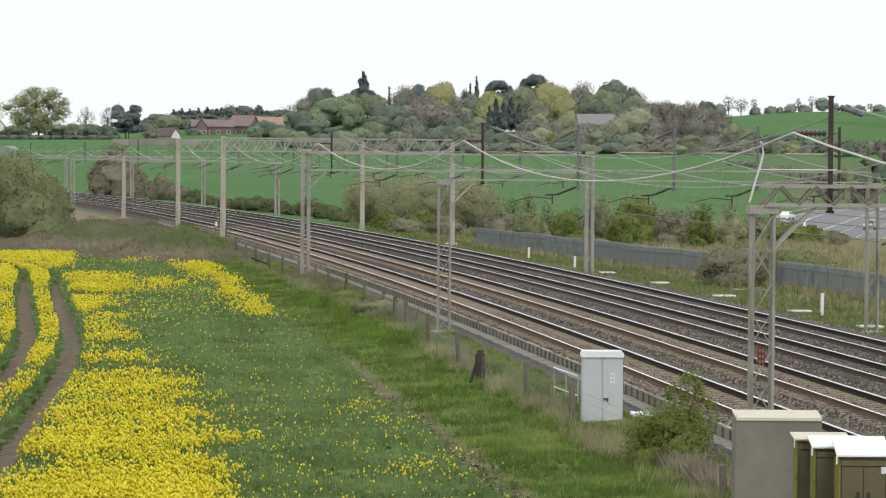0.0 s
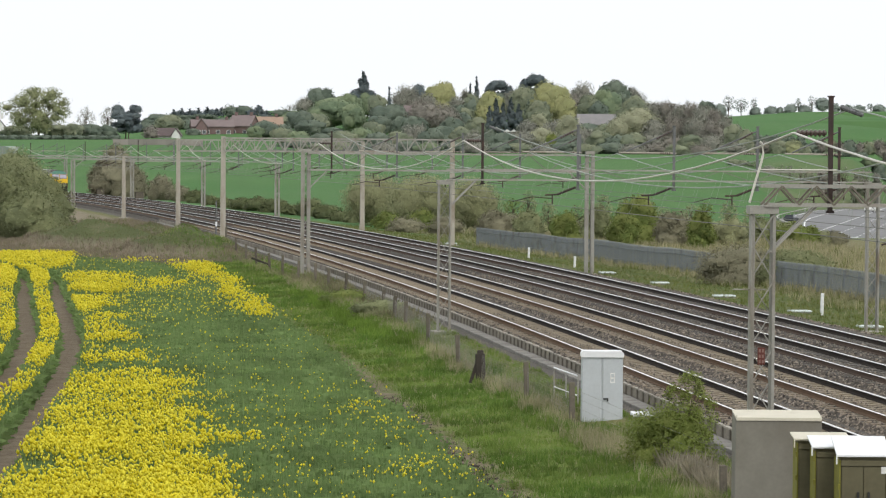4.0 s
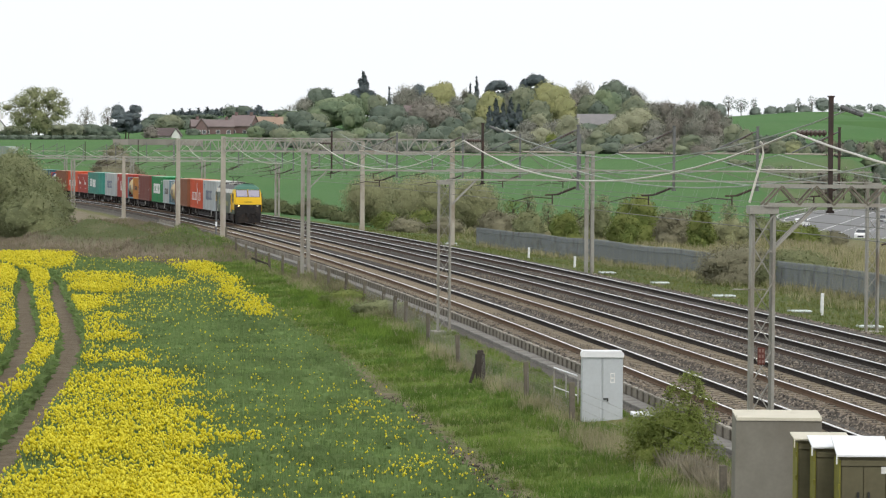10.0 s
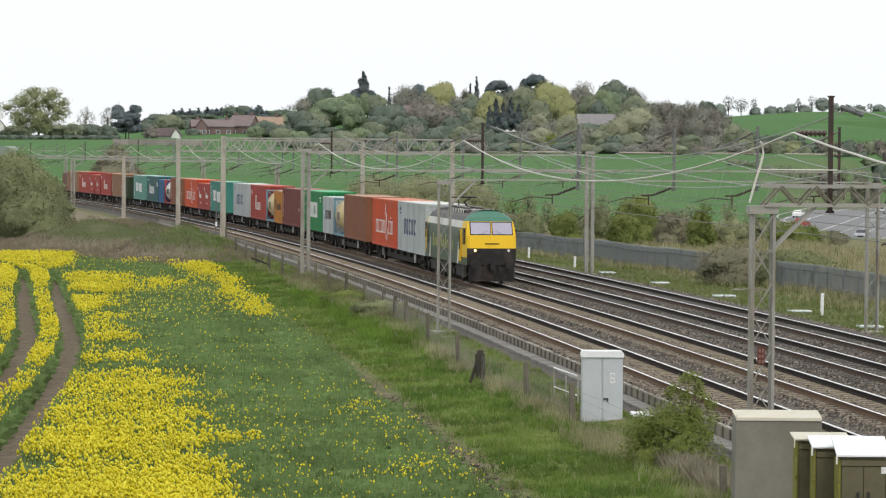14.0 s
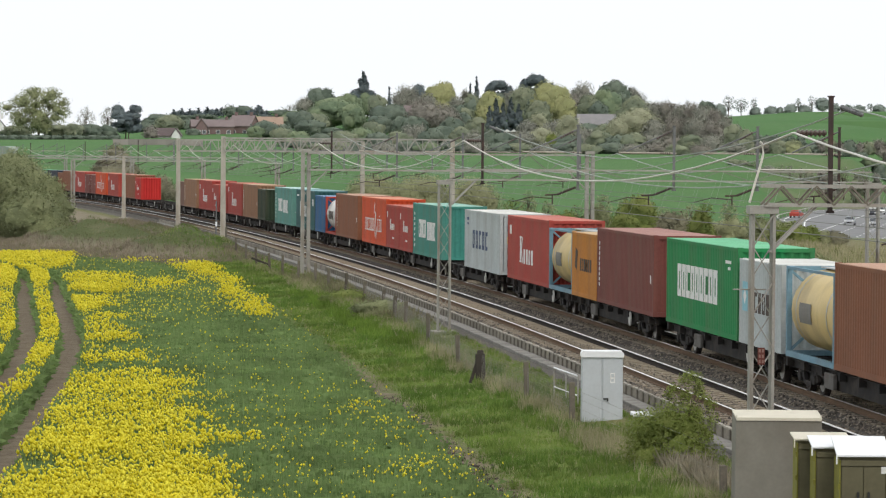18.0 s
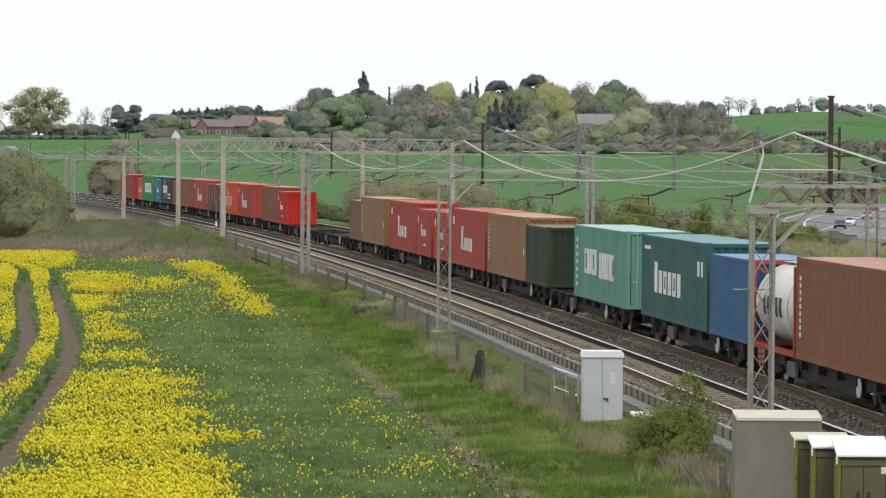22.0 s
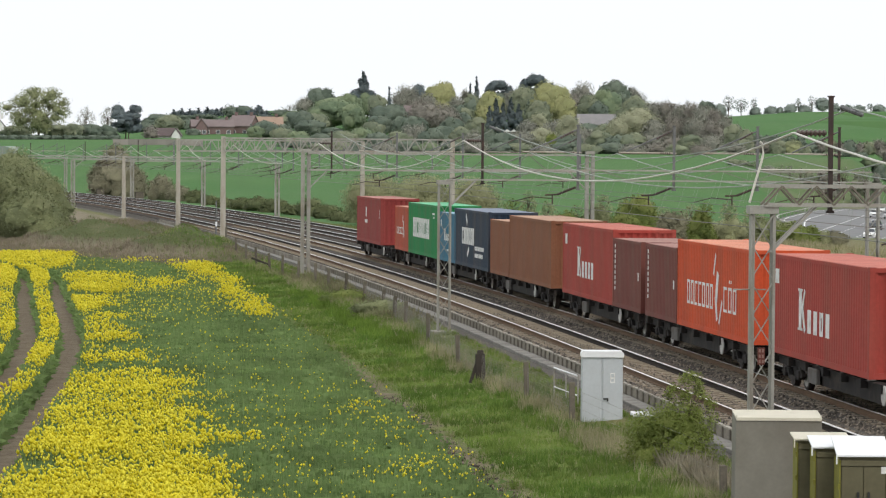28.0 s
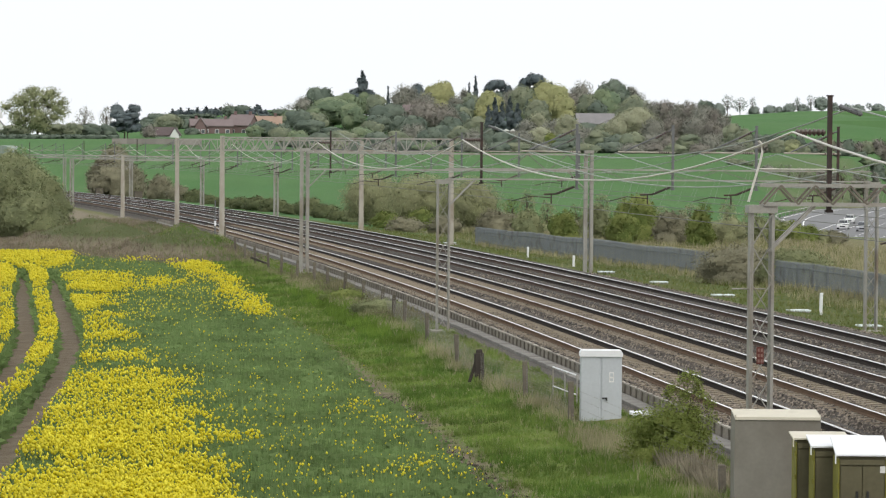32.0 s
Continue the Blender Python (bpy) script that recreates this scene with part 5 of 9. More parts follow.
def build_lineside():
    retaining_wall()
    boundary_fence()
    cabinet_two_door()
    big_cabinet(6.13, 7.93, 68.0, 0.95, 1.235, 0.09, drab, cream_top, "large drab grey-brown steel location cabinet, cream lid", None, False, 0.0)
    big_cabinet(6.90, 7.86, 63.2, 0.75, 1.22, 0.06, olive, cream_top, "olive drab steel location cabinet with cream lid", moss)
    big_cabinet(7.13, 8.1, 62.2, 0.8, 1.158, 0.14, olive, cab_white, "olive drab steel location cabinet with white sloping lid", moss)
    c = big_cabinet(7.48, 8.36, 61.2, 0.85, 1.092, 0.28, olive, cab_white, "olive drab steel location cabinet with white sloping lid", moss)
    part("notice", Shape().box(0.33, 0.43, -0.02, -0.014, 1.55, 1.68), mark_white, c, "small white warning notice")
    # white lids and markers of the far cess
    for y, l, w in ((258.2, 12.0, 0.9), (198.3, 12.2, 0.95), (183.2, 12.3, 0.95), (166.3, 12.15, 1.1), (150.7, 12.3, 1.0), (138.0, 12.3, 1.0)):
        p, a = on_line(run_at(y), l)
        z = ground_z(p.x, p.y, l)
        cv = thing("access_chamber", "white concrete access cover in far grass verge", "chamber", "access chambers", at=pose(p.x, p.y, z, 0, 0, a))
        part("cover", Shape().box(-w / 2, w / 2, -0.45, 0.45, 0.06, 0.13, c=0.02), white_lid, cv)
        part("frame", Shape().box(-w / 2 + 0.05, w / 2 - 0.05, -0.4, 0.4, -0.2, 0.06), concrete, cv)
    for y, l, h in ((227.4, 12.5, 0.75), (207.7, 11.95, 0.75), (148.7, 12.85, 1.0)):
        p, a = on_line(run_at(y), l)
        mk = thing("marker_post", "short white marker post in far verge", "post", "marker posts", at=pose(p.x, p.y, ground_z(p.x, p.y, l) - 0.05, 2, 1, a))
        part("shaft", Shape().box(-0.07, 0.07, -0.06, 0.06, 0, h, c=0.02), cab_white, mk)
        part("cap", Shape().box(-0.075, 0.075, -0.065, 0.065, h, h + 0.04, c=0.015), cab_white, mk)
    p, a = on_line(run_at(91.3), -5.95)
    cv = thing("access_chamber", "white concrete access cover beside cable trough", "chamber", "access chambers", at=pose(p.x, p.y, -0.62, 0, 0, 0))
    part("cover", Shape().box(-0.3, 0.3, -0.35, 0.35, 0.06, 0.16, c=0.02), cab_white, cv)
    part("frame", Shape().box(-0.25, 0.25, -0.3, 0.3, -0.2, 0.06), concrete, cv)
    # white hand rails beside the cabinet
    r = thing("handrail", "thin white tubular handrail beside cabinet", "handrail", at=pose(3.55, 96.8, -0.75, 0, 0, 0))
    part("top_rail", Shape().tube((-0.18, 1.3, 1.02), (0.42, -1.6, 0.97), 0.025, 6), cab_white, r)
    part("low_rail", Shape().tube((-0.18, 1.3, 0.45), (0.42, -1.6, 0.4), 0.02, 6), cab_white, r)
    for x, y in ((-0.18, 1.3), (0.12, -0.15), (0.42, -1.6)):
        part("upright", Shape().tube((x, y, -0.1), (x, y, 1.0), 0.022, 6), galv, r)
    q = thing("lamp_pole", "slender grey pole beside the track", "pole", at=pose(-18.6, 267.9, ground_z(-18.6, 267.9) - 0.05))
    part("shaft", Shape().tube((0, 0, 0), (0, 0, 3.3), 0.07, 8, 0.05), post_grey, q)
    part("foot", Shape().box(-0.15, 0.15, -0.15, 0.15, -0.2, 0.06), concrete, q)
    part("sleeve", Shape().tube((0, 0, 1.2), (0, 0, 1.6), 0.085, 8), cab_white, q)
    for y, l in ((505.0, 10.5), (470.0, 10.6)):
        p, a = on_line(run_at(y), l)
        b = thing("location_box", "small grey trackside box far down the line", "cabinet", "far trackside boxes", at=pose(p.x, p.y, p.z - 0.5, 0, 0, a))
        part("body", Shape().box(-0.6, 0.6, -0.4, 0.4, -0.1, 1.1, c=0.03), post_conc, b)
        part("lid", Shape().box(-0.66, 0.66, -0.46, 0.46, 1.1, 1.2, c=0.03), post_conc, b)
    # palisade along the far boundary
    f = thing("palisade_fence", "grey steel palisade fence along the far boundary", "fence")
    steel = mat("palisade_grey", (0.185, 0.205, 0.215), 0.55, 0.3, vary=0.15, scale=1.5, per_object=0.08, second=(0.10, 0.10, 0.10), amount=0.35)
    line = [(263.0, 14.9), (245.0, 16.6), (223.5, 17.9), (205.0, 19.0), (190.0, 19.6), (173.0, 20.2), (150.0, 20.6), (120.0, 20.8)]
    pts = []
    for (ya, la), (yb, lb) in zip(line, line[1:]):
        n = max(1, round((ya - yb) / 2.75))
        for i in range(n):
            t = i / n
            y, l = ya + (yb - ya) * t, la + (lb - la) * t
            p, a = on_line(run_at(y), l)
            pts.append((p.x, p.y, ground_z(p.x, p.y, l)))
    pale = Shape().extrude([(-0.034, 0.0), (0.034, 0.0), (0.034, 1.42), (0.0, 1.5), (-0.034, 1.42)], (0, -0.01, 0), (1, 0, 0), (0, 0, 1), (0, 0.02, 0)).mesh("pale")
    pale.materials.append(steel)
    rest = Shape()
    count = 0
    for a, b in zip(pts, pts[1:]):
        va, vb = Vector(a), Vector(b)
        ang = math.degrees(math.atan2(vb.y - va.y, vb.x - va.x))
        part("post", Shape().box(-0.05, 0.05, 0.02, 0.1, -0.2, 1.42), post_grey, f, at=pose(*a, 0, 0, ang))
        for h in (0.3, 1.15):
            part("rail", Shape().bar((a[0], a[1], a[2] + h), (b[0], b[1], b[2] + h), 0.05, 0.04), steel, f)
        n = 18
        for i in range(n):
            q = va.lerp(vb, (i + 0.5) / n)
            if count < 300 and a[1] < 232 and a[1] > 212:
                part("pale", pale, None, f, at=pose(q.x, q.y, q.z + 0.02, 0, 0, ang))
                count += 1
            else:
                m = pose(q.x, q.y, q.z + 0.02, 0, 0, ang)
                rest.extrude([(-0.034, 0.0), (0.034, 0.0), (0.034, 1.42), (0.0, 1.5), (-0.034, 1.42)], m.translation, m.to_3x3() @ Vector((1, 0, 0)), (0, 0, 1), m.to_3x3() @ Vector((0, 0.02, 0)))
    tagged(part("far_paling", rest, steel, f), kind="stuff")


build_lineside()

# ---------------------------------------------------------------- the electric locomotive
loco_green = mat("loco_green", (0.06, 0.092, 0.058), 0.45, vary=0.1, scale=1, second=(0.05, 0.075, 0.045), amount=0.35, streak=0.6)
loco_dome = mat("loco_dome_green", (0.06, 0.175, 0.12), 0.5, vary=0.1, scale=1.5)
loco_yellow = mat("loco_yellow", (0.80, 0.50, 0.015), 0.45, vary=0.07, scale=1.5, second=(0.55, 0.33, 0.02), amount=0.3, streak=0.6)
loco_grey = mat("loco_pale_grey", (0.66, 0.66, 0.60), 0.5, vary=0.1, scale=1, second=(0.42, 0.41, 0.37), amount=0.35)
loco_black = mat("loco_black", (0.022, 0.02, 0.02), 0.7, vary=0.25, scale=3, second=(0.07, 0.055, 0.045), amount=0.4)
loco_roof = mat("loco_roof_grey", (0.11, 0.11, 0.105), 0.7, vary=0.2, scale=2)
# the pale lilac base is the sky's reflection painted onto dull glass
screen = mat("windscreen", (0.40, 0.38, 0.47), 0.45, 0.0, vary=0.12, scale=0.8, spec=0.15)
mark_gold = mat("side_mark_gold", (0.42, 0.42, 0.12), 0.5, vary=0.1)
side_glass = mat("side_glass", (0.02, 0.024, 0.028), 0.15, vary=0.05, spec=0.7)
lamp_glow, ln, ll, lb = nodes_of("headlamp_glow")
lb.inputs["Base Color"].default_value = (1, 0.9, 0.6, 1)
lb.inputs["Emission Color"].default_value = (1.0, 0.62, 0.16, 1)
lb.inputs["Emission Strength"].default_value = 2.2

LEVELS = [(1.0, 1.33, -8.62), (1.86, 1.36, -8.66), (2.50, 1.36, -8.54), (2.86, 1.33, -8.34), (3.22, 1.25, -8.12), (3.44, 1.08, -7.78), (3.64, 0.78, -7.3), (3.76, 0.40, -6.95), (3.80, 0.0, -6.75)]


def skin(levels, y0, y1, side, out=0.0):
    """Side sheet between two heights, from y0 to y1 (None follows the rake of the cab)."""
    s = Shape()
    for (z0, w0, f0), (z1, w1, f1) in zip(levels, levels[1:]):
        a0 = f0 + 0.18 if y0 is None else y0
        a1 = f1 + 0.18 if y0 is None else y0
        b0 = -f0 - 0.18 if y1 is None else y1
        b1 = -f1 - 0.18 if y1 is None else y1
        ka, kb = 0.93 if y0 is None else 1.0, 0.93 if y1 is None else 1.0
        q = [(side * (w0 * ka + out), a0, z0), (side * (w0 * kb + out), b0, z0), (side * (w1 * kb + out), b1, z1), (side * (w1 * ka + out), a1, z1)]
        s.add(q, [(0, 1, 2, 3)] if side > 0 else [(3, 2, 1, 0)])
    return s


def nose(levels, end, out=0.0):
    """Front sheet between two heights, its corners turned back."""
    s = Shape()
    for (z0, w0, f0), (z1, w1, f1) in zip(levels, levels[1:]):
        row = []
        for z, w, f in ((z0, w0, f0), (z1, w1, f1)):
            w = w * 0.93
            row.append([(-w, end * (-f - 0.18), z), (-w * 0.88, end * (-f - 0.03 + out), z), (0, end * (-f + 0.03 + out), z), (w * 0.88, end * (-f - 0.03 + out), z), (w, end * (-f - 0.18), z)])
        for i in range(4):
            q = [row[0][i], row[0][i + 1], row[1][i + 1], row[1][i]]
            s.add(q, [(0, 1, 2, 3)] if end < 0 else [(3, 2, 1, 0)])
    return s


def build_loco():
    L = LEVELS
    g = thing("electric_locomotive", "green and yellow electric locomotive hauling the container train", "locomotive")
    part("body_core", Shape().box(-1.2, 1.2, -8.0, 8.0, 0.95, 3.0), loco_black, g)
    for end in (-1, 1):
        cab = part("cab_front", nose(L[1:3], end), loco_yellow, g, "yellow cab front")
        part("cab_skirt", nose(L[0:2], end), loco_black, g, "black lower cab front")
        part("window_surround", nose(L[2:5], end), loco_yellow, g)
        part("cab_dome", nose(L[4:], end), loco_dome, g, "green domed cab roof", smooth=True)
        for sx in (-1, 1):
            for kind, x0, x1, z0, z1, out in (("gasket", 0.02, 1.10, 2.53, 3.21, 0.012), ("windscreen", 0.06, 1.05, 2.58, 3.16, 0.028)):
                pts = []
                for x in (x0, x1):
                    for z in (z0, z1):
                        f = np.interp(z, [l[0] for l in L], [l[2] for l in L])
                        pts.append((sx * x, end * (-f + 0.03 - 0.06 * x / 1.19 + out), z))
                q = [pts[0], pts[2], pts[3], pts[1]]
                part(kind, Shape().add(q, [(0, 1, 2, 3) if sx * end < 0 else (3, 2, 1, 0)]), loco_black if kind == "gasket" else screen, cab, "" if kind == "gasket" else "windscreen with a pale sky reflection in its colour")
            part("wiper", Shape().bar((sx * 0.55, end * 8.58, 2.55), (sx * 0.25, end * 8.50, 2.74), 0.014, 0.012), loco_black, cab)
            lamp = part("headlamp", Shape().tube((sx * 0.86, end * 8.62, 1.75), (sx * 0.86, end * 8.70, 1.75), 0.07, 12), lamp_glow if (end < 0 and sx < 0) else loco_grey, g, "round headlamp, lit" if end < 0 and sx < 0 else "unlit headlamp")
            part("lamp_bezel", Shape().box(sx * 0.86 - 0.2, sx * 0.86 + 0.2, end * 8.6 - 0.03, end * 8.6 + 0.03, 1.64, 1.85), loco_black, lamp)
            part("buffer", Shape().tube((sx * 0.87, end * 8.6, 1.04), (sx * 0.87, end * 9.1, 1.04), 0.1, 10).tube((sx * 0.87, end * 9.1, 1.04), (sx * 0.87, end * 9.2, 1.04), 0.24, 14), loco_black, g)
        part("badge", Shape().box(-0.35, 0.35, end * 8.67 - 0.02, end * 8.67 + 0.02, 2.08, 2.12), loco_black, cab)
        part("hose", Shape().tube((0.35, end * 8.75, 1.0), (0.4, end * 8.9, 0.5), 0.04, 6).tube((-0.35, end * 8.75, 1.0), (-0.42, end * 8.9, 0.5), 0.04, 6), loco_black, g)
        part("coupling", Shape().box(-0.12, 0.12, end * 8.9 - 0.25, end * 8.9 + 0.25, 0.75, 1.1), loco_black, g)
        part("snowplough", Shape().box(-1.15, 1.15, end * 8.5 - 0.06, end * 8.5 + 0.06, 0.18, 0.95), loco_black, g)
    for sx in (-1, 1):
        for y0, y1, front in ((None, -7.05, True), (7.05, None, False)):
            S = [L[0], (1.38, 1.345, -8.64)] + L[1:]
            part("cab_skirt_side", skin(S[0:2], y0, y1, sx), loco_green, g)
            part("cab_side", skin(S[1:6], y0, y1, sx), loco_yellow, g, "yellow cab side")
            part("roof_end", skin(L[4:], y0, y1, sx), loco_dome if front else loco_grey, g, smooth=True)
        side = part("body_side", skin(L[0:4], -7.05, 7.05, sx), loco_green, g, "dark green body side")
        part("cant_rail", skin(L[3:5], -7.05, 7.05, sx), loco_grey, g, "cream upper body side")
        part("roof_slope", skin(L[4:8], -7.05, 7.05, sx), loco_roof, g)
        for s in (-1, 1):
            part("cab_door", Shape().box(sx * 1.362 - 0.015, sx * 1.362 + 0.015, min(s * 6.2, s * 7.06), max(s * 6.2, s * 7.06), 1.15, 2.80, c=0.01), loco_yellow if s < 0 else loco_green, g, "yellow cab door" if s < 0 else "")
            part("door_window", Shape().box(sx * 1.376 - 0.012, sx * 1.376 + 0.012, s * 6.45 - 0.22, s * 6.45 + 0.22, 1.75, 2.72), side_glass, g)
            part("side_window", Shape().box(sx * 1.325 - 0.03, sx * 1.325 + 0.03, s * 7.7 - 0.3, s * 7.7 + 0.3, 2.05, 2.86), side_glass, g)
            part("grab_rail", Shape().tube((sx * 1.41, s * 7.12, 1.2), (sx * 1.41, s * 7.12, 2.5), 0.02, 6), loco_yellow, g)
        for i in range(12):
            tall_one = i in (0, 4, 5, 7)
            y = 4.3 - 0.72 * i
            part("mark", Shape().extrude([(-0.14, 1.66 - (0.2 if i == 4 else 0)), (0.14, 1.66 - (0.2 if i == 4 else 0)), (0.22, 2.12 + 0.25 * tall_one), (-0.02, 2.12 + 0.25 * tall_one)], (sx * 1.366 - 0.006, y, 0), (0, -sx * -1, 0), (0, 0, 1), (0.012, 0, 0)), mark_gold, side)
        for y in (-6.0, 5.5):
            part("stripe", Shape().extrude([(0, 1.02), (0.55, 1.02), (0.1, 2.1), (-0.12, 2.1)], (sx * 1.363 - 0.006, y, 0), (0, 1, 0), (0, 0, 1), (0.012, 0, 0)), loco_grey, side, "pale grey slanting stripe")
    part("roof_deck", Shape().box(-0.95, 0.95, -6.6, 6.6, 3.3, 3.5), loco_roof, g)
    for y, z, r in ((-5.6, 3.5, 0.34), (-4.6, 3.5, 0.4), (-3.6, 3.5, 0.36), (-0.2, 3.5, 0.3), (3.6, 3.5, 0.42), (4.6, 3.48, 0.36), (5.6, 3.5, 0.3)):
        part("roof_unit", Shape().box(-0.85, 0.85, y - 0.38, y + 0.38, 3.5, 3.5 + 0.55 * r, c=0.05), loco_black, g)
    for k in range(14):
        y = -4.6 + 0.32 * k
        part("resistor_fin", Shape().box(-0.9, 0.9, y - 0.05, y + 0.05, 3.46, 3.74, c=0.02), loco_grey if k % 2 else loco_black, g)
    for y in (-2.6, -1.7, -0.6, 0.6, 1.6, 2.6):
        part("insulator", insulator(Shape(), (0.35, y, 3.5), (0.35, y, 3.82), 5, 0.1), insul, g)
        part("insulator", insulator(Shape(), (-0.35, y, 3.5), (-0.35, y, 3.82), 5, 0.1), insul, g)
    part("bus_bar", Shape().tube((0.35, -2.6, 3.84), (0.35, 2.6, 3.84), 0.035, 6).tube((-0.35, -2.6, 3.84), (-0.35, 2.6, 3.84), 0.035, 6), galv, g)
    pan = part("pantograph", Shape().box(-0.45, 0.45, 1.0, 2.2, 3.68, 3.76), loco_black, g, "black pantograph on the roof")
    for x in (-0.25, 0.25):
        part("lower_arm", Shape().bar((x, 2.1, 3.74), (x * 0.6, 3.1, 4.05), 0.07, 0.07), loco_black, pan)
        part("upper_arm", Shape().bar((x * 0.6, 3.1, 4.05), (x * 1.5, 1.9, 4.30), 0.045, 0.045), loco_black, pan)
    part("collector_head", Shape().box(-0.7, 0.7, 1.8, 2.0, 4.28, 4.34), loco_black, pan)
    part("underframe_box", Shape().box(-1.2, 1.2, -2.3, 2.3, 0.35, 0.98, c=0.05), loco_black, g)
    for y in (-5.2, 5.2):
        b = part("bogie", Shape().box(-1.1, 1.1, y - 2.0, y + 2.0, 0.55, 0.95, c=0.04), loco_black, g)
        for sx in (-1, 1):
            part("bogie_frame", Shape().extrude([(-2.1, 0.45), (-1.9, 0.8), (1.9, 0.8), (2.1, 0.45), (1.0, 0.35), (-1.0, 0.35)], (sx * 1.12 - 0.07, y, 0), (0, 1, 0), (0, 0, 1), (0.14, 0, 0)), loco_black, b)
            for o in (-1.55, 1.55):
                part("wheel", Shape().tube((sx * 0.69, y + o, 0.56), (sx * 0.84, y + o, 0.56), 0.56, 24), wheel_mat, b)
                part("axle_box", Shape().box(sx * 1.2 - 0.1, sx * 1.2 + 0.1, y + o - 0.2, y + o + 0.2, 0.4, 0.72, c=0.03), loco_black, b)
            part("step", Shape().box(sx * 1.25 - 0.08, sx * 1.25 + 0.08, y - 2.5, y - 2.2, 0.35, 0.95), steel_grey, b)
    g.scale = (1.0, 0.955, 1.0)
    moving.append((g, -127.85, 0.0))


build_loco()

# ---------------------------------------------------------------- plants
nrng = np.random.default_rng(5)


def scatter(name, verts, faces, pos, size, yaw, material, tilt=0.0, stretch=None, facing=None):
    """One mesh of many small copies of a shape: verts (n,3), faces all triangles or all quads."""
    verts, faces = np.asarray(verts, dtype=np.float64), np.asarray(faces, dtype=np.int64)
    n, m = len(verts), len(pos)
    pos, size = np.asarray(pos, dtype=np.float64), np.asarray(size, dtype=np.float64)
    c, s = np.cos(yaw), np.sin(yaw)
    ax, ay = nrng.uniform(-tilt, tilt, m), nrng.uniform(-tilt, tilt, m)
    v = verts[None, :, :] * size[:, None, None]
    if stretch is not None:
        v[:, :, 2] *= stretch[:, None]
    x, y, z = v[..., 0], v[..., 1], v[..., 2]
    x, z = x * np.cos(ax)[:, None] + z * np.sin(ax)[:, None], -x * np.sin(ax)[:, None] + z * np.cos(ax)[:, None]
    y, z = y * np.cos(ay)[:, None] + z * np.sin(ay)[:, None], -y * np.sin(ay)[:, None] + z * np.cos(ay)[:, None]
    out = np.stack([x * c[:, None] - y * s[:, None], x * s[:, None] + y * c[:, None], z], -1) + pos[:, None, :]
    k = faces.shape[1]
    idx = (faces[None] + (np.arange(m) * n)[:, None, None]).reshape(-1)
    me = bpy.data.meshes.new(name)
    me.vertices.add(m * n)
    me.vertices.foreach_set("co", out.reshape(-1).astype(np.float32))
    me.loops.add(len(idx))
    me.loops.foreach_set("vertex_index", idx.astype(np.int32))
    f = len(idx) // k
    me.polygons.add(f)
    me.polygons.foreach_set("loop_start", np.arange(0, f * k, k, dtype=np.int32))
    me.polygons.foreach_set("loop_total", np.full(f, k, dtype=np.int32))
    me.update(calc_edges=True)
    me.validate()
    if facing is not None:
        me.polygons.foreach_set("use_smooth", [True] * f)
        me.normals_split_custom_set_from_vertices(np.repeat(facing, n, axis=0).astype(np.float32))
    me.materials.append(material)
    return me


BLOB = ([(0, 0, 0.55), (0.5, 0, 0.05), (0, 0.5, -0.05), (-0.5, 0, 0.05), (0, -0.5, -0.05), (0.05, 0, -0.45)], [(0, 1, 2), (0, 2, 3), (0, 3, 4), (0, 4, 1), (5, 2, 1), (5, 3, 2), (5, 4, 3), (5, 1, 4)])
G = 0.5257, 0.8507
LUMP = ([(-G[0], 0, G[1]), (G[0], 0, G[1]), (-G[0], 0, -G[1]), (G[0], 0, -G[1]), (0, G[1], G[0]), (0, G[1], -G[0]), (0, -G[1], G[0]), (0, -G[1], -G[0]), (G[1], G[0], 0), (-G[1], G[0], 0), (G[1], -G[0], 0), (-G[1], -G[0], 0)],
        [(0, 1, 4), (0, 4, 9), (9, 4, 5), (4, 8, 5), (4, 1, 8), (8, 1, 10), (8, 10, 3), (5, 8, 3), (5, 3, 2), (2, 3, 7), (7, 3, 10), (7, 10, 6), (7, 6, 11), (11, 6, 0), (0, 6, 1), (6, 10, 1), (9, 11, 0), (9, 2, 11), (9, 5, 2), (7, 11, 2)])
PEBBLE = ([(0, 0, 0.5), (0.6, -0.3, -0.2), (0.1, 0.6, -0.2), (-0.6, -0.2, -0.2)], [(0, 1, 2), (0, 2, 3), (0, 3, 1)])
BLADES = ([(-0.05, 0, 0), (0.05, 0, 0), (0.22, 0.05, 1.0), (0.1, -0.12, 0), (0.16, -0.06, 0), (-0.12, -0.22, 0.85), (-0.16, 0.1, 0), (-0.1, 0.15, 0), (-0.3, 0.3, 0.9), (0.0, 0.2, 0), (0.08, 0.18, 0), (0.12, 0.42, 0.7)],
          [(0, 1, 2), (3, 4, 5), (6, 7, 8), (9, 10, 11)])
STALK = ([(-0.03, 0, 0), (0.03, 0, 0), (0.02, 0.02, 1.0), (0.0, 0.0, 0.35), (0.22, 0.1, 0.5), (0.05, 0.05, 0.55), (0, 0, 0.5), (-0.24, -0.08, 0.68), (-0.05, 0.02, 0.72), (0.0, 0.0, 0.2), (-0.1, 0.26, 0.34), (0.06, 0.05, 0.4), (0.0, 0.0, 0.3), (0.08, -0.27, 0.45), (-0.02, -0.04, 0.48)],
         [(0, 1, 2), (3, 4, 5), (6, 7, 8), (9, 10, 11), (12, 13, 14)])

rape_leaf = leaf_mat("rape_leaf", (0.15, 0.23, 0.076), (0.215, 0.30, 0.118), 0.25, 0.35)
rape_flower = leaf_mat("rape_flower", (0.76, 0.655, 0.03), (0.88, 0.81, 0.085), 0.08, 0.35)
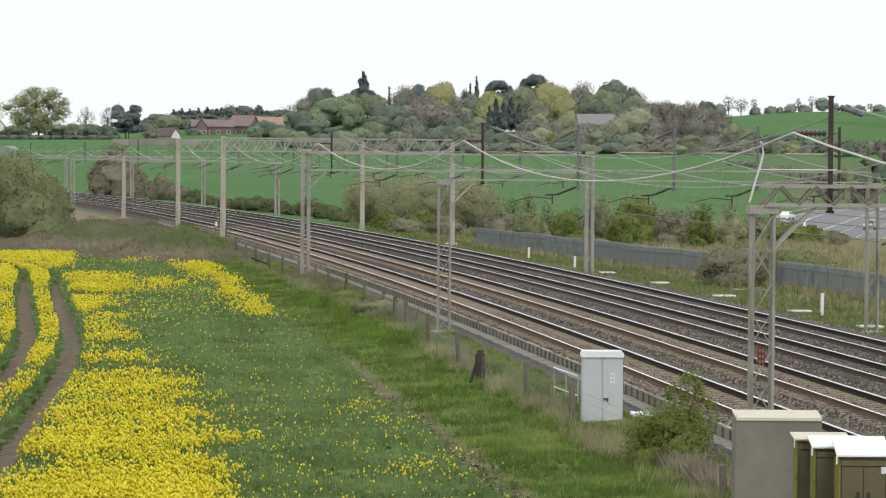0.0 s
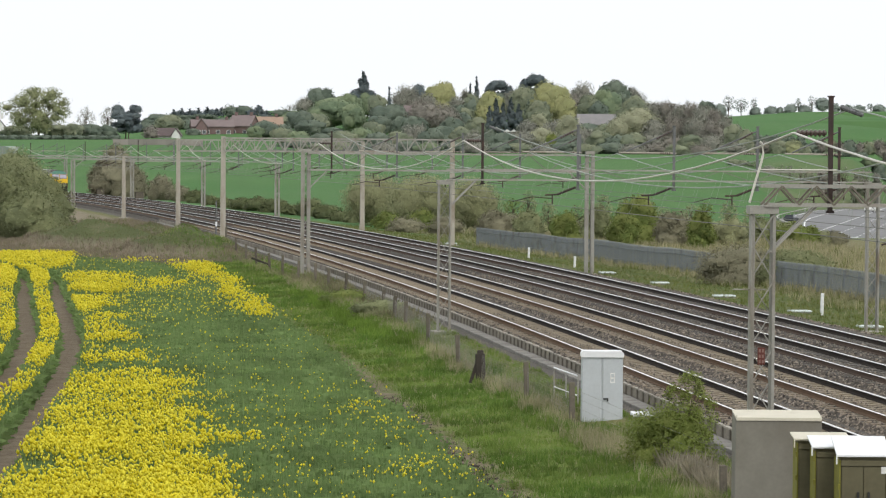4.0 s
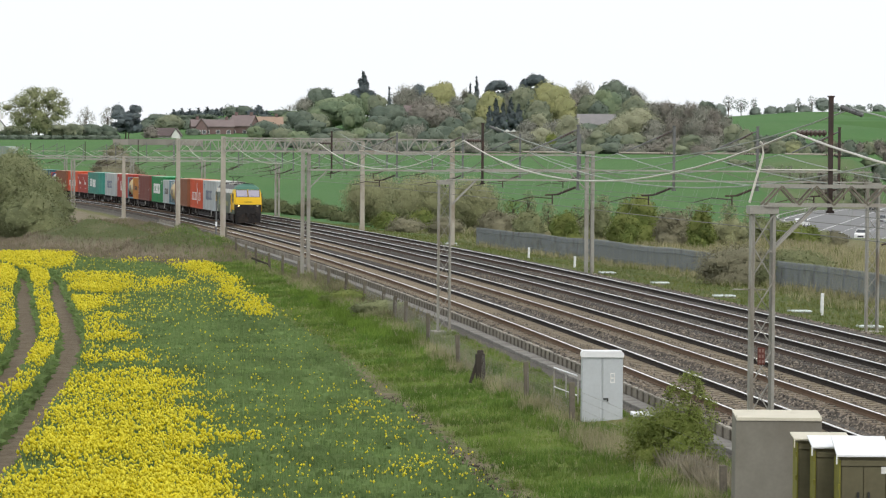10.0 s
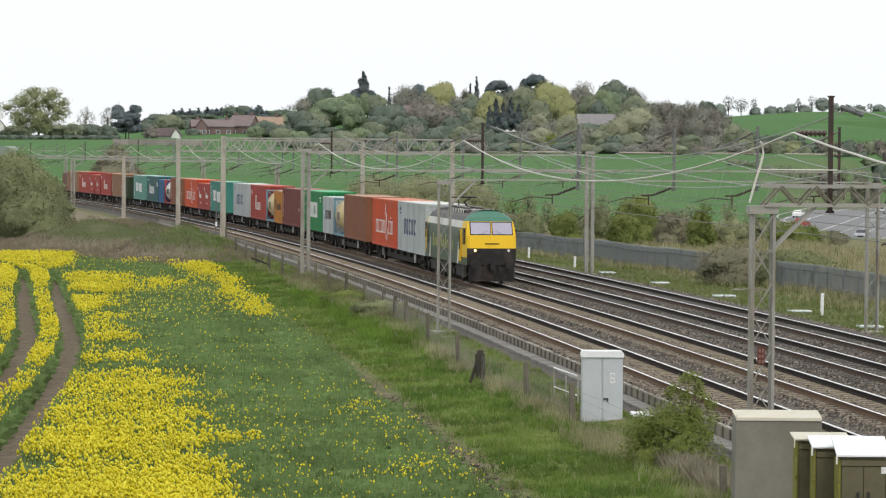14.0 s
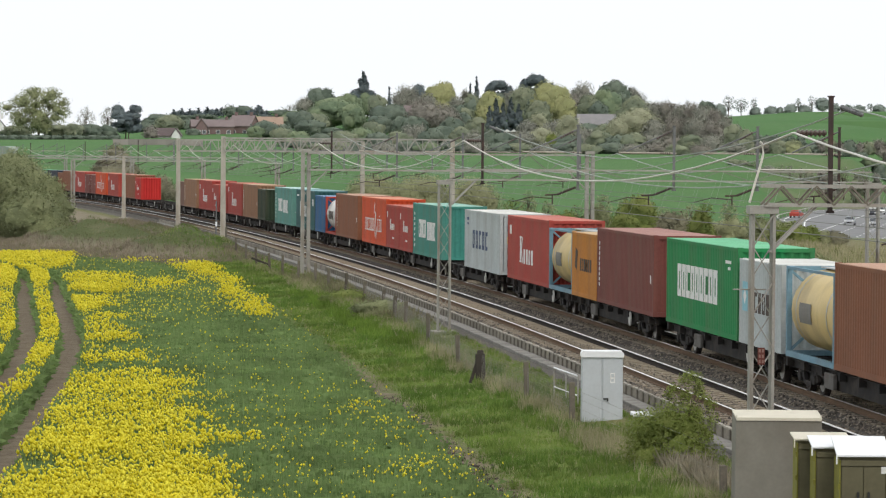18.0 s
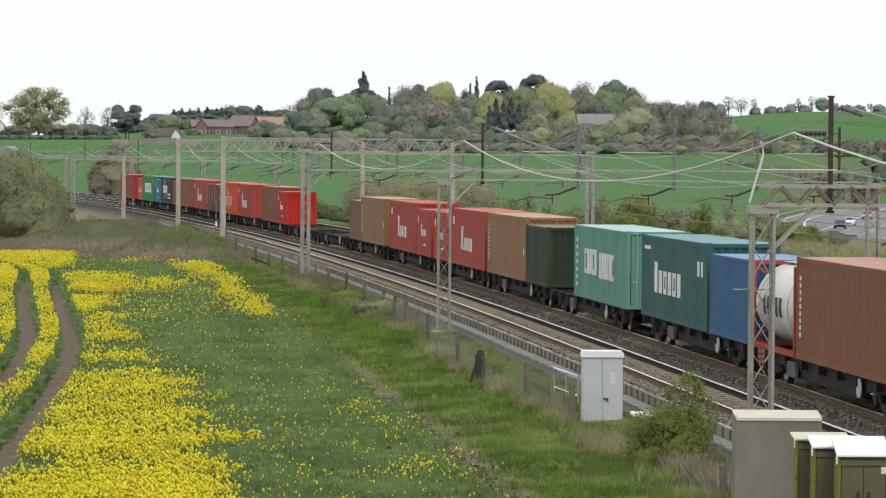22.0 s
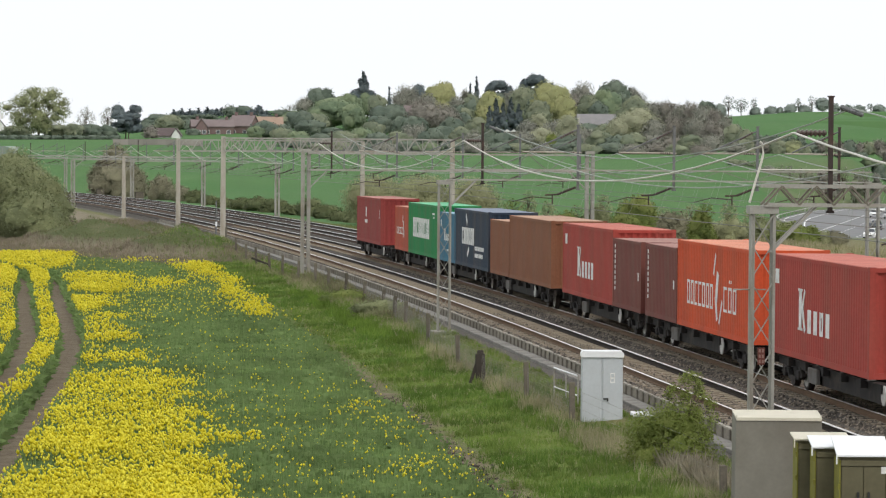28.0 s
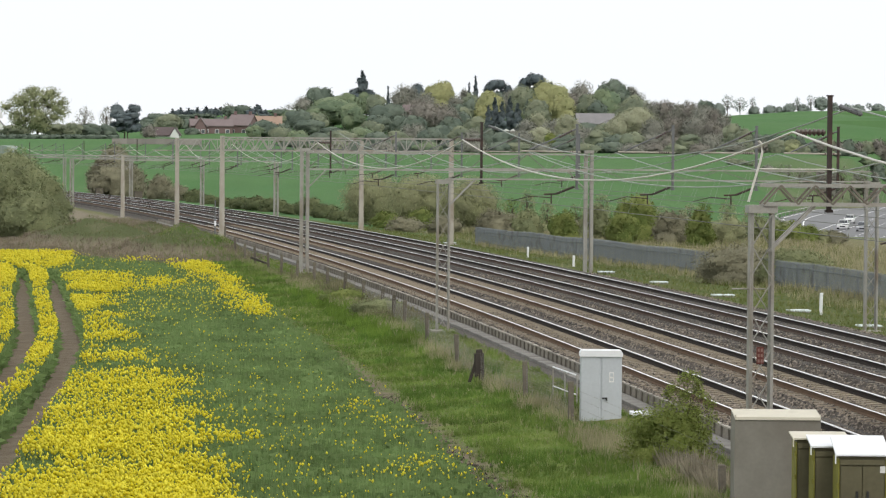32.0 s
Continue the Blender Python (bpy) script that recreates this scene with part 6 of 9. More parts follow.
grass_leaf = leaf_mat("verge_grass", (0.118, 0.195, 0.036), (0.20, 0.26, 0.066), 0.4, 0.35)
far_grass = leaf_mat("far_verge_grass", (0.12, 0.155, 0.038), (0.19, 0.20, 0.07), 0.35, 0.35)
straw_leaf = leaf_mat("dry_grass", (0.385, 0.35, 0.22), (0.28, 0.27, 0.145), 0.25, 0.25)
brown_leaf = leaf_mat("dead_stems", (0.28, 0.235, 0.18), (0.21, 0.18, 0.125), 0.3, 0.25)


def line_arrays(y):
    x = np.interp(y, LY, LX)
    k = np.gradient(LX, LY)
    return x, np.interp(y, LY, k)


def spots(n, y0, y1, l0, l1, power=1.0):
    """n places on the ground with their distance across the railway; denser towards y0 for power > 1."""
    y = y0 + (y1 - y0) * nrng.random(n) ** power
    l = nrng.uniform(l0, l1, n)
    x, k = line_arrays(y)
    c = 1 / np.hypot(1, k)
    return np.stack([x + l * c, y - l * k * c, np.zeros(n)], -1), l


def patch(p, scale, seed):
    return np.array([noise.noise(Vector((a * scale, b * scale, seed))) for a, b in p[:, :2]])


def lay(p, l):
    p[:, 2] = [ground_z(a, b, c) for (a, b, _), c in zip(p, l)]
    return p


def crop_shape(p, l):
    """Where rape stands (not on the wheel tracks or past the field's end)."""
    end = 219 + 4 * patch(p, 0.05, 2.0) - np.maximum(0, (l + 20)) * 2.2
    m = l + 0.65 * (np.clip(130 - p[:, 1], 0, 70) / 36) ** 2 + 0.12 * np.sin(p[:, 1] * 0.09) + 0.004 * np.clip(p[:, 1] - 182, 0, 60) ** 2
    wide = np.where(p[:, 1] > 170, 0.36, 0.50) + 0.1 * patch(p, 0.8, 4.0)
    wheel = (np.abs(m + 21.75) < wide) | (np.abs(m + 23.45) < wide)
    edge = -12.35 - 0.35 * np.clip((118 - p[:, 1]) / 15, 0, 1) + 0.8 * patch(p, 0.35, 8.0) + nrng.normal(0, 0.3, len(l)) + np.where(p[:, 1] > 150, (p[:, 1] - 150) * 0.035, 0)
    return (p[:, 1] < end) & ~wheel & (l < edge)


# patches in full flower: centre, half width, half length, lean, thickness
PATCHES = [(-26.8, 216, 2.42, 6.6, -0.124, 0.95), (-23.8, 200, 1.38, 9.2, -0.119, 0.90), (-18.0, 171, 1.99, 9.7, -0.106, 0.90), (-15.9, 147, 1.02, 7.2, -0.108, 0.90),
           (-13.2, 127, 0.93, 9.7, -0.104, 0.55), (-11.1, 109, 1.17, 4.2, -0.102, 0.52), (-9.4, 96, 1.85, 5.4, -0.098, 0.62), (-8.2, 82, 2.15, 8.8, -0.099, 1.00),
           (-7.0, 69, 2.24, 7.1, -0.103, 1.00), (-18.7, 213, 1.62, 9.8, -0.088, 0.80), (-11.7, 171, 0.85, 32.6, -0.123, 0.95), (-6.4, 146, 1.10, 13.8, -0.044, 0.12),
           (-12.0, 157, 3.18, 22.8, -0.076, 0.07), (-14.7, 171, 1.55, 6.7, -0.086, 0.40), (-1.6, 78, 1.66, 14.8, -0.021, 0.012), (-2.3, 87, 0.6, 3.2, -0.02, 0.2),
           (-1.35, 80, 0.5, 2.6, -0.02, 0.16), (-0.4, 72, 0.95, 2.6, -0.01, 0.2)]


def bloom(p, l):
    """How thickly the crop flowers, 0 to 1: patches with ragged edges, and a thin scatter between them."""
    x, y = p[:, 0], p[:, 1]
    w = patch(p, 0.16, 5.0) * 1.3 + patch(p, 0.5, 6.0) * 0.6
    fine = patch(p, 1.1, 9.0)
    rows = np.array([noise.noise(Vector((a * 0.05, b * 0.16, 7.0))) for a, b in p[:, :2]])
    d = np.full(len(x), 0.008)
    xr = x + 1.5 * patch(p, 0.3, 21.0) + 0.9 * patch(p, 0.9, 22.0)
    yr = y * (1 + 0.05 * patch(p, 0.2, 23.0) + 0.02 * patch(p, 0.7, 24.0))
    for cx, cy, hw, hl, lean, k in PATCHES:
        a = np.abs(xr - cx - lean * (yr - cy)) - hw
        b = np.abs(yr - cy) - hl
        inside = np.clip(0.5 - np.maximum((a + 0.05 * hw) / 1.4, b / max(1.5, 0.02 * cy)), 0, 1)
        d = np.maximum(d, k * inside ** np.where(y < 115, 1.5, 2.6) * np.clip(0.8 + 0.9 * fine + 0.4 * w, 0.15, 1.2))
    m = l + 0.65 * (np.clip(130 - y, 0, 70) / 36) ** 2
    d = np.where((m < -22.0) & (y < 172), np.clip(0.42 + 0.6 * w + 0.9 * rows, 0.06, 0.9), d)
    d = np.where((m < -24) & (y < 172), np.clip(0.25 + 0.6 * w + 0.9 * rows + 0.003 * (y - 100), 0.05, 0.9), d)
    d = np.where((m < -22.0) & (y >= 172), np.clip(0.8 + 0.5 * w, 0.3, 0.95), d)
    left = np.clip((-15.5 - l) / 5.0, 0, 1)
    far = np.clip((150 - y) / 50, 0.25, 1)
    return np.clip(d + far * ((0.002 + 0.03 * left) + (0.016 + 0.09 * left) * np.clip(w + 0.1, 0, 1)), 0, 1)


def build_crop():
    p, l = spots(150000, 64, 245, -46, -11.4, 1.35)
    keep = crop_shape(p, l) & (np.abs(p[:, 0] / p[:, 1] + 0.02) < 0.135)
    p, l = lay(p[keep], l[keep]), l[keep]
    far = p[:, 1] / 70.0
    size = nrng.uniform(0.75, 1.0, len(p))
    top = (0.92 + 0.10 * patch(p, 0.4, 3.0)) * np.clip(0.55 + (-11.9 - l) * 0.35, 0.45, 1.0)
    me = scatter("rape_plants", np.array(STALK[0]) * (1.25, 1.25, 1.0), STALK[1], p, size * top, nrng.uniform(0, 6.28, len(p)), rape_leaf, 0.18)
    tagged(part("rapeseed_plants", me, None), "dense green rapeseed plants covering the field", "crop", kind="stuff")
    q, m = spots(520000, 64, 245, -46, -11.4, 1.5)
    keep = crop_shape(q, m) & (np.abs(q[:, 0] / q[:, 1] + 0.02) < 0.135)
    q, m = q[keep], m[keep]
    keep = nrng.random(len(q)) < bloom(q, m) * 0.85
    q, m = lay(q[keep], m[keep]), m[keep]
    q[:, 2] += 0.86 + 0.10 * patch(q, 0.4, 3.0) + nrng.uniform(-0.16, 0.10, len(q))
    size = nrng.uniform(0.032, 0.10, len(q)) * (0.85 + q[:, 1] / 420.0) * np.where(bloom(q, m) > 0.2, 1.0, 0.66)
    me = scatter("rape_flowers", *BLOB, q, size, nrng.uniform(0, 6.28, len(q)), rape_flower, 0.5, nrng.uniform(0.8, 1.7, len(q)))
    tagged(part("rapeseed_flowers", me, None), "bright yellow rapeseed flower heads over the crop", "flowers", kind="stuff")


def build_grass():
    p, l = spots(120000, 66, 250, -12.7, -6.1, 1.6)
    p = lay(p, l)
    tuft = patch(p, 0.9, 4.0) + 0.6 * patch(p, 2.1, 14.0)
    bare = patch(p, 0.5, 11.0) + 1.5 * np.exp(-((l + 11.95 + 0.3 * patch(p, 0.2, 15.0)) / 0.6) ** 2) * (p[:, 1] < 125) - 0.5 * tuft
    keep = nrng.random(len(p)) > np.clip(bare * 0.8, 0, 0.88)
    keep &= ~((np.abs(p[:, 0] - 4.4) < 0.75) & (np.abs(p[:, 1] - 90.0) < 0.9))
    p, l, tuft = p[keep], l[keep], tuft[keep]
    dry = nrng.random(len(p)) < np.clip(0.62 - np.abs(l + 8.0 + 0.5 * patch(p, 0.3, 2.0)) * 0.8, np.where(l < -11.3, 0.22, np.where(l > -7.2, 0.16, 0.05)), 0.55)
    h = nrng.uniform(0.06, 0.17, len(p)) * np.where(np.abs(l + 7.9) < 0.8, 1.45, 1.0) * np.clip(1 + 1.1 * tuft, 0.45, 2.2)
    yaw = nrng.uniform(0, 6.28, len(p))
    lush = ~dry & (nrng.random(len(p)) < np.clip(0.28 + 1.3 * patch(p, 0.22, 16.0), 0, 0.8)) & (l < -7.3)
    plain = ~dry & ~lush
    tagged(part("verge_grass", scatter("verge_grass", *BLADES, p[plain], h[plain], yaw[plain], grass_leaf, 0.3), None), "rough green grass on the field verge", "grass", kind="stuff")
    lush_leaf = leaf_mat("lush_grass", (0.085, 0.155, 0.027), (0.13, 0.215, 0.042), 0.3, 0.35)
    tagged(part("lush_grass", scatter("lush_grass", *BLADES, p[lush], h[lush] * 1.25, yaw[lush], lush_leaf, 0.35), None), "lush darker green tufts on the field verge", "grass", kind="stuff")
    tagged(part("dry_grass", scatter("dry_grass", *BLADES, p[dry], h[dry] * 1.05, yaw[dry], straw_leaf, 0.3), None), "bleached dry grass along the fence", "grass", kind="stuff")
    # bright tussocks at the bend of the fence
    p, l = spots(6000, 128, 176, -9.7, -7.6)
    keep = nrng.random(len(p)) < np.clip(0.35 + 2.2 * patch(p, 0.45, 17.0), 0, 1)
    p = lay(p[keep], l[keep])
    tagged(part("tussock_grass", scatter("tussock_grass", *BLADES, p, nrng.uniform(0.2, 0.5, len(p)), nrng.uniform(0, 6.28, len(p)), leaf_mat("tussock_grass", (0.125, 0.21, 0.03), (0.19, 0.28, 0.056), 0.3, 0.4), 0.4), None), "bright green grass tussocks by the fence", "grass", kind="stuff")
    # dead stems and low bramble shoots round the fence's bend
    p, l = spots(3600, 140, 200, -8.1, -6.3)
    keep = nrng.random(len(p)) < np.clip(0.4 + 1.8 * patch(p, 0.3, 18.0), 0.05, 1)
    p = lay(p[keep], l[keep])
    tagged(part("scrub_stems", scatter("scrub_stems", *BLADES, p, nrng.uniform(0.25, 0.65, len(p)), nrng.uniform(0, 6.28, len(p)), leaf_mat("scrub_stems", (0.15, 0.155, 0.07), (0.25, 0.225, 0.145), 0.35, 0.3), 0.45), None), "olive-brown scrub stems round the fence", "scrub", kind="stuff")
    # tall bleached stems that stand through the fence
    p, l = spots(10000, 70, 185, -8.8, -7.5, 1.3)
    keep = (nrng.random(len(p)) < np.clip(0.5 + 1.5 * patch(p, 0.3, 13.0) - np.abs(l + 8.1) * 0.6, 0.02, 0.95)) & ~((np.abs(p[:, 0] - 4.4) < 0.8) & (np.abs(p[:, 1] - 89.3) < 1.8))
    p, l = p[keep], l[keep]
    p = lay(p, l)
    tagged(part("fence_line_stems", scatter("fence_line_stems", np.array(BLADES[0]) * (0.55, 0.55, 1.0), BLADES[1], p, nrng.uniform(0.2, 0.56, len(p)), nrng.uniform(0, 6.28, len(p)), straw_leaf, 0.35), None), "tall bleached grass stems along the fence line", "grass", kind="stuff")
    # turned clods along the edge of the tillage
    p, l = spots(2400, 68, 104, -12.6, -11.4, 1.3)
    keep = nrng.random(len(p)) < np.exp(-((l + 12.0 + 0.25 * patch(p, 0.2, 15.0)) / 0.2) ** 2) + 0.12
    p = lay(p[keep], l[keep])
    clod = mat("soil_clods", (0.05, 0.041, 0.03), 0.95, vary=0.25, per_island=0.6, scale=4)
    tagged(part("soil_clods", scatter("soil_clods", *PEBBLE, p, nrng.uniform(0.04, 0.12, len(p)), nrng.uniform(0, 6.28, len(p)), clod, 0.5), None), "dark turned soil clods beside the crop", "soil", kind="stuff")
    # the mound and the near end of the cutting
    p, l = spots(34000, 222, 350, -24, -6.6, 1.0)
    p = lay(p, l)
    hollow = (p[:, 2] < -0.15) | (p[:, 1] > 290)
    dry = nrng.random(len(p)) < np.clip(np.where(hollow, 0.85, 0.05) + 0.6 * patch(p, 0.2, 6.0), 0.03, 0.96)
    h = nrng.uniform(0.10, 0.28, len(p)) * np.where(hollow, 1.8, 1.0)
    yaw = nrng.uniform(0, 6.28, len(p))
    mound_green = leaf_mat("mound_grass", (0.115, 0.135, 0.055), (0.185, 0.195, 0.09), 0.35, 0.3)
    tagged(part("mound_grass", scatter("mound_grass", *BLADES, p[~dry], h[~dry], yaw[~dry], mound_green, 0.3), None), "dull green tussock grass on the mound", "grass", kind="stuff")
    tagged(part("mound_dry_grass", scatter("mound_dry_grass", *BLADES, p[dry], h[dry], yaw[dry], brown_leaf, 0.3), None), "brown dead grass and bramble on the mound", "grass", kind="stuff")
    # stems along the foot of the palisade
    p, l = spots(5200, 150, 262, 14.2, 20.6)
    near = np.abs(l - np.interp(p[:, 1], [150, 173, 190, 205, 223.5, 245, 263], [20.2, 19.8, 19.2, 18.6, 17.5, 16.2, 14.5])) < 0.55
    p = lay(p[near], l[near])
    tagged(part("fence_foot_grass", scatter("fence_foot_grass", *BLADES, p, nrng.uniform(0.25, 0.65, len(p)), nrng.uniform(0, 6.28, len(p)), straw_leaf, 0.3), None), "pale dead stems along the foot of the palisade", "grass", kind="stuff")
    # far verge before and behind the palisade
    p, l = spots(34000, 120, 330, 10.8, 46, 1.2)
    p = lay(p, l)
    dry = nrng.random(len(p)) < np.where(l > 20.5, 0.88, np.where(l > 16.5, 0.5, 0.06)) + 0.35 * patch(p, 0.2, 6.0)
    h = nrng.uniform(0.12, 0.3, len(p)) * np.where(l > 20.5, 2.8, np.where(l > 16.5, 1.7, 1.0))
    yaw = nrng.uniform(0, 6.28, len(p))
    tagged(part("far_verge_grass", scatter("far_verge_grass", *BLADES, p[~dry], h[~dry], yaw[~dry], far_grass, 0.3), None), "green grass on the far railway verge", "grass", kind="stuff")
    tagged(part("far_dry_grass", scatter("far_dry_grass", *BLADES, p[dry], h[dry], yaw[dry], straw_leaf, 0.3), None), "pale dead grass beyond the palisade", "grass", kind="stuff")


bark = mat("bark_grey_brown", (0.10, 0.08, 0.06), 0.95, vary=0.25, scale=2, fine=15, bump=0.02)
# hill and skyline leaves are paled and greyed: distance haze put into their colour
LEAVES = {
    "oak": leaf_mat("leaf_oak_young", (0.39, 0.41, 0.22), (0.24, 0.265, 0.15), 0.2, 0.35),
    "olive": leaf_mat("leaf_olive", (0.20, 0.235, 0.16), (0.31, 0.335, 0.22), 0.15, 0.35),
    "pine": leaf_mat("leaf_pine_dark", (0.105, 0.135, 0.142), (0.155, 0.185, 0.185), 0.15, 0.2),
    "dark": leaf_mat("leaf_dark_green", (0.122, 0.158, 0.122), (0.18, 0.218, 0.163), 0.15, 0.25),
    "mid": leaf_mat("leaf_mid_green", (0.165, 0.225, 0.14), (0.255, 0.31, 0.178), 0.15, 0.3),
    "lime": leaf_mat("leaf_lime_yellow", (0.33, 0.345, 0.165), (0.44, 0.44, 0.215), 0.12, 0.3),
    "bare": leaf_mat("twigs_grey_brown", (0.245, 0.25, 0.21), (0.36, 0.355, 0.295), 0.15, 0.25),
    "willow": leaf_mat("leaf_willow_hazed", (0.33, 0.345, 0.23), (0.45, 0.455, 0.31), 0.15, 0.4),
    "haw": leaf_mat("leaf_hawthorn", (0.135, 0.185, 0.048), (0.26, 0.295, 0.09), 0.22, 0.4),
    "fresh": leaf_mat("leaf_hawthorn_fresh", (0.165, 0.22, 0.045), (0.295, 0.335, 0.095), 0.25, 0.4),
    "ash": leaf_mat("leaf_skyline_hazed", (0.28, 0.33, 0.29), (0.37, 0.42, 0.37), 0.15, 0.4),
    "scrub": leaf_mat("leaf_hawthorn_scrub", (0.115, 0.14, 0.066), (0.195, 0.215, 0.10), 0.2, 0.3),
    "osier": leaf_mat("leaf_osier", (0.31, 0.32, 0.175), (0.41, 0.42, 0.24), 0.2, 0.45),
    "bramble": leaf_mat("bramble_stems", (0.21, 0.20, 0.13), (0.295, 0.28, 0.185), 0.2, 0.3),
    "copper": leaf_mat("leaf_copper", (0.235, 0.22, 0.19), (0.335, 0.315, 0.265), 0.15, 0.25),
    "sallow": leaf_mat("leaf_sallow_scrub", (0.185, 0.21, 0.105), (0.30, 0.32, 0.165), 0.2, 0.35),
}


def foliage(name, pos, way, size, long, r, material, hang=0.0):
    """One mesh of many small three-cornered leaves that lie against the crown's rounded surface."""
    n = len(pos)
    d = way + r.normal(0, 0.55, (n, 3))
    d /= np.linalg.norm(d, axis=1)[:, None]
    u = np.cross(d, r.normal(size=(n, 3)) + (0, 0, 0.001))
    u /= np.linalg.norm(u, axis=1)[:, None] + 1e-9
    v = np.cross(d, u)
    v = v + (0, 0, hang)
    v /= np.linalg.norm(v, axis=1)[:, None] + 1e-9
    size, long = size[:, None], long[:, None]
    wide = size / np.sqrt(long)
    tri = np.stack([pos - u * wide * 0.5, pos + u * wide * 0.5 + v * size * 0.1, pos + v * size * long ** 0.5 + d * size * 0.15], 1)
    me = bpy.data.meshes.new(name)
    me.vertices.add(n * 3)
    me.vertices.foreach_set("co", tri.reshape(-1).astype(np.float32))
    me.loops.add(n * 3)
    me.loops.foreach_set("vertex_index", np.arange(n * 3, dtype=np.int32))
    me.polygons.add(n)
    me.polygons.foreach_set("loop_start", np.arange(0, n * 3, 3, dtype=np.int32))
    me.polygons.foreach_set("loop_total", np.full(n, 3, dtype=np.int32))
    me.polygons.foreach_set("use_smooth", [True] * n)
    me.update(calc_edges=True)
    me.normals_split_custom_set_from_vertices(np.repeat(way, 3, axis=0).astype(np.float32))
    me.materials.append(material)
    return me


def finer(verts, faces):
    """The lump with every triangle cut in four and pushed out to the sphere."""
    vs, fs, cut = [Vector(v).normalized() for v in verts], [], {}

    def mid(a, b):
        key = (min(a, b), max(a, b))
        if key not in cut:
            vs.append((vs[a] + vs[b]).normalized())
            cut[key] = len(vs) - 1
        return cut[key]
    for a, b, c in faces:
        ab, bc, ca = mid(a, b), mid(b, c), mid(c, a)
        fs += [(a, ab, ca), (b, bc, ab), (c, ca, bc), (ab, bc, ca)]
    return np.array(vs), np.array(fs)


LOBE_V, LOBE_F = finer(*finer(*LUMP))
TWIGGY = {"bare": 0.65, "bramble": 0.45, "willow": 0.3, "osier": 0.35, "copper": 0.6, "olive": 0.2, "scrub": 0.25, "haw": 0.1, "sallow": 0.25}
LOBES = {"bush": 9, "heap": 9, "hedge": 8, "cone": 12, "round": 9, "oak": 30, "open": 30, "flat": 22, "willow": 18}


def lobes_of(form, w, clear, tall, r):
    """The rounded masses that a crown is gathered from: centre, radius across, radius up."""
    out = []
    n = LOBES[form]
    turn = r.uniform(0, 6.28)
    for i in range(n):
        a = turn + 2.39996 * i + r.uniform(-0.4, 0.4)
        f = (i + 0.5) / n
        if form == "cone":
            rad = w / 2 * (1 - f) ** 0.75
            out.append((rad * 0.6 * math.cos(a), rad * 0.6 * math.sin(a), clear + tall * (0.04 + 0.94 * f), rad * 0.62 + 0.02 * w, tall * 0.10))
        elif form == "flat":
            q = math.sqrt(r.random()) * 0.72
            level = (0.35, 0.55, 0.75, 0.9)[i % 4] + r.uniform(-0.06, 0.06)
            out.append((w / 2 * q * math.cos(a), w / 2 * q * math.sin(a), clear + tall * level * (1 - 0.12 * q), w * r.uniform(0.11, 0.2), tall * r.uniform(0.07, 0.13)))
        elif form in ("bush", "heap", "hedge"):
            b = f ** 0.8
            k = math.sqrt(max(0.06, 1 - b ** 2.4))
            s = r.uniform(0.20, 0.30) * w
            out.append((0.27 * w * k * math.cos(a), 0.27 * w * k * math.sin(a), tall * (0.08 + 0.62 * b) * r.uniform(0.9, 1.08), s, min(s, tall * 0.32)))
        else:
            b = 1 - 2 * f
            k = math.sqrt(max(0.05, 1 - b * b))
            q, s, g = 0.46 * r.uniform(0.85, 1.15), r.uniform(0.24, 0.31) * w, 0.27
            if form in ("oak", "open"):
                q, s, g = 0.80 * r.uniform(0.55, 1.08), r.uniform(0.10, 0.16) * w, 0.40
            out.append((w / 2 * q * k * math.cos(a), w / 2 * q * k * math.sin(a), clear + tall * (0.5 + g * b * r.uniform(0.85, 1.12)), s, min(s, tall * (0.26 if g < 0.3 else 0.14))))
    return np.array(out)


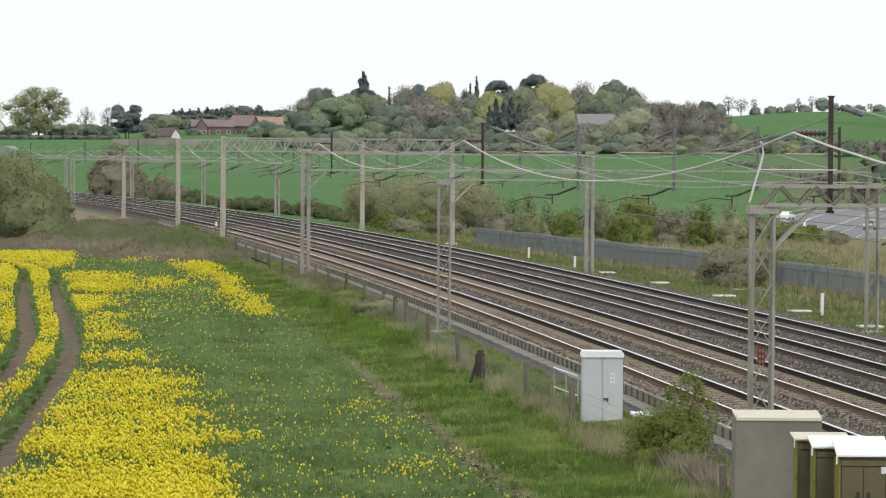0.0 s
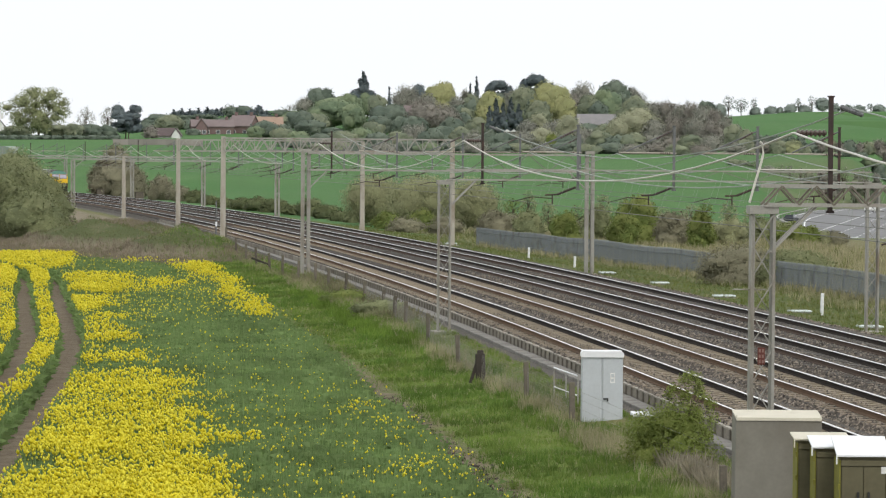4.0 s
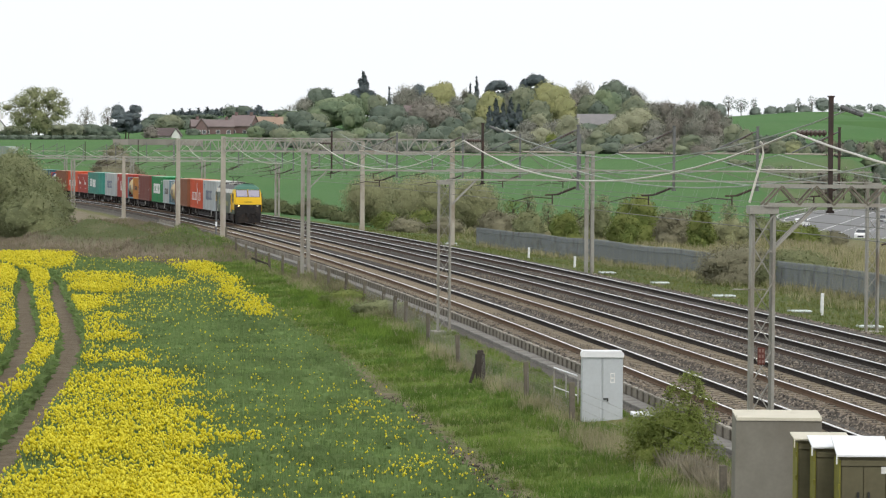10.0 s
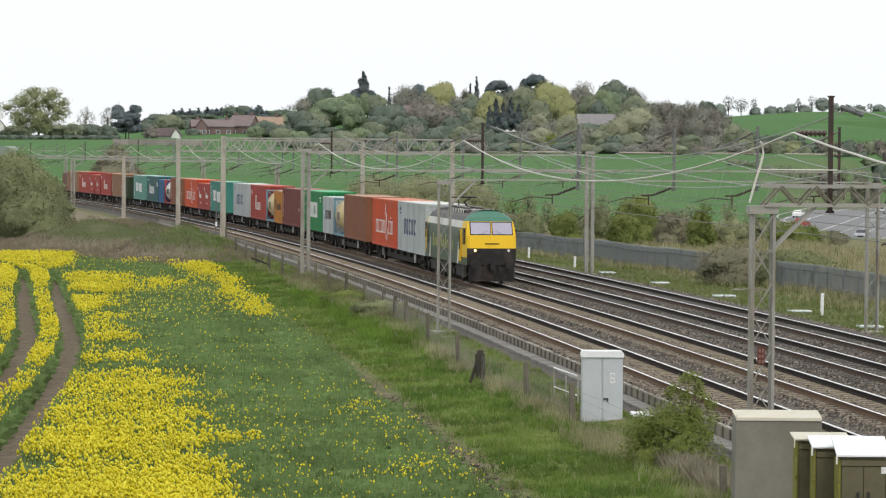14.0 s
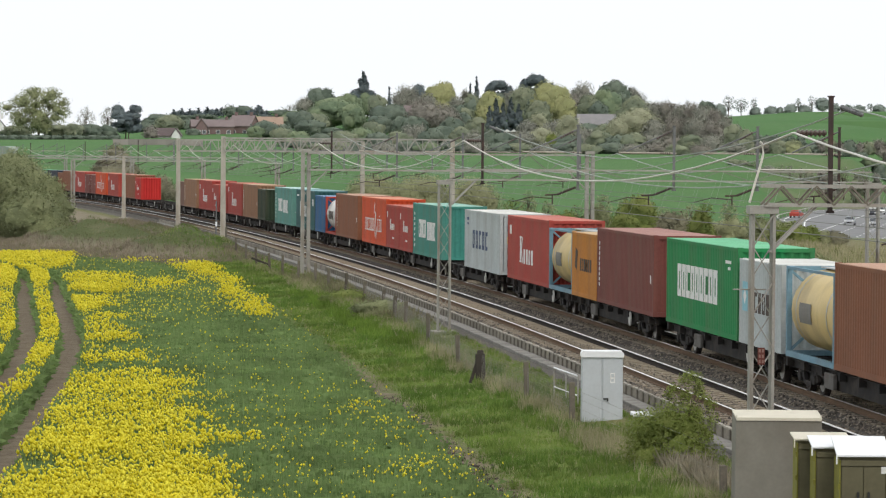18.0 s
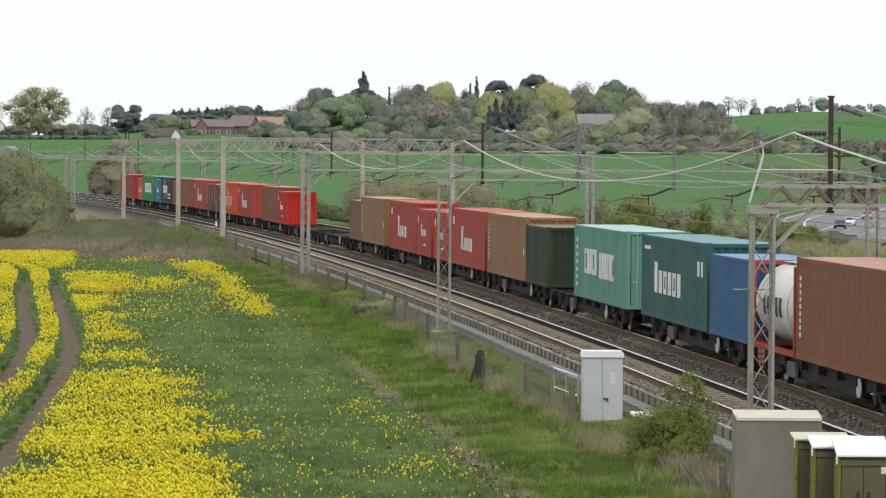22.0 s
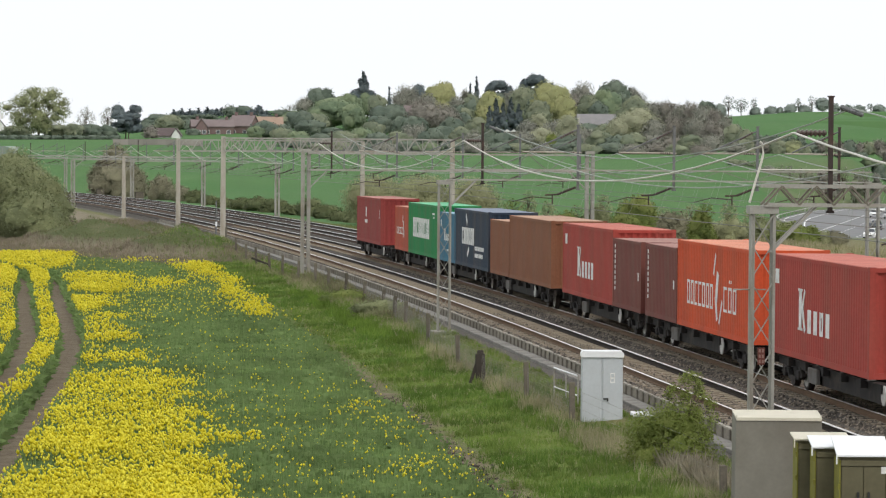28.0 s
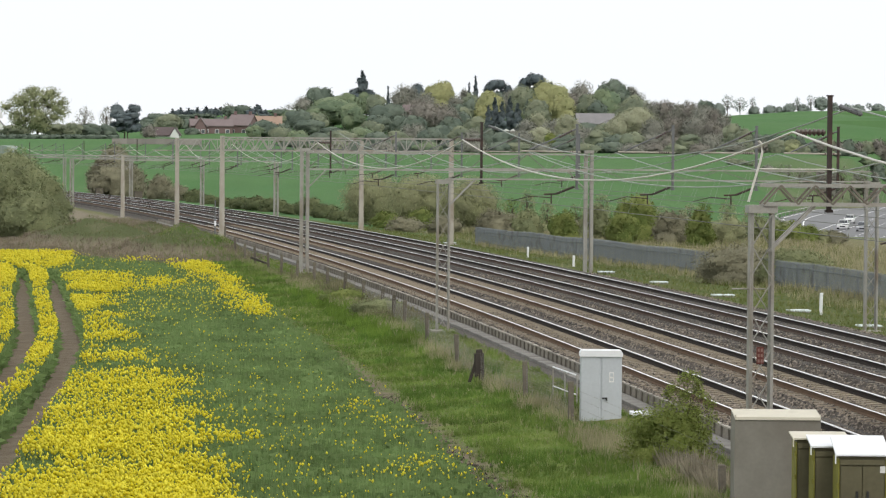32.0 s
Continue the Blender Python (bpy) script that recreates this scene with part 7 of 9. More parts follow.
def tree(name, x, y, h, w, leaf, label, form="round", leaves=900, size=0.55, trunk=0.25, base=None, group="", category="tree", seed=None):
    """A tapered trunk with limbs, and a crown gathered from rounded masses, feathered with small leaves and twigs."""
    r = np.random.default_rng(int(abs(x * 7.3 + y * 3.1)) if seed is None else seed)
    z0 = ground_z(x, y) if base is None else base
    t = thing(name, label, category, group, at=pose(x, y, z0))
    clear = h * (0.0 if form in ("bush", "heap", "hedge", "willow") else 0.06 if form == "cone" else trunk)
    tall = h - clear
    c = lobes_of(form, w, clear, tall, r)
    rad = max(0.03, h * 0.018)
    if form in ("bush", "heap", "hedge"):
        rad *= 0.5
    tr = Shape()
    bend = [(0, 0, -0.3), (r.uniform(-0.02, 0.02) * h, r.uniform(-0.02, 0.02) * h, max(clear, h * 0.2)), (r.uniform(-0.04, 0.04) * h, r.uniform(-0.04, 0.04) * h, clear + tall * 0.6)]
    tr.tube(bend[0], bend[1], rad * 1.3, 8, rad).tube(bend[1], bend[2], rad, 7, rad * 0.4)
    part("trunk", tr, bark, t)
    limbs = Shape()
    sparse = form in ("open", "oak")
    for cx, cy, cz, cr, ch in c[:: 1 if sparse else 2]:
        s = Vector(bend[1]).lerp(Vector(bend[2]), r.uniform(0, 1))
        e = Vector((cx, cy, cz))
        k = s.lerp(e, 0.5) + Vector((0, 0, 0.05 * h * r.uniform(-0.3, 1)))
        limbs.tube(s, k, rad * 0.45, 5, rad * 0.25).tube(k, e, rad * 0.25, 4, rad * 0.08)
        if sparse:
            for _ in range(5):
                d = Vector(r.normal(size=3)).normalized()
                limbs.tube(k.lerp(e, r.uniform(0.4, 1)), e + d * cr * 1.1, rad * 0.12, 3, rad * 0.04)
    part("branching", limbs, bark, t)["kind"] = "stuff"
    mid = np.array((0, 0, clear + tall * (0.2 if form in ("bush", "heap", "hedge") else 0.42)))

    def shaded(near, out):
        v = 0.25 * near + 0.55 * out + np.array((0, 0, 0.42))
        return v / (np.linalg.norm(v, axis=-1)[..., None] + 1e-9)
    if form != "open":
        # the masses, each with a wavering skin
        core = np.array([(0, 0, mid[2], w * (0.12 if form == "oak" else 0.30), tall * (0.1 if form == "oak" else 0.32))])
        if form in ("cone", "flat"):
            core[:, 3:] *= (0.4, 0.8)
        m = np.concatenate([c, core])
        wave = np.ones((len(m), len(LOBE_V)))
        for k in (2.3, 4.1, 7.0, 9.0, 12.0, 15.0):
            way = r.normal(size=(len(m), 1, 3))
            wave += (0.09 if form == "willow" else 0.17) / k ** 0.5 * np.sin(k * (LOBE_V[None] * way).sum(-1) + r.uniform(0, 6.28, (len(m), 1)))
        full = 0.42 if form == "oak" else 0.4 if y < 120 else 0.66 if form == "willow" else 0.8 if y < 700 else 0.6 if leaf in ("bare", "copper") else 0.82 if leaf in ("willow", "bramble", "sallow") else 0.92
        v = m[:, None, :3] + LOBE_V[None] * wave[..., None] * full * np.stack([m[:, 3], m[:, 3], m[:, 4]], -1)[:, None, :]
        out = v - mid
        out /= np.linalg.norm(out, axis=-1)[..., None] + 1e-6
        nor = shaded(LOBE_V[None], out).reshape(-1, 3)
        v[..., 2] = np.maximum(v[..., 2], -0.1)
        me = bpy.data.meshes.new("inner_foliage")
        k = len(LOBE_V)
        me.from_pydata(v.reshape(-1, 3).tolist(), [], (LOBE_F[None] + (np.arange(len(m)) * k)[:, None, None]).reshape(-1, 3).tolist())
        me.polygons.foreach_set("use_smooth", [True] * len(me.polygons))
        me.normals_split_custom_set_from_vertices(nor.astype(np.float32))
        me.materials.append(LEAVES[leaf])
        part("inner_foliage", me, None, t)
    many = int(min(leaves * 6, max(leaves, 5.0 * w * tall / size ** 2)))
    if y < 700:
        many = int(many * (2.6 if form == "willow" else 1.7))
    elif leaf in ("bare", "copper"):
        many = int(many * 1.6)
    if sparse:
        many = int(many * (2.4 if form == "oak" else 0.28))
    pick = r.integers(0, len(c), many)
    d = r.normal(size=(many, 3))
    o = c[pick, :3] - mid
    o /= np.linalg.norm(o, axis=1)[:, None] + 1e-6
    d = d / np.linalg.norm(d, axis=1)[:, None] + 0.45 * o
    d /= np.linalg.norm(d, axis=1)[:, None]
    reach_ = (0.35 + 0.8 * r.random(many) if y < 120 else 0.5 + 0.75 * r.random(many) if form == "willow" else 0.7 + 0.48 * r.random(many) if y < 700 else 0.5 + 0.72 * r.random(many) if leaf in ("bare", "copper") else 0.82 + 0.34 * r.random(many)) if not sparse else r.random(many) ** 0.5 * 1.15
    pos = c[pick, :3] + d * np.stack([c[pick, 3], c[pick, 3], c[pick, 4]], -1) * reach_[:, None]
    out = pos - mid
    out /= np.linalg.norm(out, axis=1)[:, None] + 1e-6
    ok = pos[:, 2] > 0.03
    pos, d, out = pos[ok], d[ok], out[ok]
    twig = r.random(len(pos)) < TWIGGY.get(leaf, 0.04)
    pos = pos + out * (twig * r.random(len(pos)) * 0.04 * w)[:, None]
    part("crown", foliage("crown", pos, shaded(d + r.normal(0, 0.9, d.shape), out), size * r.uniform(0.5, 1.25, len(pos)), np.where(twig, 6.0, 1.3), r, LEAVES[leaf], -1.2 if form == "willow" else 0.5 if leaf in ("bare", "copper") else 0.0), None, t)
    return t


def build_near_shrubs():
    tree("hawthorn_bush", 5.45, 78.2, 1.55, 2.4, "fresh", "leafy green hawthorn bush beside cabinets", "bush", 7000, 0.055, 0, category="bush")
    tree("hawthorn_bush", 5.95, 78.7, 2.25, 1.5, "fresh", "thin upright hawthorn shoots above the bush", "open", 11000, 0.05, 0, category="bush")
    # dead stems below the bush
    grey_stem = leaf_mat("grey_dead_stems", (0.34, 0.305, 0.225), (0.25, 0.22, 0.155), 0.3, 0.2)
    p, l = spots(420, 72.0, 79.0, -7.75, -6.95)
    p = lay(p, l)
    tagged(part("dead_stems", scatter("dead_stems", *BLADES, p, nrng.uniform(0.25, 0.7, len(p)), nrng.uniform(0, 6.28, len(p)), grey_stem, 0.5), None), "tangle of dead grey stems under the bush", "dead stems", kind="stuff")
    # bramble and low bush on the fence line
    tree("bramble_bush", -2.9, 149.0, 0.7, 3.0, "sallow", "sprawling bramble over the boundary fence", "heap", 1800, 0.09, 0, category="bush")
    tree("bramble_bush", -4.8, 160.0, 0.7, 2.6, "haw", "low bright green shrub by the fence", "heap", 1200, 0.1, 0, category="bush")
    tree("bramble_bush", 17.9, 193.3, 2.2, 6.0, "bramble", "arching bramble heap against the palisade", "heap", 4200, 0.13, 0, category="bush")
    tree("bramble_bush", 20.5, 190.3, 2.1, 4.8, "sallow", "arching bramble heap against the palisade", "heap", 4200, 0.13, 0, category="bush")


def build_pebbles():
    p, l = spots(125000, 64, 190, -5.0, 9.9, 1.9)
    gauge = np.min([np.abs(l - t) for t in T_OFF], axis=0)
    keep = nrng.random(len(p)) > np.where(gauge < 1.3, 0.35, 0.0)
    p, gauge = p[keep], gauge[keep]
    p[:, 2] = np.interp(gauge, [0, 0.6, 0.85, 1.3, 1.75], [-0.21, -0.21, -0.185, -0.195, -0.33])
    m = mat("ballast_stone", (0.155, 0.132, 0.105), 0.9, vary=0.2, per_island=0.9, scale=3)
    tagged(part("ballast_stones", scatter("ballast_stones", *PEBBLE, p, nrng.uniform(0.045, 0.115, len(p)), nrng.uniform(0, 6.28, len(p)), m, 0.5), None), "loose grey ballast stones between the tracks", "ballast", kind="stuff")


build_pebbles()
build_crop()
build_grass()
build_near_shrubs()

# ---------------------------------------------------------------- the trees of the hill and the scrub beyond the railway
def tall(name, x, y, top, w, leaf, label, form, leaves, size, trunk, category):
    """A tree or shrub whose crown reaches the height top."""
    z = ground_z(x, y)
    return tree(name, x, y, max(1.2, top - z), w, leaf, label, form, leaves, size, trunk, z, "trees on the hill" if y > 800 and category == "tree" else "", category)


WHAT = {"oak": "broad oak in fresh yellow-green spring leaf", "ash": "grey-green budding ash on the skyline", "olive": "broadleaf tree in thin olive spring leaf", "pine": "dark evergreen pine on the hill", "dark": "dark green broadleaf tree on the hill", "mid": "mid-green broadleaf tree on the hill",
        "lime": "broadleaf tree in yellow-lime spring leaf", "bare": "half-bare grey-brown tree in early spring", "copper": "reddish-brown budding tree on the hill", "willow": "pale willow in catkin on the hillside, haze in its colour", "haw": "fresh green hawthorn bush on the hillside"}


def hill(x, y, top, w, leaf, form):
    """A tree of the far hill, or a bush or a length of hedge at its foot; most leaf colours hold the haze."""
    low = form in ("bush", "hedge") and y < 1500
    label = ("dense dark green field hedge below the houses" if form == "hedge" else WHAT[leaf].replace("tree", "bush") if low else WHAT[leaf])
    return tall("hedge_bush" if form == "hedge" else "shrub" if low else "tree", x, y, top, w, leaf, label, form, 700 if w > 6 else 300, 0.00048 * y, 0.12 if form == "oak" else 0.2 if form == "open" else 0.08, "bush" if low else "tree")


def plant_trees():
    hill(4.6, 1215, 27.8, 7.1, "bare", "round")
    hill(5.2, 1170, 23.8, 8.1, "dark", "round")
    tall("shrub", 31.9, 285, 0.6, 2.4, "haw", "fresh green hawthorn shrub beyond the fence", "bush", 1300, 0.15, 0.2, "bush")
    hill(20.0, 1235, 29.1, 10.7, "dark", "round")
    hill(25.9, 1232, 28.2, 9.4, "olive", "round")
    hill(15.2, 1225, 27.6, 7.6, "dark", "round")
    hill(10.6, 1235, 29.0, 7.7, "olive", "round")
    hill(47.8, 1090, 16.9, 8.3, "dark", "round")
    hill(53.6, 1085, 16.7, 8.2, "olive", "round")
    hill(-99.3, 1090, 16.1, 7.5, "dark", "bush")
    hill(-86.6, 1100, 17.1, 8.4, "dark", "bush")
    hill(-80.9, 1105, 17.6, 8.8, "dark", "bush")
    hill(-74.2, 1100, 18.0, 8.7, "dark", "round")
    hill(-68.8, 1105, 18.6, 8.8, "dark", "round")
    hill(-63.4, 1100, 18.4, 7.6, "mid", "round")
    hill(-58.3, 1105, 18.5, 8.4, "dark", "round")
    hill(-53.3, 1100, 18.5, 7.6, "olive", "round")
    hill(-92.1, 1030, 13.5, 5.3, "copper", "bush")
    hill(-80.0, 1040, 13.7, 5.4, "dark", "bush")
    hill(-50.4, 1040, 15.7, 6.1, "dark", "bush")
    hill(6.6, 1120, 20.4, 7.7, "dark", "round")
    hill(10.5, 1080, 18.4, 7.5, "olive", "round")
    hill(-9.5, 1080, 18.8, 9.3, "dark", "round")
    hill(-23.0, 1060, 16.7, 8.1, "olive", "round")
    hill(2.6, 1070, 18.2, 8.5, "dark", "round")
    hill(-115.3, 930, 24.5, 20.6, "oak", "oak")
    hill(-109.4, 1000, 19.4, 5.9, "bare", "open")
    hill(-103.9, 1010, 19.9, 5.2, "bare", "open")
    hill(-94.4, 970, 20.1, 10.4, "pine", "flat")
    hill(-92.9, 965, 17.7, 8.7, "pine", "flat")
    hill(-102.6, 950, 14.3, 7.6, "dark", "round")
    hill(-98.2, 955, 13.9, 7.3, "dark", "round")
    hill(-107.0, 945, 14.4, 6.5, "olive", "round")
    hill(-124.0, 950, 13.7, 9.8, "olive", "round")
    hill(-112.2, 948, 14.1, 9.8, "olive", "round")
    hill(-102.0, 1180, 19.8, 11.8, "dark", "round")
    hill(-105.8, 1170, 17.7, 7.3, "dark", "round")
    hill(-89.3, 1060, 18.3, 10.6, "olive", "round")
    hill(-89.6, 1000, 14.3, 4.5, "copper", "bush")
    hill(-99.4, 1230, 21.5, 7.2, "pine", "round")
    hill(-94.0, 1235, 21.8, 8.1, "pine", "round")
    hill(-88.0, 1240, 22.3, 8.1, "pine", "round")
    hill(-94.4, 1200, 19.7, 10.4, "dark", "round")
    hill(-87.8, 1200, 20.0, 10.4, "dark", "round")
    hill(-101.1, 1225, 21.8, 1.9, "pine", "cone")
    hill(-98.1, 1225, 22.3, 1.9, "pine", "cone")
    hill(-95.2, 1225, 22.1, 1.9, "pine", "cone")
    hill(-91.8, 1225, 22.5, 2.1, "pine", "cone")
    hill(-88.6, 1225, 22.8, 1.9, "pine", "cone")
    hill(-85.2, 1225, 22.4, 1.9, "pine", "cone")
    hill(-83.3, 1225, 22.6, 1.9, "pine", "cone")
    hill(-76.2, 1180, 22.7, 7.7, "dark", "round")
    hill(-71.3, 1170, 23.0, 6.9, "dark", "round")
    hill(-78.3, 1190, 23.4, 5.3, "bare", "open")
    hill(-65.7, 1160, 22.7, 7.6, "pine", "cone")
    hill(-63.1, 1165, 21.0, 5.2, "pine", "cone")
    hill(-68.2, 1165, 21.5, 4.8, "pine", "round")
    hill(-59.4, 1190, 21.7, 7.0, "dark", "round")
    hill(-51.8, 1120, 20.7, 8.9, "mid", "round")
    hill(-51.8, 1210, 25.6, 7.5, "bare", "round")
    hill(-57.2, 1210, 23.5, 5.0, "bare", "open")
    hill(-47.3, 1250, 31.2, 12.1, "dark", "round")
    hill(-51.9, 1248, 27.5, 7.8, "bare", "round")
    hill(-43.5, 1252, 28.5, 7.4, "dark", "round")
    hill(-31.2, 1260, 36.8, 9.5, "pine", "cone")
    hill(-34.0, 1262, 32.2, 6.5, "pine", "round")
    hill(-28.4, 1262, 32.3, 5.2, "pine", "round")
    hill(-35.9, 1230, 28.6, 11.5, "mid", "round")
    hill(-24.9, 1220, 28.1, 8.4, "olive", "round")
    hill(-29.2, 1240, 29.4, 7.3, "mid", "round")
    hill(-20.8, 1240, 30.8, 1.9, "pine", "cone")
    hill(-37.9, 1130, 24.8, 21.9, "mid", "round")
    hill(-31.0, 1115, 22.7, 9.6, "mid", "round")
    hill(-42.9, 1100, 19.7, 9.5, "olive", "round")
    hill(-48.2, 1090, 20.5, 9.0, "dark", "round")
    hill(-44.1, 1075, 17.2, 11.1, "dark", "round")
    hill(-35.8, 1050, 14.5, 8.3, "dark", "round")
    hill(-55.1, 1010, 16.1, 9.4, "dark", "round")
    hill(-57.9, 1005, 14.6, 5.9, "mid", "round")
    hill(-18.6, 1120, 22.9, 14.7, "dark", "round")
    hill(-21.6, 1100, 19.1, 9.5, "dark", "round")
    hill(-13.9, 1090, 18.7, 8.3, "dark", "round")
    hill(-14.2, 1280, 32.5, 10.2, "bare", "round")
    hill(-10.2, 1300, 34.3, 7.6, "pine", "round")
    hill(-17.6, 1270, 29.9, 7.5, "bare", "round")
    hill(-1.4, 1260, 33.9, 14.4, "lime", "round")
    hill(-7.1, 1200, 28.3, 9.5, "bare", "round")
    hill(-10.5, 1190, 25.6, 9.5, "copper", "round")
    hill(-5.0, 1110, 24.0, 16.9, "copper", "round")
    hill(1.1, 1100, 22.0, 9.5, "copper", "round")
    hill(8.7, 1270, 32.3, 5.7, "bare", "round")
    hill(9.9, 1250, 32.7, 2.2, "pine", "cone")
    hill(12.4, 1250, 35.1, 3.2, "pine", "cone")
    hill(10.2, 1180, 26.0, 7.7, "dark", "round")
    hill(8.3, 1150, 22.7, 6.8, "olive", "round")
    hill(20.9, 1265, 35.5, 11.8, "pine", "flat")
    hill(34.9, 1260, 37.3, 17.0, "pine", "flat")
    hill(31.3, 1262, 34.0, 8.7, "pine", "round")
    hill(16.4, 1150, 29.1, 10.3, "lime", "round")
    hill(13.8, 1140, 24.2, 5.9, "lime", "round")
    hill(17.7, 1115, 25.0, 4.2, "pine", "cone")
    hill(15.4, 1112, 22.2, 3.8, "pine", "cone")
    hill(20.0, 1112, 23.1, 4.2, "pine", "cone")
    hill(22.8, 1118, 25.1, 4.6, "pine", "cone")
    hill(25.4, 1115, 23.1, 4.6, "pine", "cone")
    hill(29.3, 1200, 31.7, 11.6, "olive", "round")
    hill(25.6, 1220, 31.2, 6.7, "bare", "round")
    hill(32.0, 1160, 27.8, 7.2, "dark", "round")
    hill(37.4, 1150, 31.9, 15.1, "lime", "round")
    hill(41.7, 1140, 27.6, 9.1, "lime", "round")
    hill(33.1, 1135, 25.4, 9.8, "olive", "round")
    hill(51.7, 1230, 33.1, 10.6, "bare", "round")
    hill(47.8, 1210, 29.7, 7.5, "copper", "round")
    hill(52.7, 1180, 28.8, 9.0, "olive", "round")
    hill(63.1, 1220, 35.3, 12.2, "dark", "round")
    hill(58.2, 1180, 30.0, 11.8, "mid", "round")
    hill(65.3, 1190, 29.9, 7.4, "dark", "round")
    hill(54.4, 1150, 25.9, 7.9, "dark", "round")
    hill(71.0, 1225, 33.1, 6.3, "bare", "round")
    hill(74.3, 1230, 29.9, 4.7, "bare", "open")
    hill(65.5, 1110, 26.1, 14.2, "olive", "round")
    hill(29.8, 1020, 19.9, 8.1, "willow", "round")
    hill(38.3, 1000, 18.8, 9.3, "willow", "round")
    hill(33.9, 1010, 17.1, 7.7, "bare", "round")
    hill(26.1, 1015, 17.1, 7.0, "bare", "round")
    hill(58.7, 1000, 20.7, 16.9, "willow", "round")
    hill(53.1, 995, 18.2, 8.6, "willow", "round")
    hill(63.6, 990, 17.2, 7.9, "bare", "round")
    hill(70.3, 1090, 24.6, 8.3, "bare", "round")
    hill(74.1, 1085, 25.3, 7.5, "copper", "round")
    hill(77.9, 1080, 24.2, 7.5, "bare", "round")
    hill(81.6, 1075, 24.5, 7.4, "copper", "round")
    hill(85.3, 1070, 23.3, 7.8, "bare", "round")
    hill(88.2, 1060, 22.1, 7.3, "copper", "round")
    hill(80.7, 1088, 25.1, 3.4, "bare", "open")
    hill(89.9, 1045, 20.1, 6.1, "bare", "round")
    hill(70.1, 1000, 18.5, 9.0, "copper", "round")
    hill(76.3, 995, 18.4, 9.3, "bare", "round")
    hill(81.0, 985, 17.3, 8.5, "copper", "round")
    hill(85.2, 960, 16.4, 6.6, "olive", "round")
    hill(87.3, 950, 14.7, 5.6, "olive", "round")
    hill(91.3, 1140, 26.0, 7.1, "dark", "round")
    hill(-47.4, 960, 13.7, 7.3, "olive", "round")
    hill(-41.1, 930, 12.5, 8.7, "mid", "bush")
    hill(-35.0, 920, 11.9, 7.9, "dark", "bush")
    hill(-29.0, 930, 12.6, 9.6, "olive", "round")
    hill(-24.2, 960, 13.9, 9.3, "mid", "round")
    hill(-18.9, 930, 12.4, 8.7, "dark", "bush")
    hill(-13.1, 940, 12.8, 8.1, "olive", "round")
    hill(-8.6, 980, 14.8, 8.5, "bare", "round")
    hill(-3.9, 960, 13.7, 8.3, "dark", "round")
    hill(0.7, 980, 14.9, 8.8, "dark", "round")
    hill(5.7, 960, 14.1, 8.6, "olive", "round")
    hill(8.5, 940, 13.0, 7.1, "bare", "bush")
    hill(14.2, 1000, 14.5, 7.6, "dark", "bush")
    hill(17.7, 940, 12.7, 7.1, "dark", "round")
    hill(22.9, 950, 13.2, 8.2, "bare", "round")
    hill(28.6, 960, 14.3, 8.6, "willow", "round")
    hill(30.9, 930, 12.5, 5.5, "haw", "bush")
    hill(35.2, 930, 12.5, 9.0, "dark", "bush")
    hill(41.3, 960, 14.1, 8.3, "bare", "round")
    hill(45.0, 950, 13.4, 7.6, "olive", "round")
    hill(48.9, 930, 12.3, 8.0, "dark", "bush")
    hill(53.7, 930, 12.6, 9.0, "olive", "round")
    hill(59.3, 930, 12.4, 8.7, "bare", "round")
    hill(64.9, 930, 12.4, 8.4, "copper", "bush")
    hill(70.2, 925, 12.4, 8.9, "olive", "round")
    hill(75.7, 920, 12.1, 7.9, "bare", "bush")
    hill(-39.4, 860, 9.4, 8.3, "dark", "bush")
    hill(-33.1, 850, 8.8, 7.6, "mid", "bush")
    hill(-27.5, 860, 9.5, 8.9, "olive", "bush")
    hill(-21.4, 850, 9.2, 7.9, "dark", "bush")
    hill(-15.5, 850, 9.0, 8.2, "bare", "bush")
    hill(-9.7, 860, 9.7, 8.9, "dark", "bush")
    hill(-3.8, 855, 9.4, 8.0, "mid", "bush")
    hill(2.2, 860, 9.7, 8.3, "dark", "bush")
    hill(8.0, 850, 9.2, 7.9, "bare", "bush")
    hill(14.0, 855, 9.5, 8.3, "dark", "bush")
    hill(20.0, 860, 9.6, 8.0, "olive", "bush")
    hill(25.6, 850, 9.3, 7.6, "bare", "bush")
    hill(31.9, 860, 10.0, 8.3, "dark", "bush")
    hill(37.4, 850, 9.4, 7.6, "olive", "bush")
    hill(43.5, 855, 9.8, 8.3, "dark", "bush")
    hill(49.1, 850, 9.2, 7.3, "bare", "bush")
    hill(55.3, 855, 9.6, 7.7, "copper", "bush")
    hill(60.8, 850, 9.3, 7.6, "olive", "bush")
    hill(66.7, 850, 9.3, 7.3, "copper", "bush")
    hill(80.0, 900, 10.2, 6.2, "bare", "bush")
    hill(83.8, 905, 11.2, 5.3, "olive", "bush")
    hill(97.0, 1010, 14.0, 4.5, "dark", "hedge")
    hill(99.6, 1010, 14.0, 4.5, "dark", "hedge")
    hill(102.3, 1010, 13.6, 4.5, "dark", "hedge")
    hill(104.9, 1010, 13.7, 4.5, "dark", "hedge")
    hill(107.5, 1010, 13.6, 4.5, "dark", "hedge")
    hill(110.1, 1010, 13.3, 4.5, "dark", "hedge")
    hill(89.0, 910, 10.3, 6.0, "copper", "bush")
    hill(92.6, 905, 11.1, 5.3, "olive", "bush")
    hill(96.3, 905, 11.0, 6.3, "oak", "bush")
    hill(99.2, 900, 9.4, 4.0, "olive", "bush")
    hill(105.0, 935, 10.4, 5.2, "dark", "hedge")
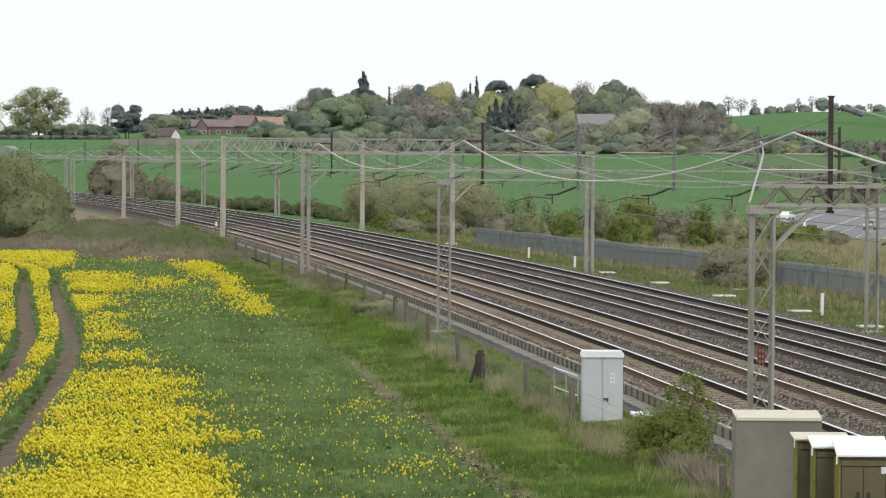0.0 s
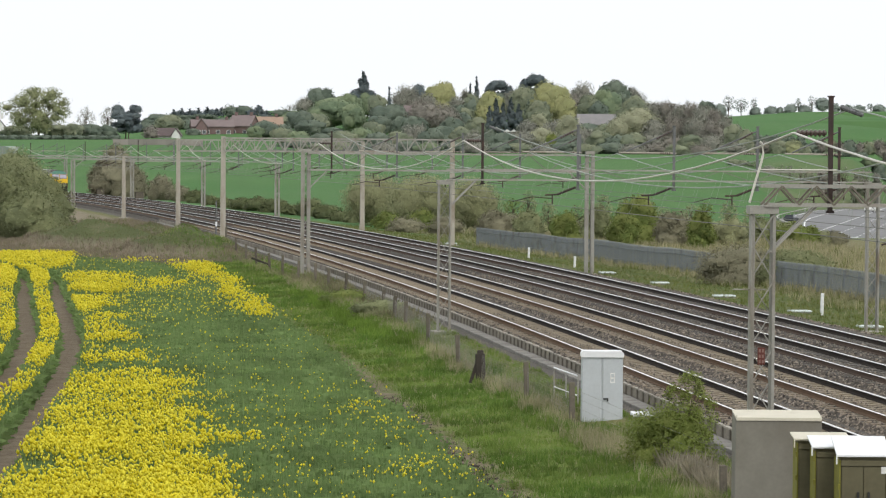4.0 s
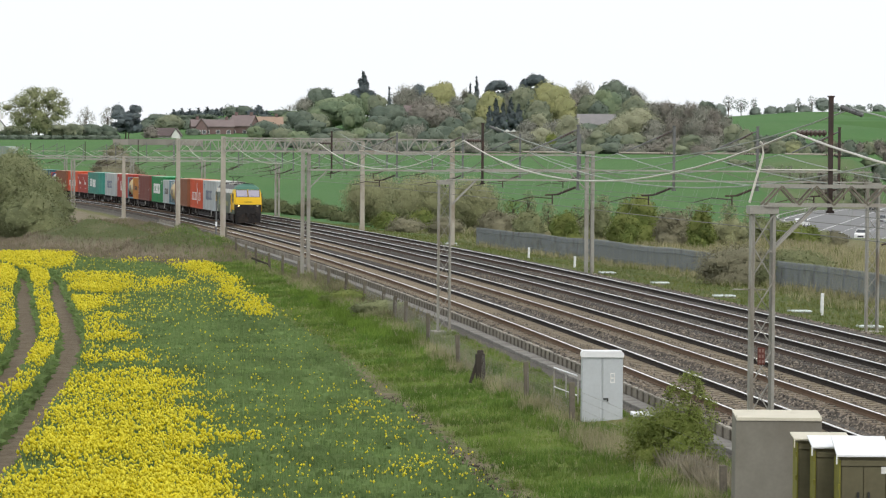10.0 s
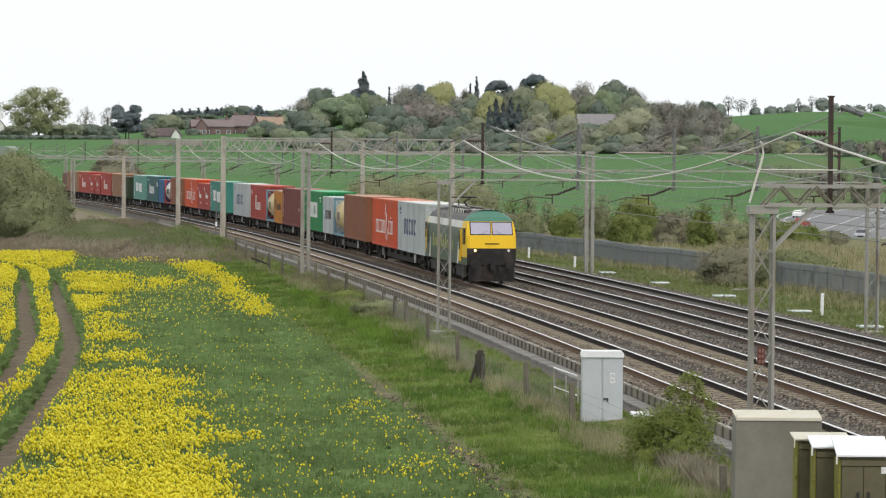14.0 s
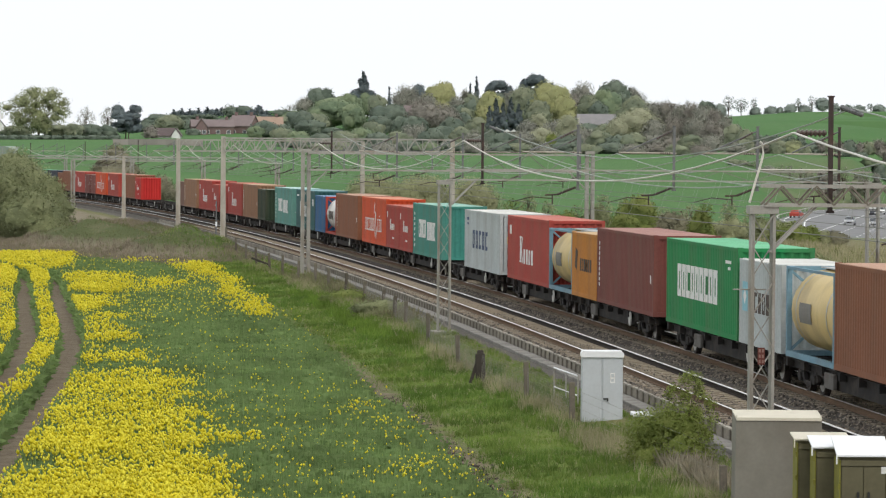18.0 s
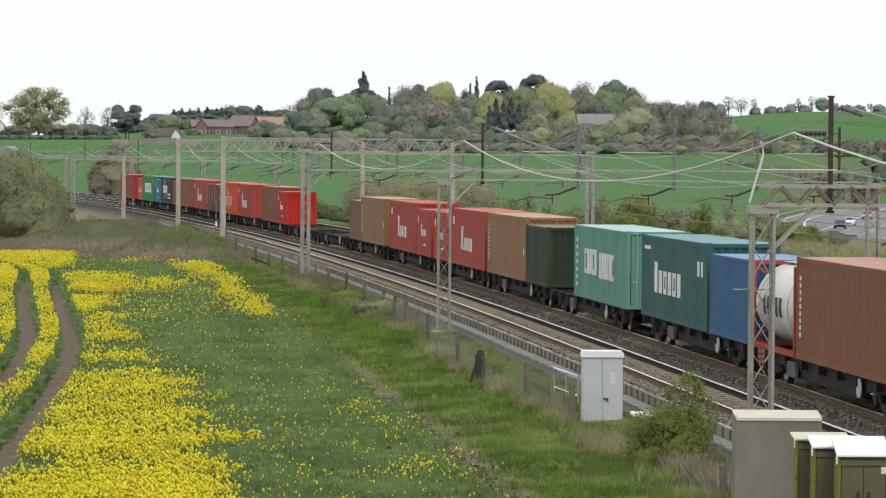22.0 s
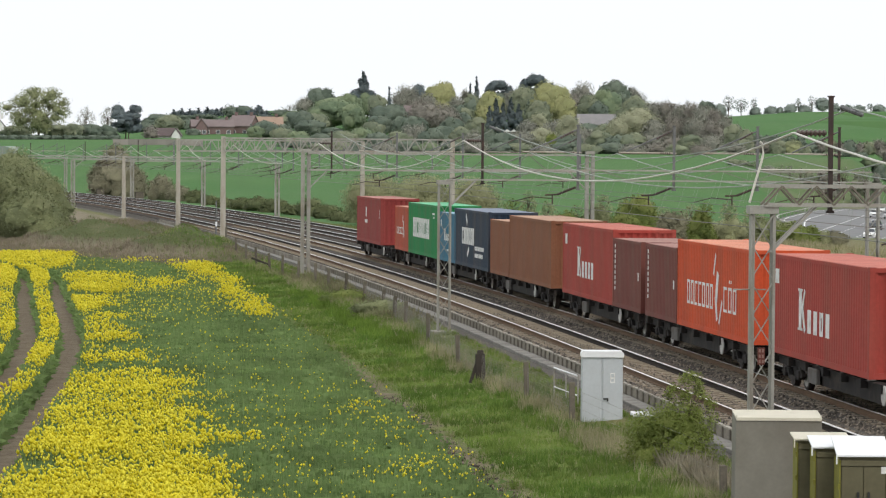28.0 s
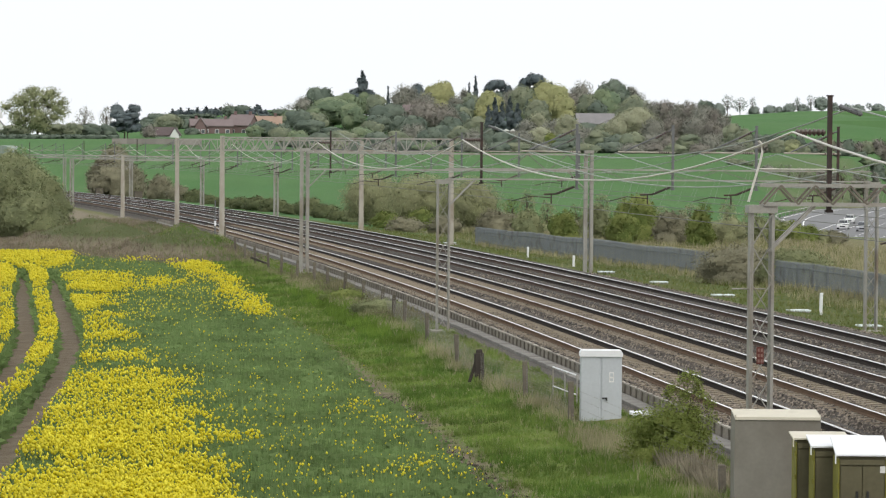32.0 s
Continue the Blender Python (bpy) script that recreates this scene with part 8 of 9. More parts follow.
    hill(107.8, 935, 11.4, 5.2, "copper", "hedge")
    hill(110.5, 935, 11.3, 5.2, "olive", "hedge")
    hill(113.3, 935, 10.6, 5.2, "copper", "hedge")
    hill(116.0, 935, 11.4, 5.2, "dark", "hedge")
    hill(118.7, 935, 10.7, 5.2, "copper", "hedge")
    hill(121.5, 935, 10.7, 5.2, "olive", "hedge")
    hill(124.2, 935, 11.6, 5.2, "copper", "hedge")
    hill(127.0, 935, 11.0, 5.2, "copper", "hedge")
    hill(99.3, 840, 6.1, 4.9, "mid", "hedge")
    hill(101.8, 840, 5.8, 4.9, "dark", "hedge")
    hill(104.3, 840, 5.7, 4.9, "dark", "hedge")
    hill(106.8, 840, 6.0, 4.9, "dark", "hedge")
    hill(109.2, 840, 6.1, 4.9, "mid", "hedge")
    hill(111.6, 840, 5.4, 4.9, "dark", "hedge")
    hill(114.1, 840, 5.4, 4.9, "mid", "hedge")
    hill(66.0, 745, 4.3, 3.5, "olive", "bush")
    hill(68.2, 745, 4.3, 3.0, "olive", "bush")
    hill(70.5, 745, 3.7, 2.4, "olive", "open")
    hill(74.2, 745, 4.1, 3.3, "bare", "bush")
    hill(76.8, 745, 4.5, 3.0, "olive", "open")
    hill(78.8, 745, 4.4, 2.9, "bare", "open")
    hill(81.3, 745, 3.7, 2.5, "copper", "open")
    hill(83.3, 745, 3.9, 3.3, "olive", "bush")
    hill(86.1, 745, 4.6, 3.0, "copper", "bush")
    hill(89.2, 745, 3.7, 3.8, "bare", "bush")
    hill(91.2, 745, 4.5, 2.6, "olive", "open")
    hill(94.3, 745, 4.8, 3.3, "olive", "heap")
    hill(96.0, 745, 4.4, 3.8, "bare", "open")
    hill(98.4, 745, 4.9, 2.6, "bare", "heap")
    hill(143.1, 1780, 36.8, 9.2, "ash", "bush")
    hill(150.2, 1780, 35.0, 8.0, "ash", "bush")
    hill(154.5, 1780, 39.4, 8.6, "ash", "open")
    hill(161.6, 1780, 37.9, 8.0, "ash", "open")
    hill(168.3, 1780, 38.3, 4.3, "ash", "open")
    hill(169.0, 1780, 32.7, 6.2, "ash", "bush")
    hill(177.9, 1780, 33.4, 6.8, "ash", "bush")
    hill(182.5, 1780, 33.1, 4.3, "ash", "bush")
    hill(188.6, 1780, 34.7, 7.4, "ash", "bush")
    hill(192.6, 1780, 38.4, 4.6, "ash", "open")
    hill(196.0, 1780, 33.9, 7.4, "ash", "bush")
    hill(200.0, 1780, 39.7, 5.5, "ash", "open")
    hill(205.8, 1780, 37.9, 8.6, "ash", "round")
    hill(212.6, 1780, 34.9, 6.2, "ash", "bush")
    hill(219.4, 1780, 34.4, 6.2, "ash", "bush")
    hill(225.5, 1780, 34.1, 7.4, "ash", "bush")
    hill(231.7, 1780, 35.1, 4.3, "ash", "open")
    hill(236.6, 1780, 34.5, 7.4, "ash", "bush")
    hill(-119.7, 885, 9.9, 4.3, "dark", "hedge")
    hill(-116.7, 885, 9.9, 4.3, "dark", "hedge")
    hill(-113.6, 885, 9.8, 4.3, "dark", "hedge")
    hill(-110.6, 885, 10.0, 4.3, "dark", "hedge")
    hill(-107.5, 885, 9.9, 4.3, "dark", "hedge")
    hill(-104.5, 885, 9.9, 4.3, "dark", "hedge")
    hill(-101.4, 885, 10.1, 4.3, "dark", "hedge")
    hill(-98.3, 885, 10.0, 4.3, "dark", "hedge")
    hill(-95.3, 885, 9.9, 4.3, "dark", "hedge")
    hill(-92.2, 885, 10.2, 4.3, "dark", "hedge")
    hill(-89.2, 885, 10.1, 4.3, "dark", "hedge")
    tall("shrub", -57.3, 548, 6.1, 5.3, "bramble", "brown-green scrub beyond the railway", "bush", 1950, 0.28, 0.2, "bush")
    tall("shrub", -51.8, 536, 5.8, 5.6, "bramble", "brown-green scrub beyond the railway", "bush", 1950, 0.28, 0.2, "bush")
    tall("shrub", -53.3, 532, 4.7, 8.3, "bramble", "brown-green scrub beyond the railway", "bush", 1950, 0.28, 0.2, "bush")
    tall("shrub", -54.8, 545, 8.0, 7.5, "bramble", "brown-green scrub beyond the railway", "bush", 3380, 0.28, 0.08, "bush")
    tall("shrub", -51.8, 545, 4.4, 5.6, "bramble", "brown-green scrub beyond the railway", "bush", 650, 0.28, 0.2, "bush")
    tall("shrub", -44.9, 520, 2.7, 5.0, "bramble", "dull green hawthorn scrub beside the railway", "bush", 650, 0.27, 0.2, "bush")
    tall("shrub", -40.7, 505, 1.1, 4.4, "bramble", "dull green hawthorn scrub beside the railway", "bush", 1170, 0.26, 0.2, "bush")
    tall("shrub", -37.2, 490, 0.8, 3.7, "scrub", "dull green hawthorn scrub beside the railway", "bush", 1170, 0.25, 0.2, "bush")
    tall("shrub", -33.5, 470, -0.0, 3.2, "scrub", "dull green hawthorn scrub beside the railway", "bush", 1170, 0.24, 0.2, "bush")
    tall("shrub", -29.9, 450, -0.1, 3.1, "scrub", "dull green hawthorn scrub beside the railway", "bush", 1170, 0.23, 0.2, "bush")
    tall("shrub", -26.8, 435, 0.4, 3.5, "scrub", "dull green hawthorn scrub beside the railway", "bush", 1170, 0.23, 0.2, "bush")
    tall("shrub", -24.2, 425, 0.7, 3.8, "scrub", "dull green hawthorn scrub beside the railway", "bush", 1170, 0.22, 0.2, "bush")
    tall("shrub", -21.3, 415, 0.7, 4.0, "scrub", "dull green hawthorn scrub beside the railway", "bush", 1170, 0.22, 0.2, "bush")
    tall("shrub", -18.3, 400, 0.2, 3.5, "scrub", "dull green hawthorn scrub beside the railway", "bush", 1170, 0.21, 0.2, "bush")
    tall("shrub", -15.9, 390, 1.1, 4.0, "scrub", "dull green hawthorn scrub beside the railway", "bush", 1170, 0.20, 0.2, "bush")
    tall("shrub", -13.4, 378, 0.6, 3.7, "scrub", "dull green hawthorn scrub beside the railway", "bush", 1170, 0.20, 0.2, "bush")
    tall("shrub", -11.3, 365, 0.1, 3.5, "scrub", "dull green hawthorn scrub beside the railway", "bush", 1170, 0.19, 0.2, "bush")
    tall("shrub", -9.5, 355, -0.1, 3.1, "sallow", "grey-green sallow scrub beside the railway", "bush", 1170, 0.18, 0.2, "bush")
    tall("tree", -7.2, 345, 4.2, 6.6, "osier", "pale willow in catkin beyond the railway", "willow", 3640, 0.17, 0.1, "tree")
    tall("tree", -2.3, 335, 4.4, 7.5, "osier", "pale willow in catkin beyond the railway", "willow", 3900, 0.17, 0.1, "tree")
    tall("tree", 2.8, 320, 4.1, 6.1, "osier", "pale willow in catkin beyond the railway", "willow", 3380, 0.17, 0.1, "tree")
    tall("shrub", -5.6, 325, 0.8, 3.1, "haw", "fresh green hawthorn shrub beyond the fence", "bush", 910, 0.20, 0.2, "bush")
    tall("shrub", -2.2, 318, 1.2, 3.3, "haw", "fresh green hawthorn shrub beyond the fence", "bush", 910, 0.20, 0.2, "bush")
    tall("shrub", -3.5, 312, 0.5, 3.8, "bramble", "brown-green scrub beyond the railway", "bush", 650, 0.19, 0.2, "bush")
    tall("shrub", 0.3, 305, 0.7, 3.7, "bramble", "brown-green scrub beyond the railway", "bush", 650, 0.19, 0.2, "bush")
    tall("shrub", 4.9, 300, 1.7, 3.6, "bramble", "brown-green scrub beyond the railway", "bush", 910, 0.19, 0.2, "bush")
    tall("shrub", 7.5, 290, 1.5, 3.5, "sallow", "grey-green sallow scrub beside the railway", "bush", 910, 0.18, 0.2, "bush")
    tall("shrub", 10.4, 280, 1.9, 2.9, "haw", "fresh green hawthorn shrub beyond the fence", "bush", 780, 0.17, 0.2, "bush")
    tall("shrub", 13.3, 285, 2.8, 3.0, "sallow", "grey-green sallow scrub beside the railway", "bush", 1040, 0.18, 0.2, "bush")
    tall("shrub", 16.4, 275, 3.3, 4.8, "haw", "fresh green hawthorn shrub beyond the fence", "bush", 2080, 0.17, 0.2, "bush")
    tall("shrub", 14.7, 265, 2.2, 3.2, "haw", "fresh green hawthorn shrub beyond the fence", "bush", 910, 0.16, 0.2, "bush")
    tall("shrub", 18.9, 270, 2.4, 3.3, "bramble", "brown-green scrub beyond the railway", "bush", 910, 0.17, 0.2, "bush")
    tall("shrub", 20.7, 262, 2.8, 2.4, "haw", "fresh green hawthorn shrub beyond the fence", "bush", 1300, 0.16, 0.2, "bush")
    tall("shrub", 24.0, 275, 1.4, 3.3, "osier", "pale willow in catkin beyond the railway", "bush", 1170, 0.17, 0.2, "bush")
    tall("shrub", 30.3, 285, 0.8, 4.4, "haw", "fresh green hawthorn shrub beyond the fence", "bush", 910, 0.18, 0.2, "bush")
    tall("shrub", 28.1, 290, 1.2, 3.0, "sallow", "grey-green sallow scrub beside the railway", "bush", 650, 0.18, 0.2, "bush")
    tall("shrub", 30.2, 285, 0.9, 2.3, "osier", "pale willow in catkin beyond the railway", "bush", 910, 0.15, 0.2, "bush")
    tall("shrub", 31.1, 285, 0.5, 2.0, "bramble", "brown-green scrub beyond the railway", "bush", 910, 0.15, 0.2, "bush")
    tall("shrub", 32.1, 285, 0.4, 2.1, "haw", "fresh green hawthorn shrub beyond the fence", "bush", 910, 0.15, 0.2, "bush")
    tall("shrub", 33.2, 285, -0.1, 2.0, "osier", "pale willow in catkin beyond the railway", "bush", 910, 0.15, 0.2, "bush")
    tall("shrub", 34.3, 285, -0.4, 2.2, "bramble", "brown-green scrub beyond the railway", "bush", 910, 0.15, 0.2, "bush")
    tall("shrub", -36.7, 285, 5.8, 7.4, "sallow", "grey-green sallow scrub beside the railway", "bush", 3640, 0.18, 0.2, "bush")
    tall("shrub", -34.3, 282, 4.7, 4.9, "sallow", "grey-green sallow scrub beside the railway", "bush", 3640, 0.18, 0.2, "bush")
    tall("shrub", -39.4, 292, 6.2, 5.5, "sallow", "grey-green sallow scrub beside the railway", "bush", 3640, 0.18, 0.2, "bush")
    tall("shrub", -42.2, 300, 5.6, 5.2, "sallow", "grey-green sallow scrub beside the railway", "bush", 3640, 0.19, 0.2, "bush")
    tall("shrub", -35.1, 278, 3.3, 6.2, "sallow", "grey-green sallow scrub beside the railway", "bush", 3640, 0.17, 0.2, "bush")
    tall("shrub", -37.2, 280, 5.0, 5.8, "sallow", "grey-green sallow scrub beside the railway", "bush", 3640, 0.17, 0.2, "bush")
    tall("shrub", -40.3, 305, 6.8, 7.4, "sallow", "grey-green sallow scrub beside the railway", "bush", 3640, 0.19, 0.2, "bush")
    tall("shrub", 3.3, 330, -0.4, 2.9, "haw", "fresh green hawthorn shrub beyond the fence", "bush", 1170, 0.17, 0.2, "bush")
    tall("shrub", 4.9, 326, -0.1, 2.6, "osier", "pale willow in catkin beyond the railway", "bush", 1170, 0.17, 0.2, "bush")
    tall("shrub", 6.7, 312, 0.2, 2.8, "haw", "fresh green hawthorn shrub beyond the fence", "bush", 1170, 0.17, 0.2, "bush")
    tall("shrub", 7.7, 325, 0.8, 4.0, "bramble", "brown-green scrub beyond the railway", "bush", 1170, 0.17, 0.2, "bush")
    tall("shrub", 9.0, 304, 0.0, 3.0, "osier", "pale willow in catkin beyond the railway", "bush", 1170, 0.17, 0.2, "bush")
    tall("shrub", 11.2, 320, 0.6, 2.9, "sallow", "grey-green sallow scrub beside the railway", "bush", 1170, 0.17, 0.2, "bush")
    tall("shrub", 12.0, 306, 0.4, 2.4, "bramble", "brown-green scrub beyond the railway", "bush", 1170, 0.17, 0.2, "bush")
    tall("shrub", 13.9, 319, 0.1, 2.9, "osier", "pale willow in catkin beyond the railway", "bush", 1170, 0.17, 0.2, "bush")
    tall("shrub", 13.8, 294, 0.6, 2.6, "sallow", "grey-green sallow scrub beside the railway", "bush", 1170, 0.17, 0.2, "bush")
    tall("shrub", 15.5, 307, 0.6, 2.8, "bramble", "brown-green scrub beyond the railway", "bush", 1170, 0.17, 0.2, "bush")
    tall("shrub", 17.6, 306, 0.7, 3.6, "osier", "pale willow in catkin beyond the railway", "bush", 1170, 0.17, 0.2, "bush")
    tall("shrub", 19.2, 312, 0.5, 2.6, "haw", "fresh green hawthorn shrub beyond the fence", "bush", 1170, 0.17, 0.2, "bush")
    tall("shrub", 19.1, 299, 0.6, 3.3, "haw", "fresh green hawthorn shrub beyond the fence", "bush", 1170, 0.17, 0.2, "bush")
    tall("shrub", 20.7, 294, 0.2, 3.3, "osier", "pale willow in catkin beyond the railway", "bush", 1170, 0.17, 0.2, "bush")
    tall("shrub", 24.1, 319, 0.0, 2.6, "haw", "fresh green hawthorn shrub beyond the fence", "bush", 1170, 0.17, 0.2, "bush")
    tall("shrub", 23.7, 302, 0.0, 3.8, "bramble", "brown-green scrub beyond the railway", "bush", 1170, 0.17, 0.2, "bush")
    tall("shrub", 26.9, 322, 0.1, 3.7, "osier", "pale willow in catkin beyond the railway", "bush", 1170, 0.17, 0.2, "bush")
    tall("shrub", 26.9, 305, 0.2, 3.2, "sallow", "grey-green sallow scrub beside the railway", "bush", 1170, 0.17, 0.2, "bush")
    tall("shrub", 29.2, 317, 0.1, 4.1, "bramble", "brown-green scrub beyond the railway", "bush", 1170, 0.17, 0.2, "bush")
    tall("shrub", 30.3, 309, 0.6, 3.8, "osier", "pale willow in catkin beyond the railway", "bush", 1170, 0.17, 0.2, "bush")
    tall("shrub", 30.3, 300, 0.8, 3.0, "sallow", "grey-green sallow scrub beside the railway", "bush", 1170, 0.17, 0.2, "bush")
    tall("shrub", 31.2, 295, -0.1, 3.7, "bramble", "brown-green scrub beyond the railway", "bush", 1170, 0.17, 0.2, "bush")
    tall("shrub", 4.1, 339, 1.7, 2.9, "osier", "pale willow in catkin beyond the railway", "open", 1170, 0.15, 0.2, "bush")
    tall("shrub", 7.1, 334, 2.1, 2.4, "haw", "fresh green hawthorn shrub beyond the fence", "open", 1170, 0.15, 0.2, "bush")
    tall("shrub", 8.4, 320, 3.1, 2.0, "osier", "pale willow in catkin beyond the railway", "open", 1170, 0.15, 0.2, "bush")
    tall("shrub", 10.2, 317, 2.0, 2.1, "osier", "pale willow in catkin beyond the railway", "open", 1170, 0.15, 0.2, "bush")
    tall("shrub", 13.3, 324, 1.6, 2.4, "sallow", "grey-green sallow scrub beside the railway", "open", 1170, 0.15, 0.2, "bush")
    tall("shrub", 15.6, 320, 2.9, 2.0, "osier", "pale willow in catkin beyond the railway", "open", 1170, 0.15, 0.2, "bush")
    tall("shrub", 19.0, 340, 2.1, 2.8, "osier", "pale willow in catkin beyond the railway", "open", 1170, 0.15, 0.2, "bush")
    tall("shrub", 19.7, 315, 2.2, 1.6, "haw", "fresh green hawthorn shrub beyond the fence", "open", 1170, 0.15, 0.2, "bush")
    tall("shrub", 21.2, 317, 1.6, 2.7, "osier", "pale willow in catkin beyond the railway", "open", 1170, 0.15, 0.2, "bush")
    tall("shrub", 24.2, 318, 1.9, 2.1, "osier", "pale willow in catkin beyond the railway", "open", 1170, 0.15, 0.2, "bush")
    tall("shrub", 27.6, 343, 1.8, 1.9, "haw", "fresh green hawthorn shrub beyond the fence", "open", 1170, 0.15, 0.2, "bush")
    tall("shrub", 27.4, 314, 2.3, 2.2, "osier", "pale willow in catkin beyond the railway", "open", 1170, 0.15, 0.2, "bush")
    tall("shrub", 31.6, 334, 1.5, 2.5, "osier", "pale willow in catkin beyond the railway", "open", 1170, 0.15, 0.2, "bush")


plant_trees()

# ---------------------------------------------------------------- houses on the hill
brick_red = mat("house_brick", (0.195, 0.135, 0.128), 0.9, vary=0.15, scale=0.5, fine=6)
tile_brown = mat("roof_tile", (0.2, 0.16, 0.155), 0.9, vary=0.15, scale=0.6, fine=8)
tile_orange = mat("roof_tile_orange", (0.33, 0.235, 0.175), 0.9, vary=0.15, scale=0.6, fine=8)
tile_dark = mat("roof_tile_dark", (0.115, 0.09, 0.088), 0.9, vary=0.15, scale=0.6, fine=8)
tile_grey = mat("roof_slate", (0.235, 0.225, 0.225), 0.85, vary=0.15, scale=0.6, fine=8)
render_white = mat("white_render", (0.72, 0.72, 0.7), 0.8, vary=0.06, scale=1)
glass_dark = mat("house_window", (0.10, 0.11, 0.12), 0.2, spec=0.6)
fence_board = mat("board_fence", (0.27, 0.245, 0.225), 0.9, vary=0.15, scale=1, per_object=0.15)


def house(x, y, w, d, eaves, ridge, wall, roof, label, base=None, turn=0.0, gable_front=False, chimneys=1, rows=2):
    z = ground_z(x, y) if base is None else base
    h = thing("house", label, "house", "houses on the hill", at=pose(x, y, z, 0, 0, turn))
    part("wall", Shape().box(-w / 2, w / 2, -d / 2, d / 2, -1.5, eaves), wall, h)
    if gable_front:
        r = Shape().extrude([(-w / 2 - 0.3, eaves - 0.1), (0, ridge), (w / 2 + 0.3, eaves - 0.1), (w / 2 + 0.3, eaves + 0.1), (0, ridge + 0.25), (-w / 2 - 0.3, eaves + 0.1)], (0, -d / 2 - 0.2, 0), (1, 0, 0), (0, 0, 1), (0, d + 0.4, 0))
        part("gable", Shape().extrude([(-w / 2, eaves), (w / 2, eaves), (0, ridge)], (0, -d / 2, 0), (1, 0, 0), (0, 0, 1), (0, d, 0)), wall, h)
    else:
        r = Shape().extrude([(-d / 2 - 0.35, eaves - 0.15), (0, ridge), (d / 2 + 0.35, eaves - 0.15), (d / 2 + 0.35, eaves + 0.1), (0, ridge + 0.25), (-d / 2 - 0.35, eaves + 0.1)], (-w / 2 - 0.3, 0, 0), (0, 1, 0), (0, 0, 1), (w + 0.6, 0, 0))
        part("gable", Shape().extrude([(-d / 2, eaves), (d / 2, eaves), (0, ridge)], (-w / 2, 0, 0), (0, 1, 0), (0, 0, 1), (w, 0, 0)), wall, h)
    rf = part("roof", r, roof, h)
    for i in range(chimneys):
        cx = (-0.35 + 0.7 * i / max(1, chimneys - 1)) * w if chimneys > 1 else 0.3 * w
        part("chimney", Shape().box(cx - 0.45, cx + 0.45, -0.35, 0.35, ridge - 0.6, ridge + 1.2), wall, rf)
    n = max(2, int(w / 3.2))
    for j in range(rows):
        zz = 1.0 + 2.7 * j
        if zz + 1.2 > eaves:
            break
        for i in range(n):
            cx = -w / 2 + w * (i + 0.5) / n
            win = part("window", Shape().box(cx - 0.65, cx + 0.65, -d / 2 - 0.05, -d / 2 + 0.05, zz, zz + 1.25), render_white, h, "white window frame")
            part("pane", Shape().box(cx - 0.52, cx + 0.52, -d / 2 - 0.07, -d / 2 - 0.04, zz + 0.1, zz + 1.15), glass_dark, win)
    return h


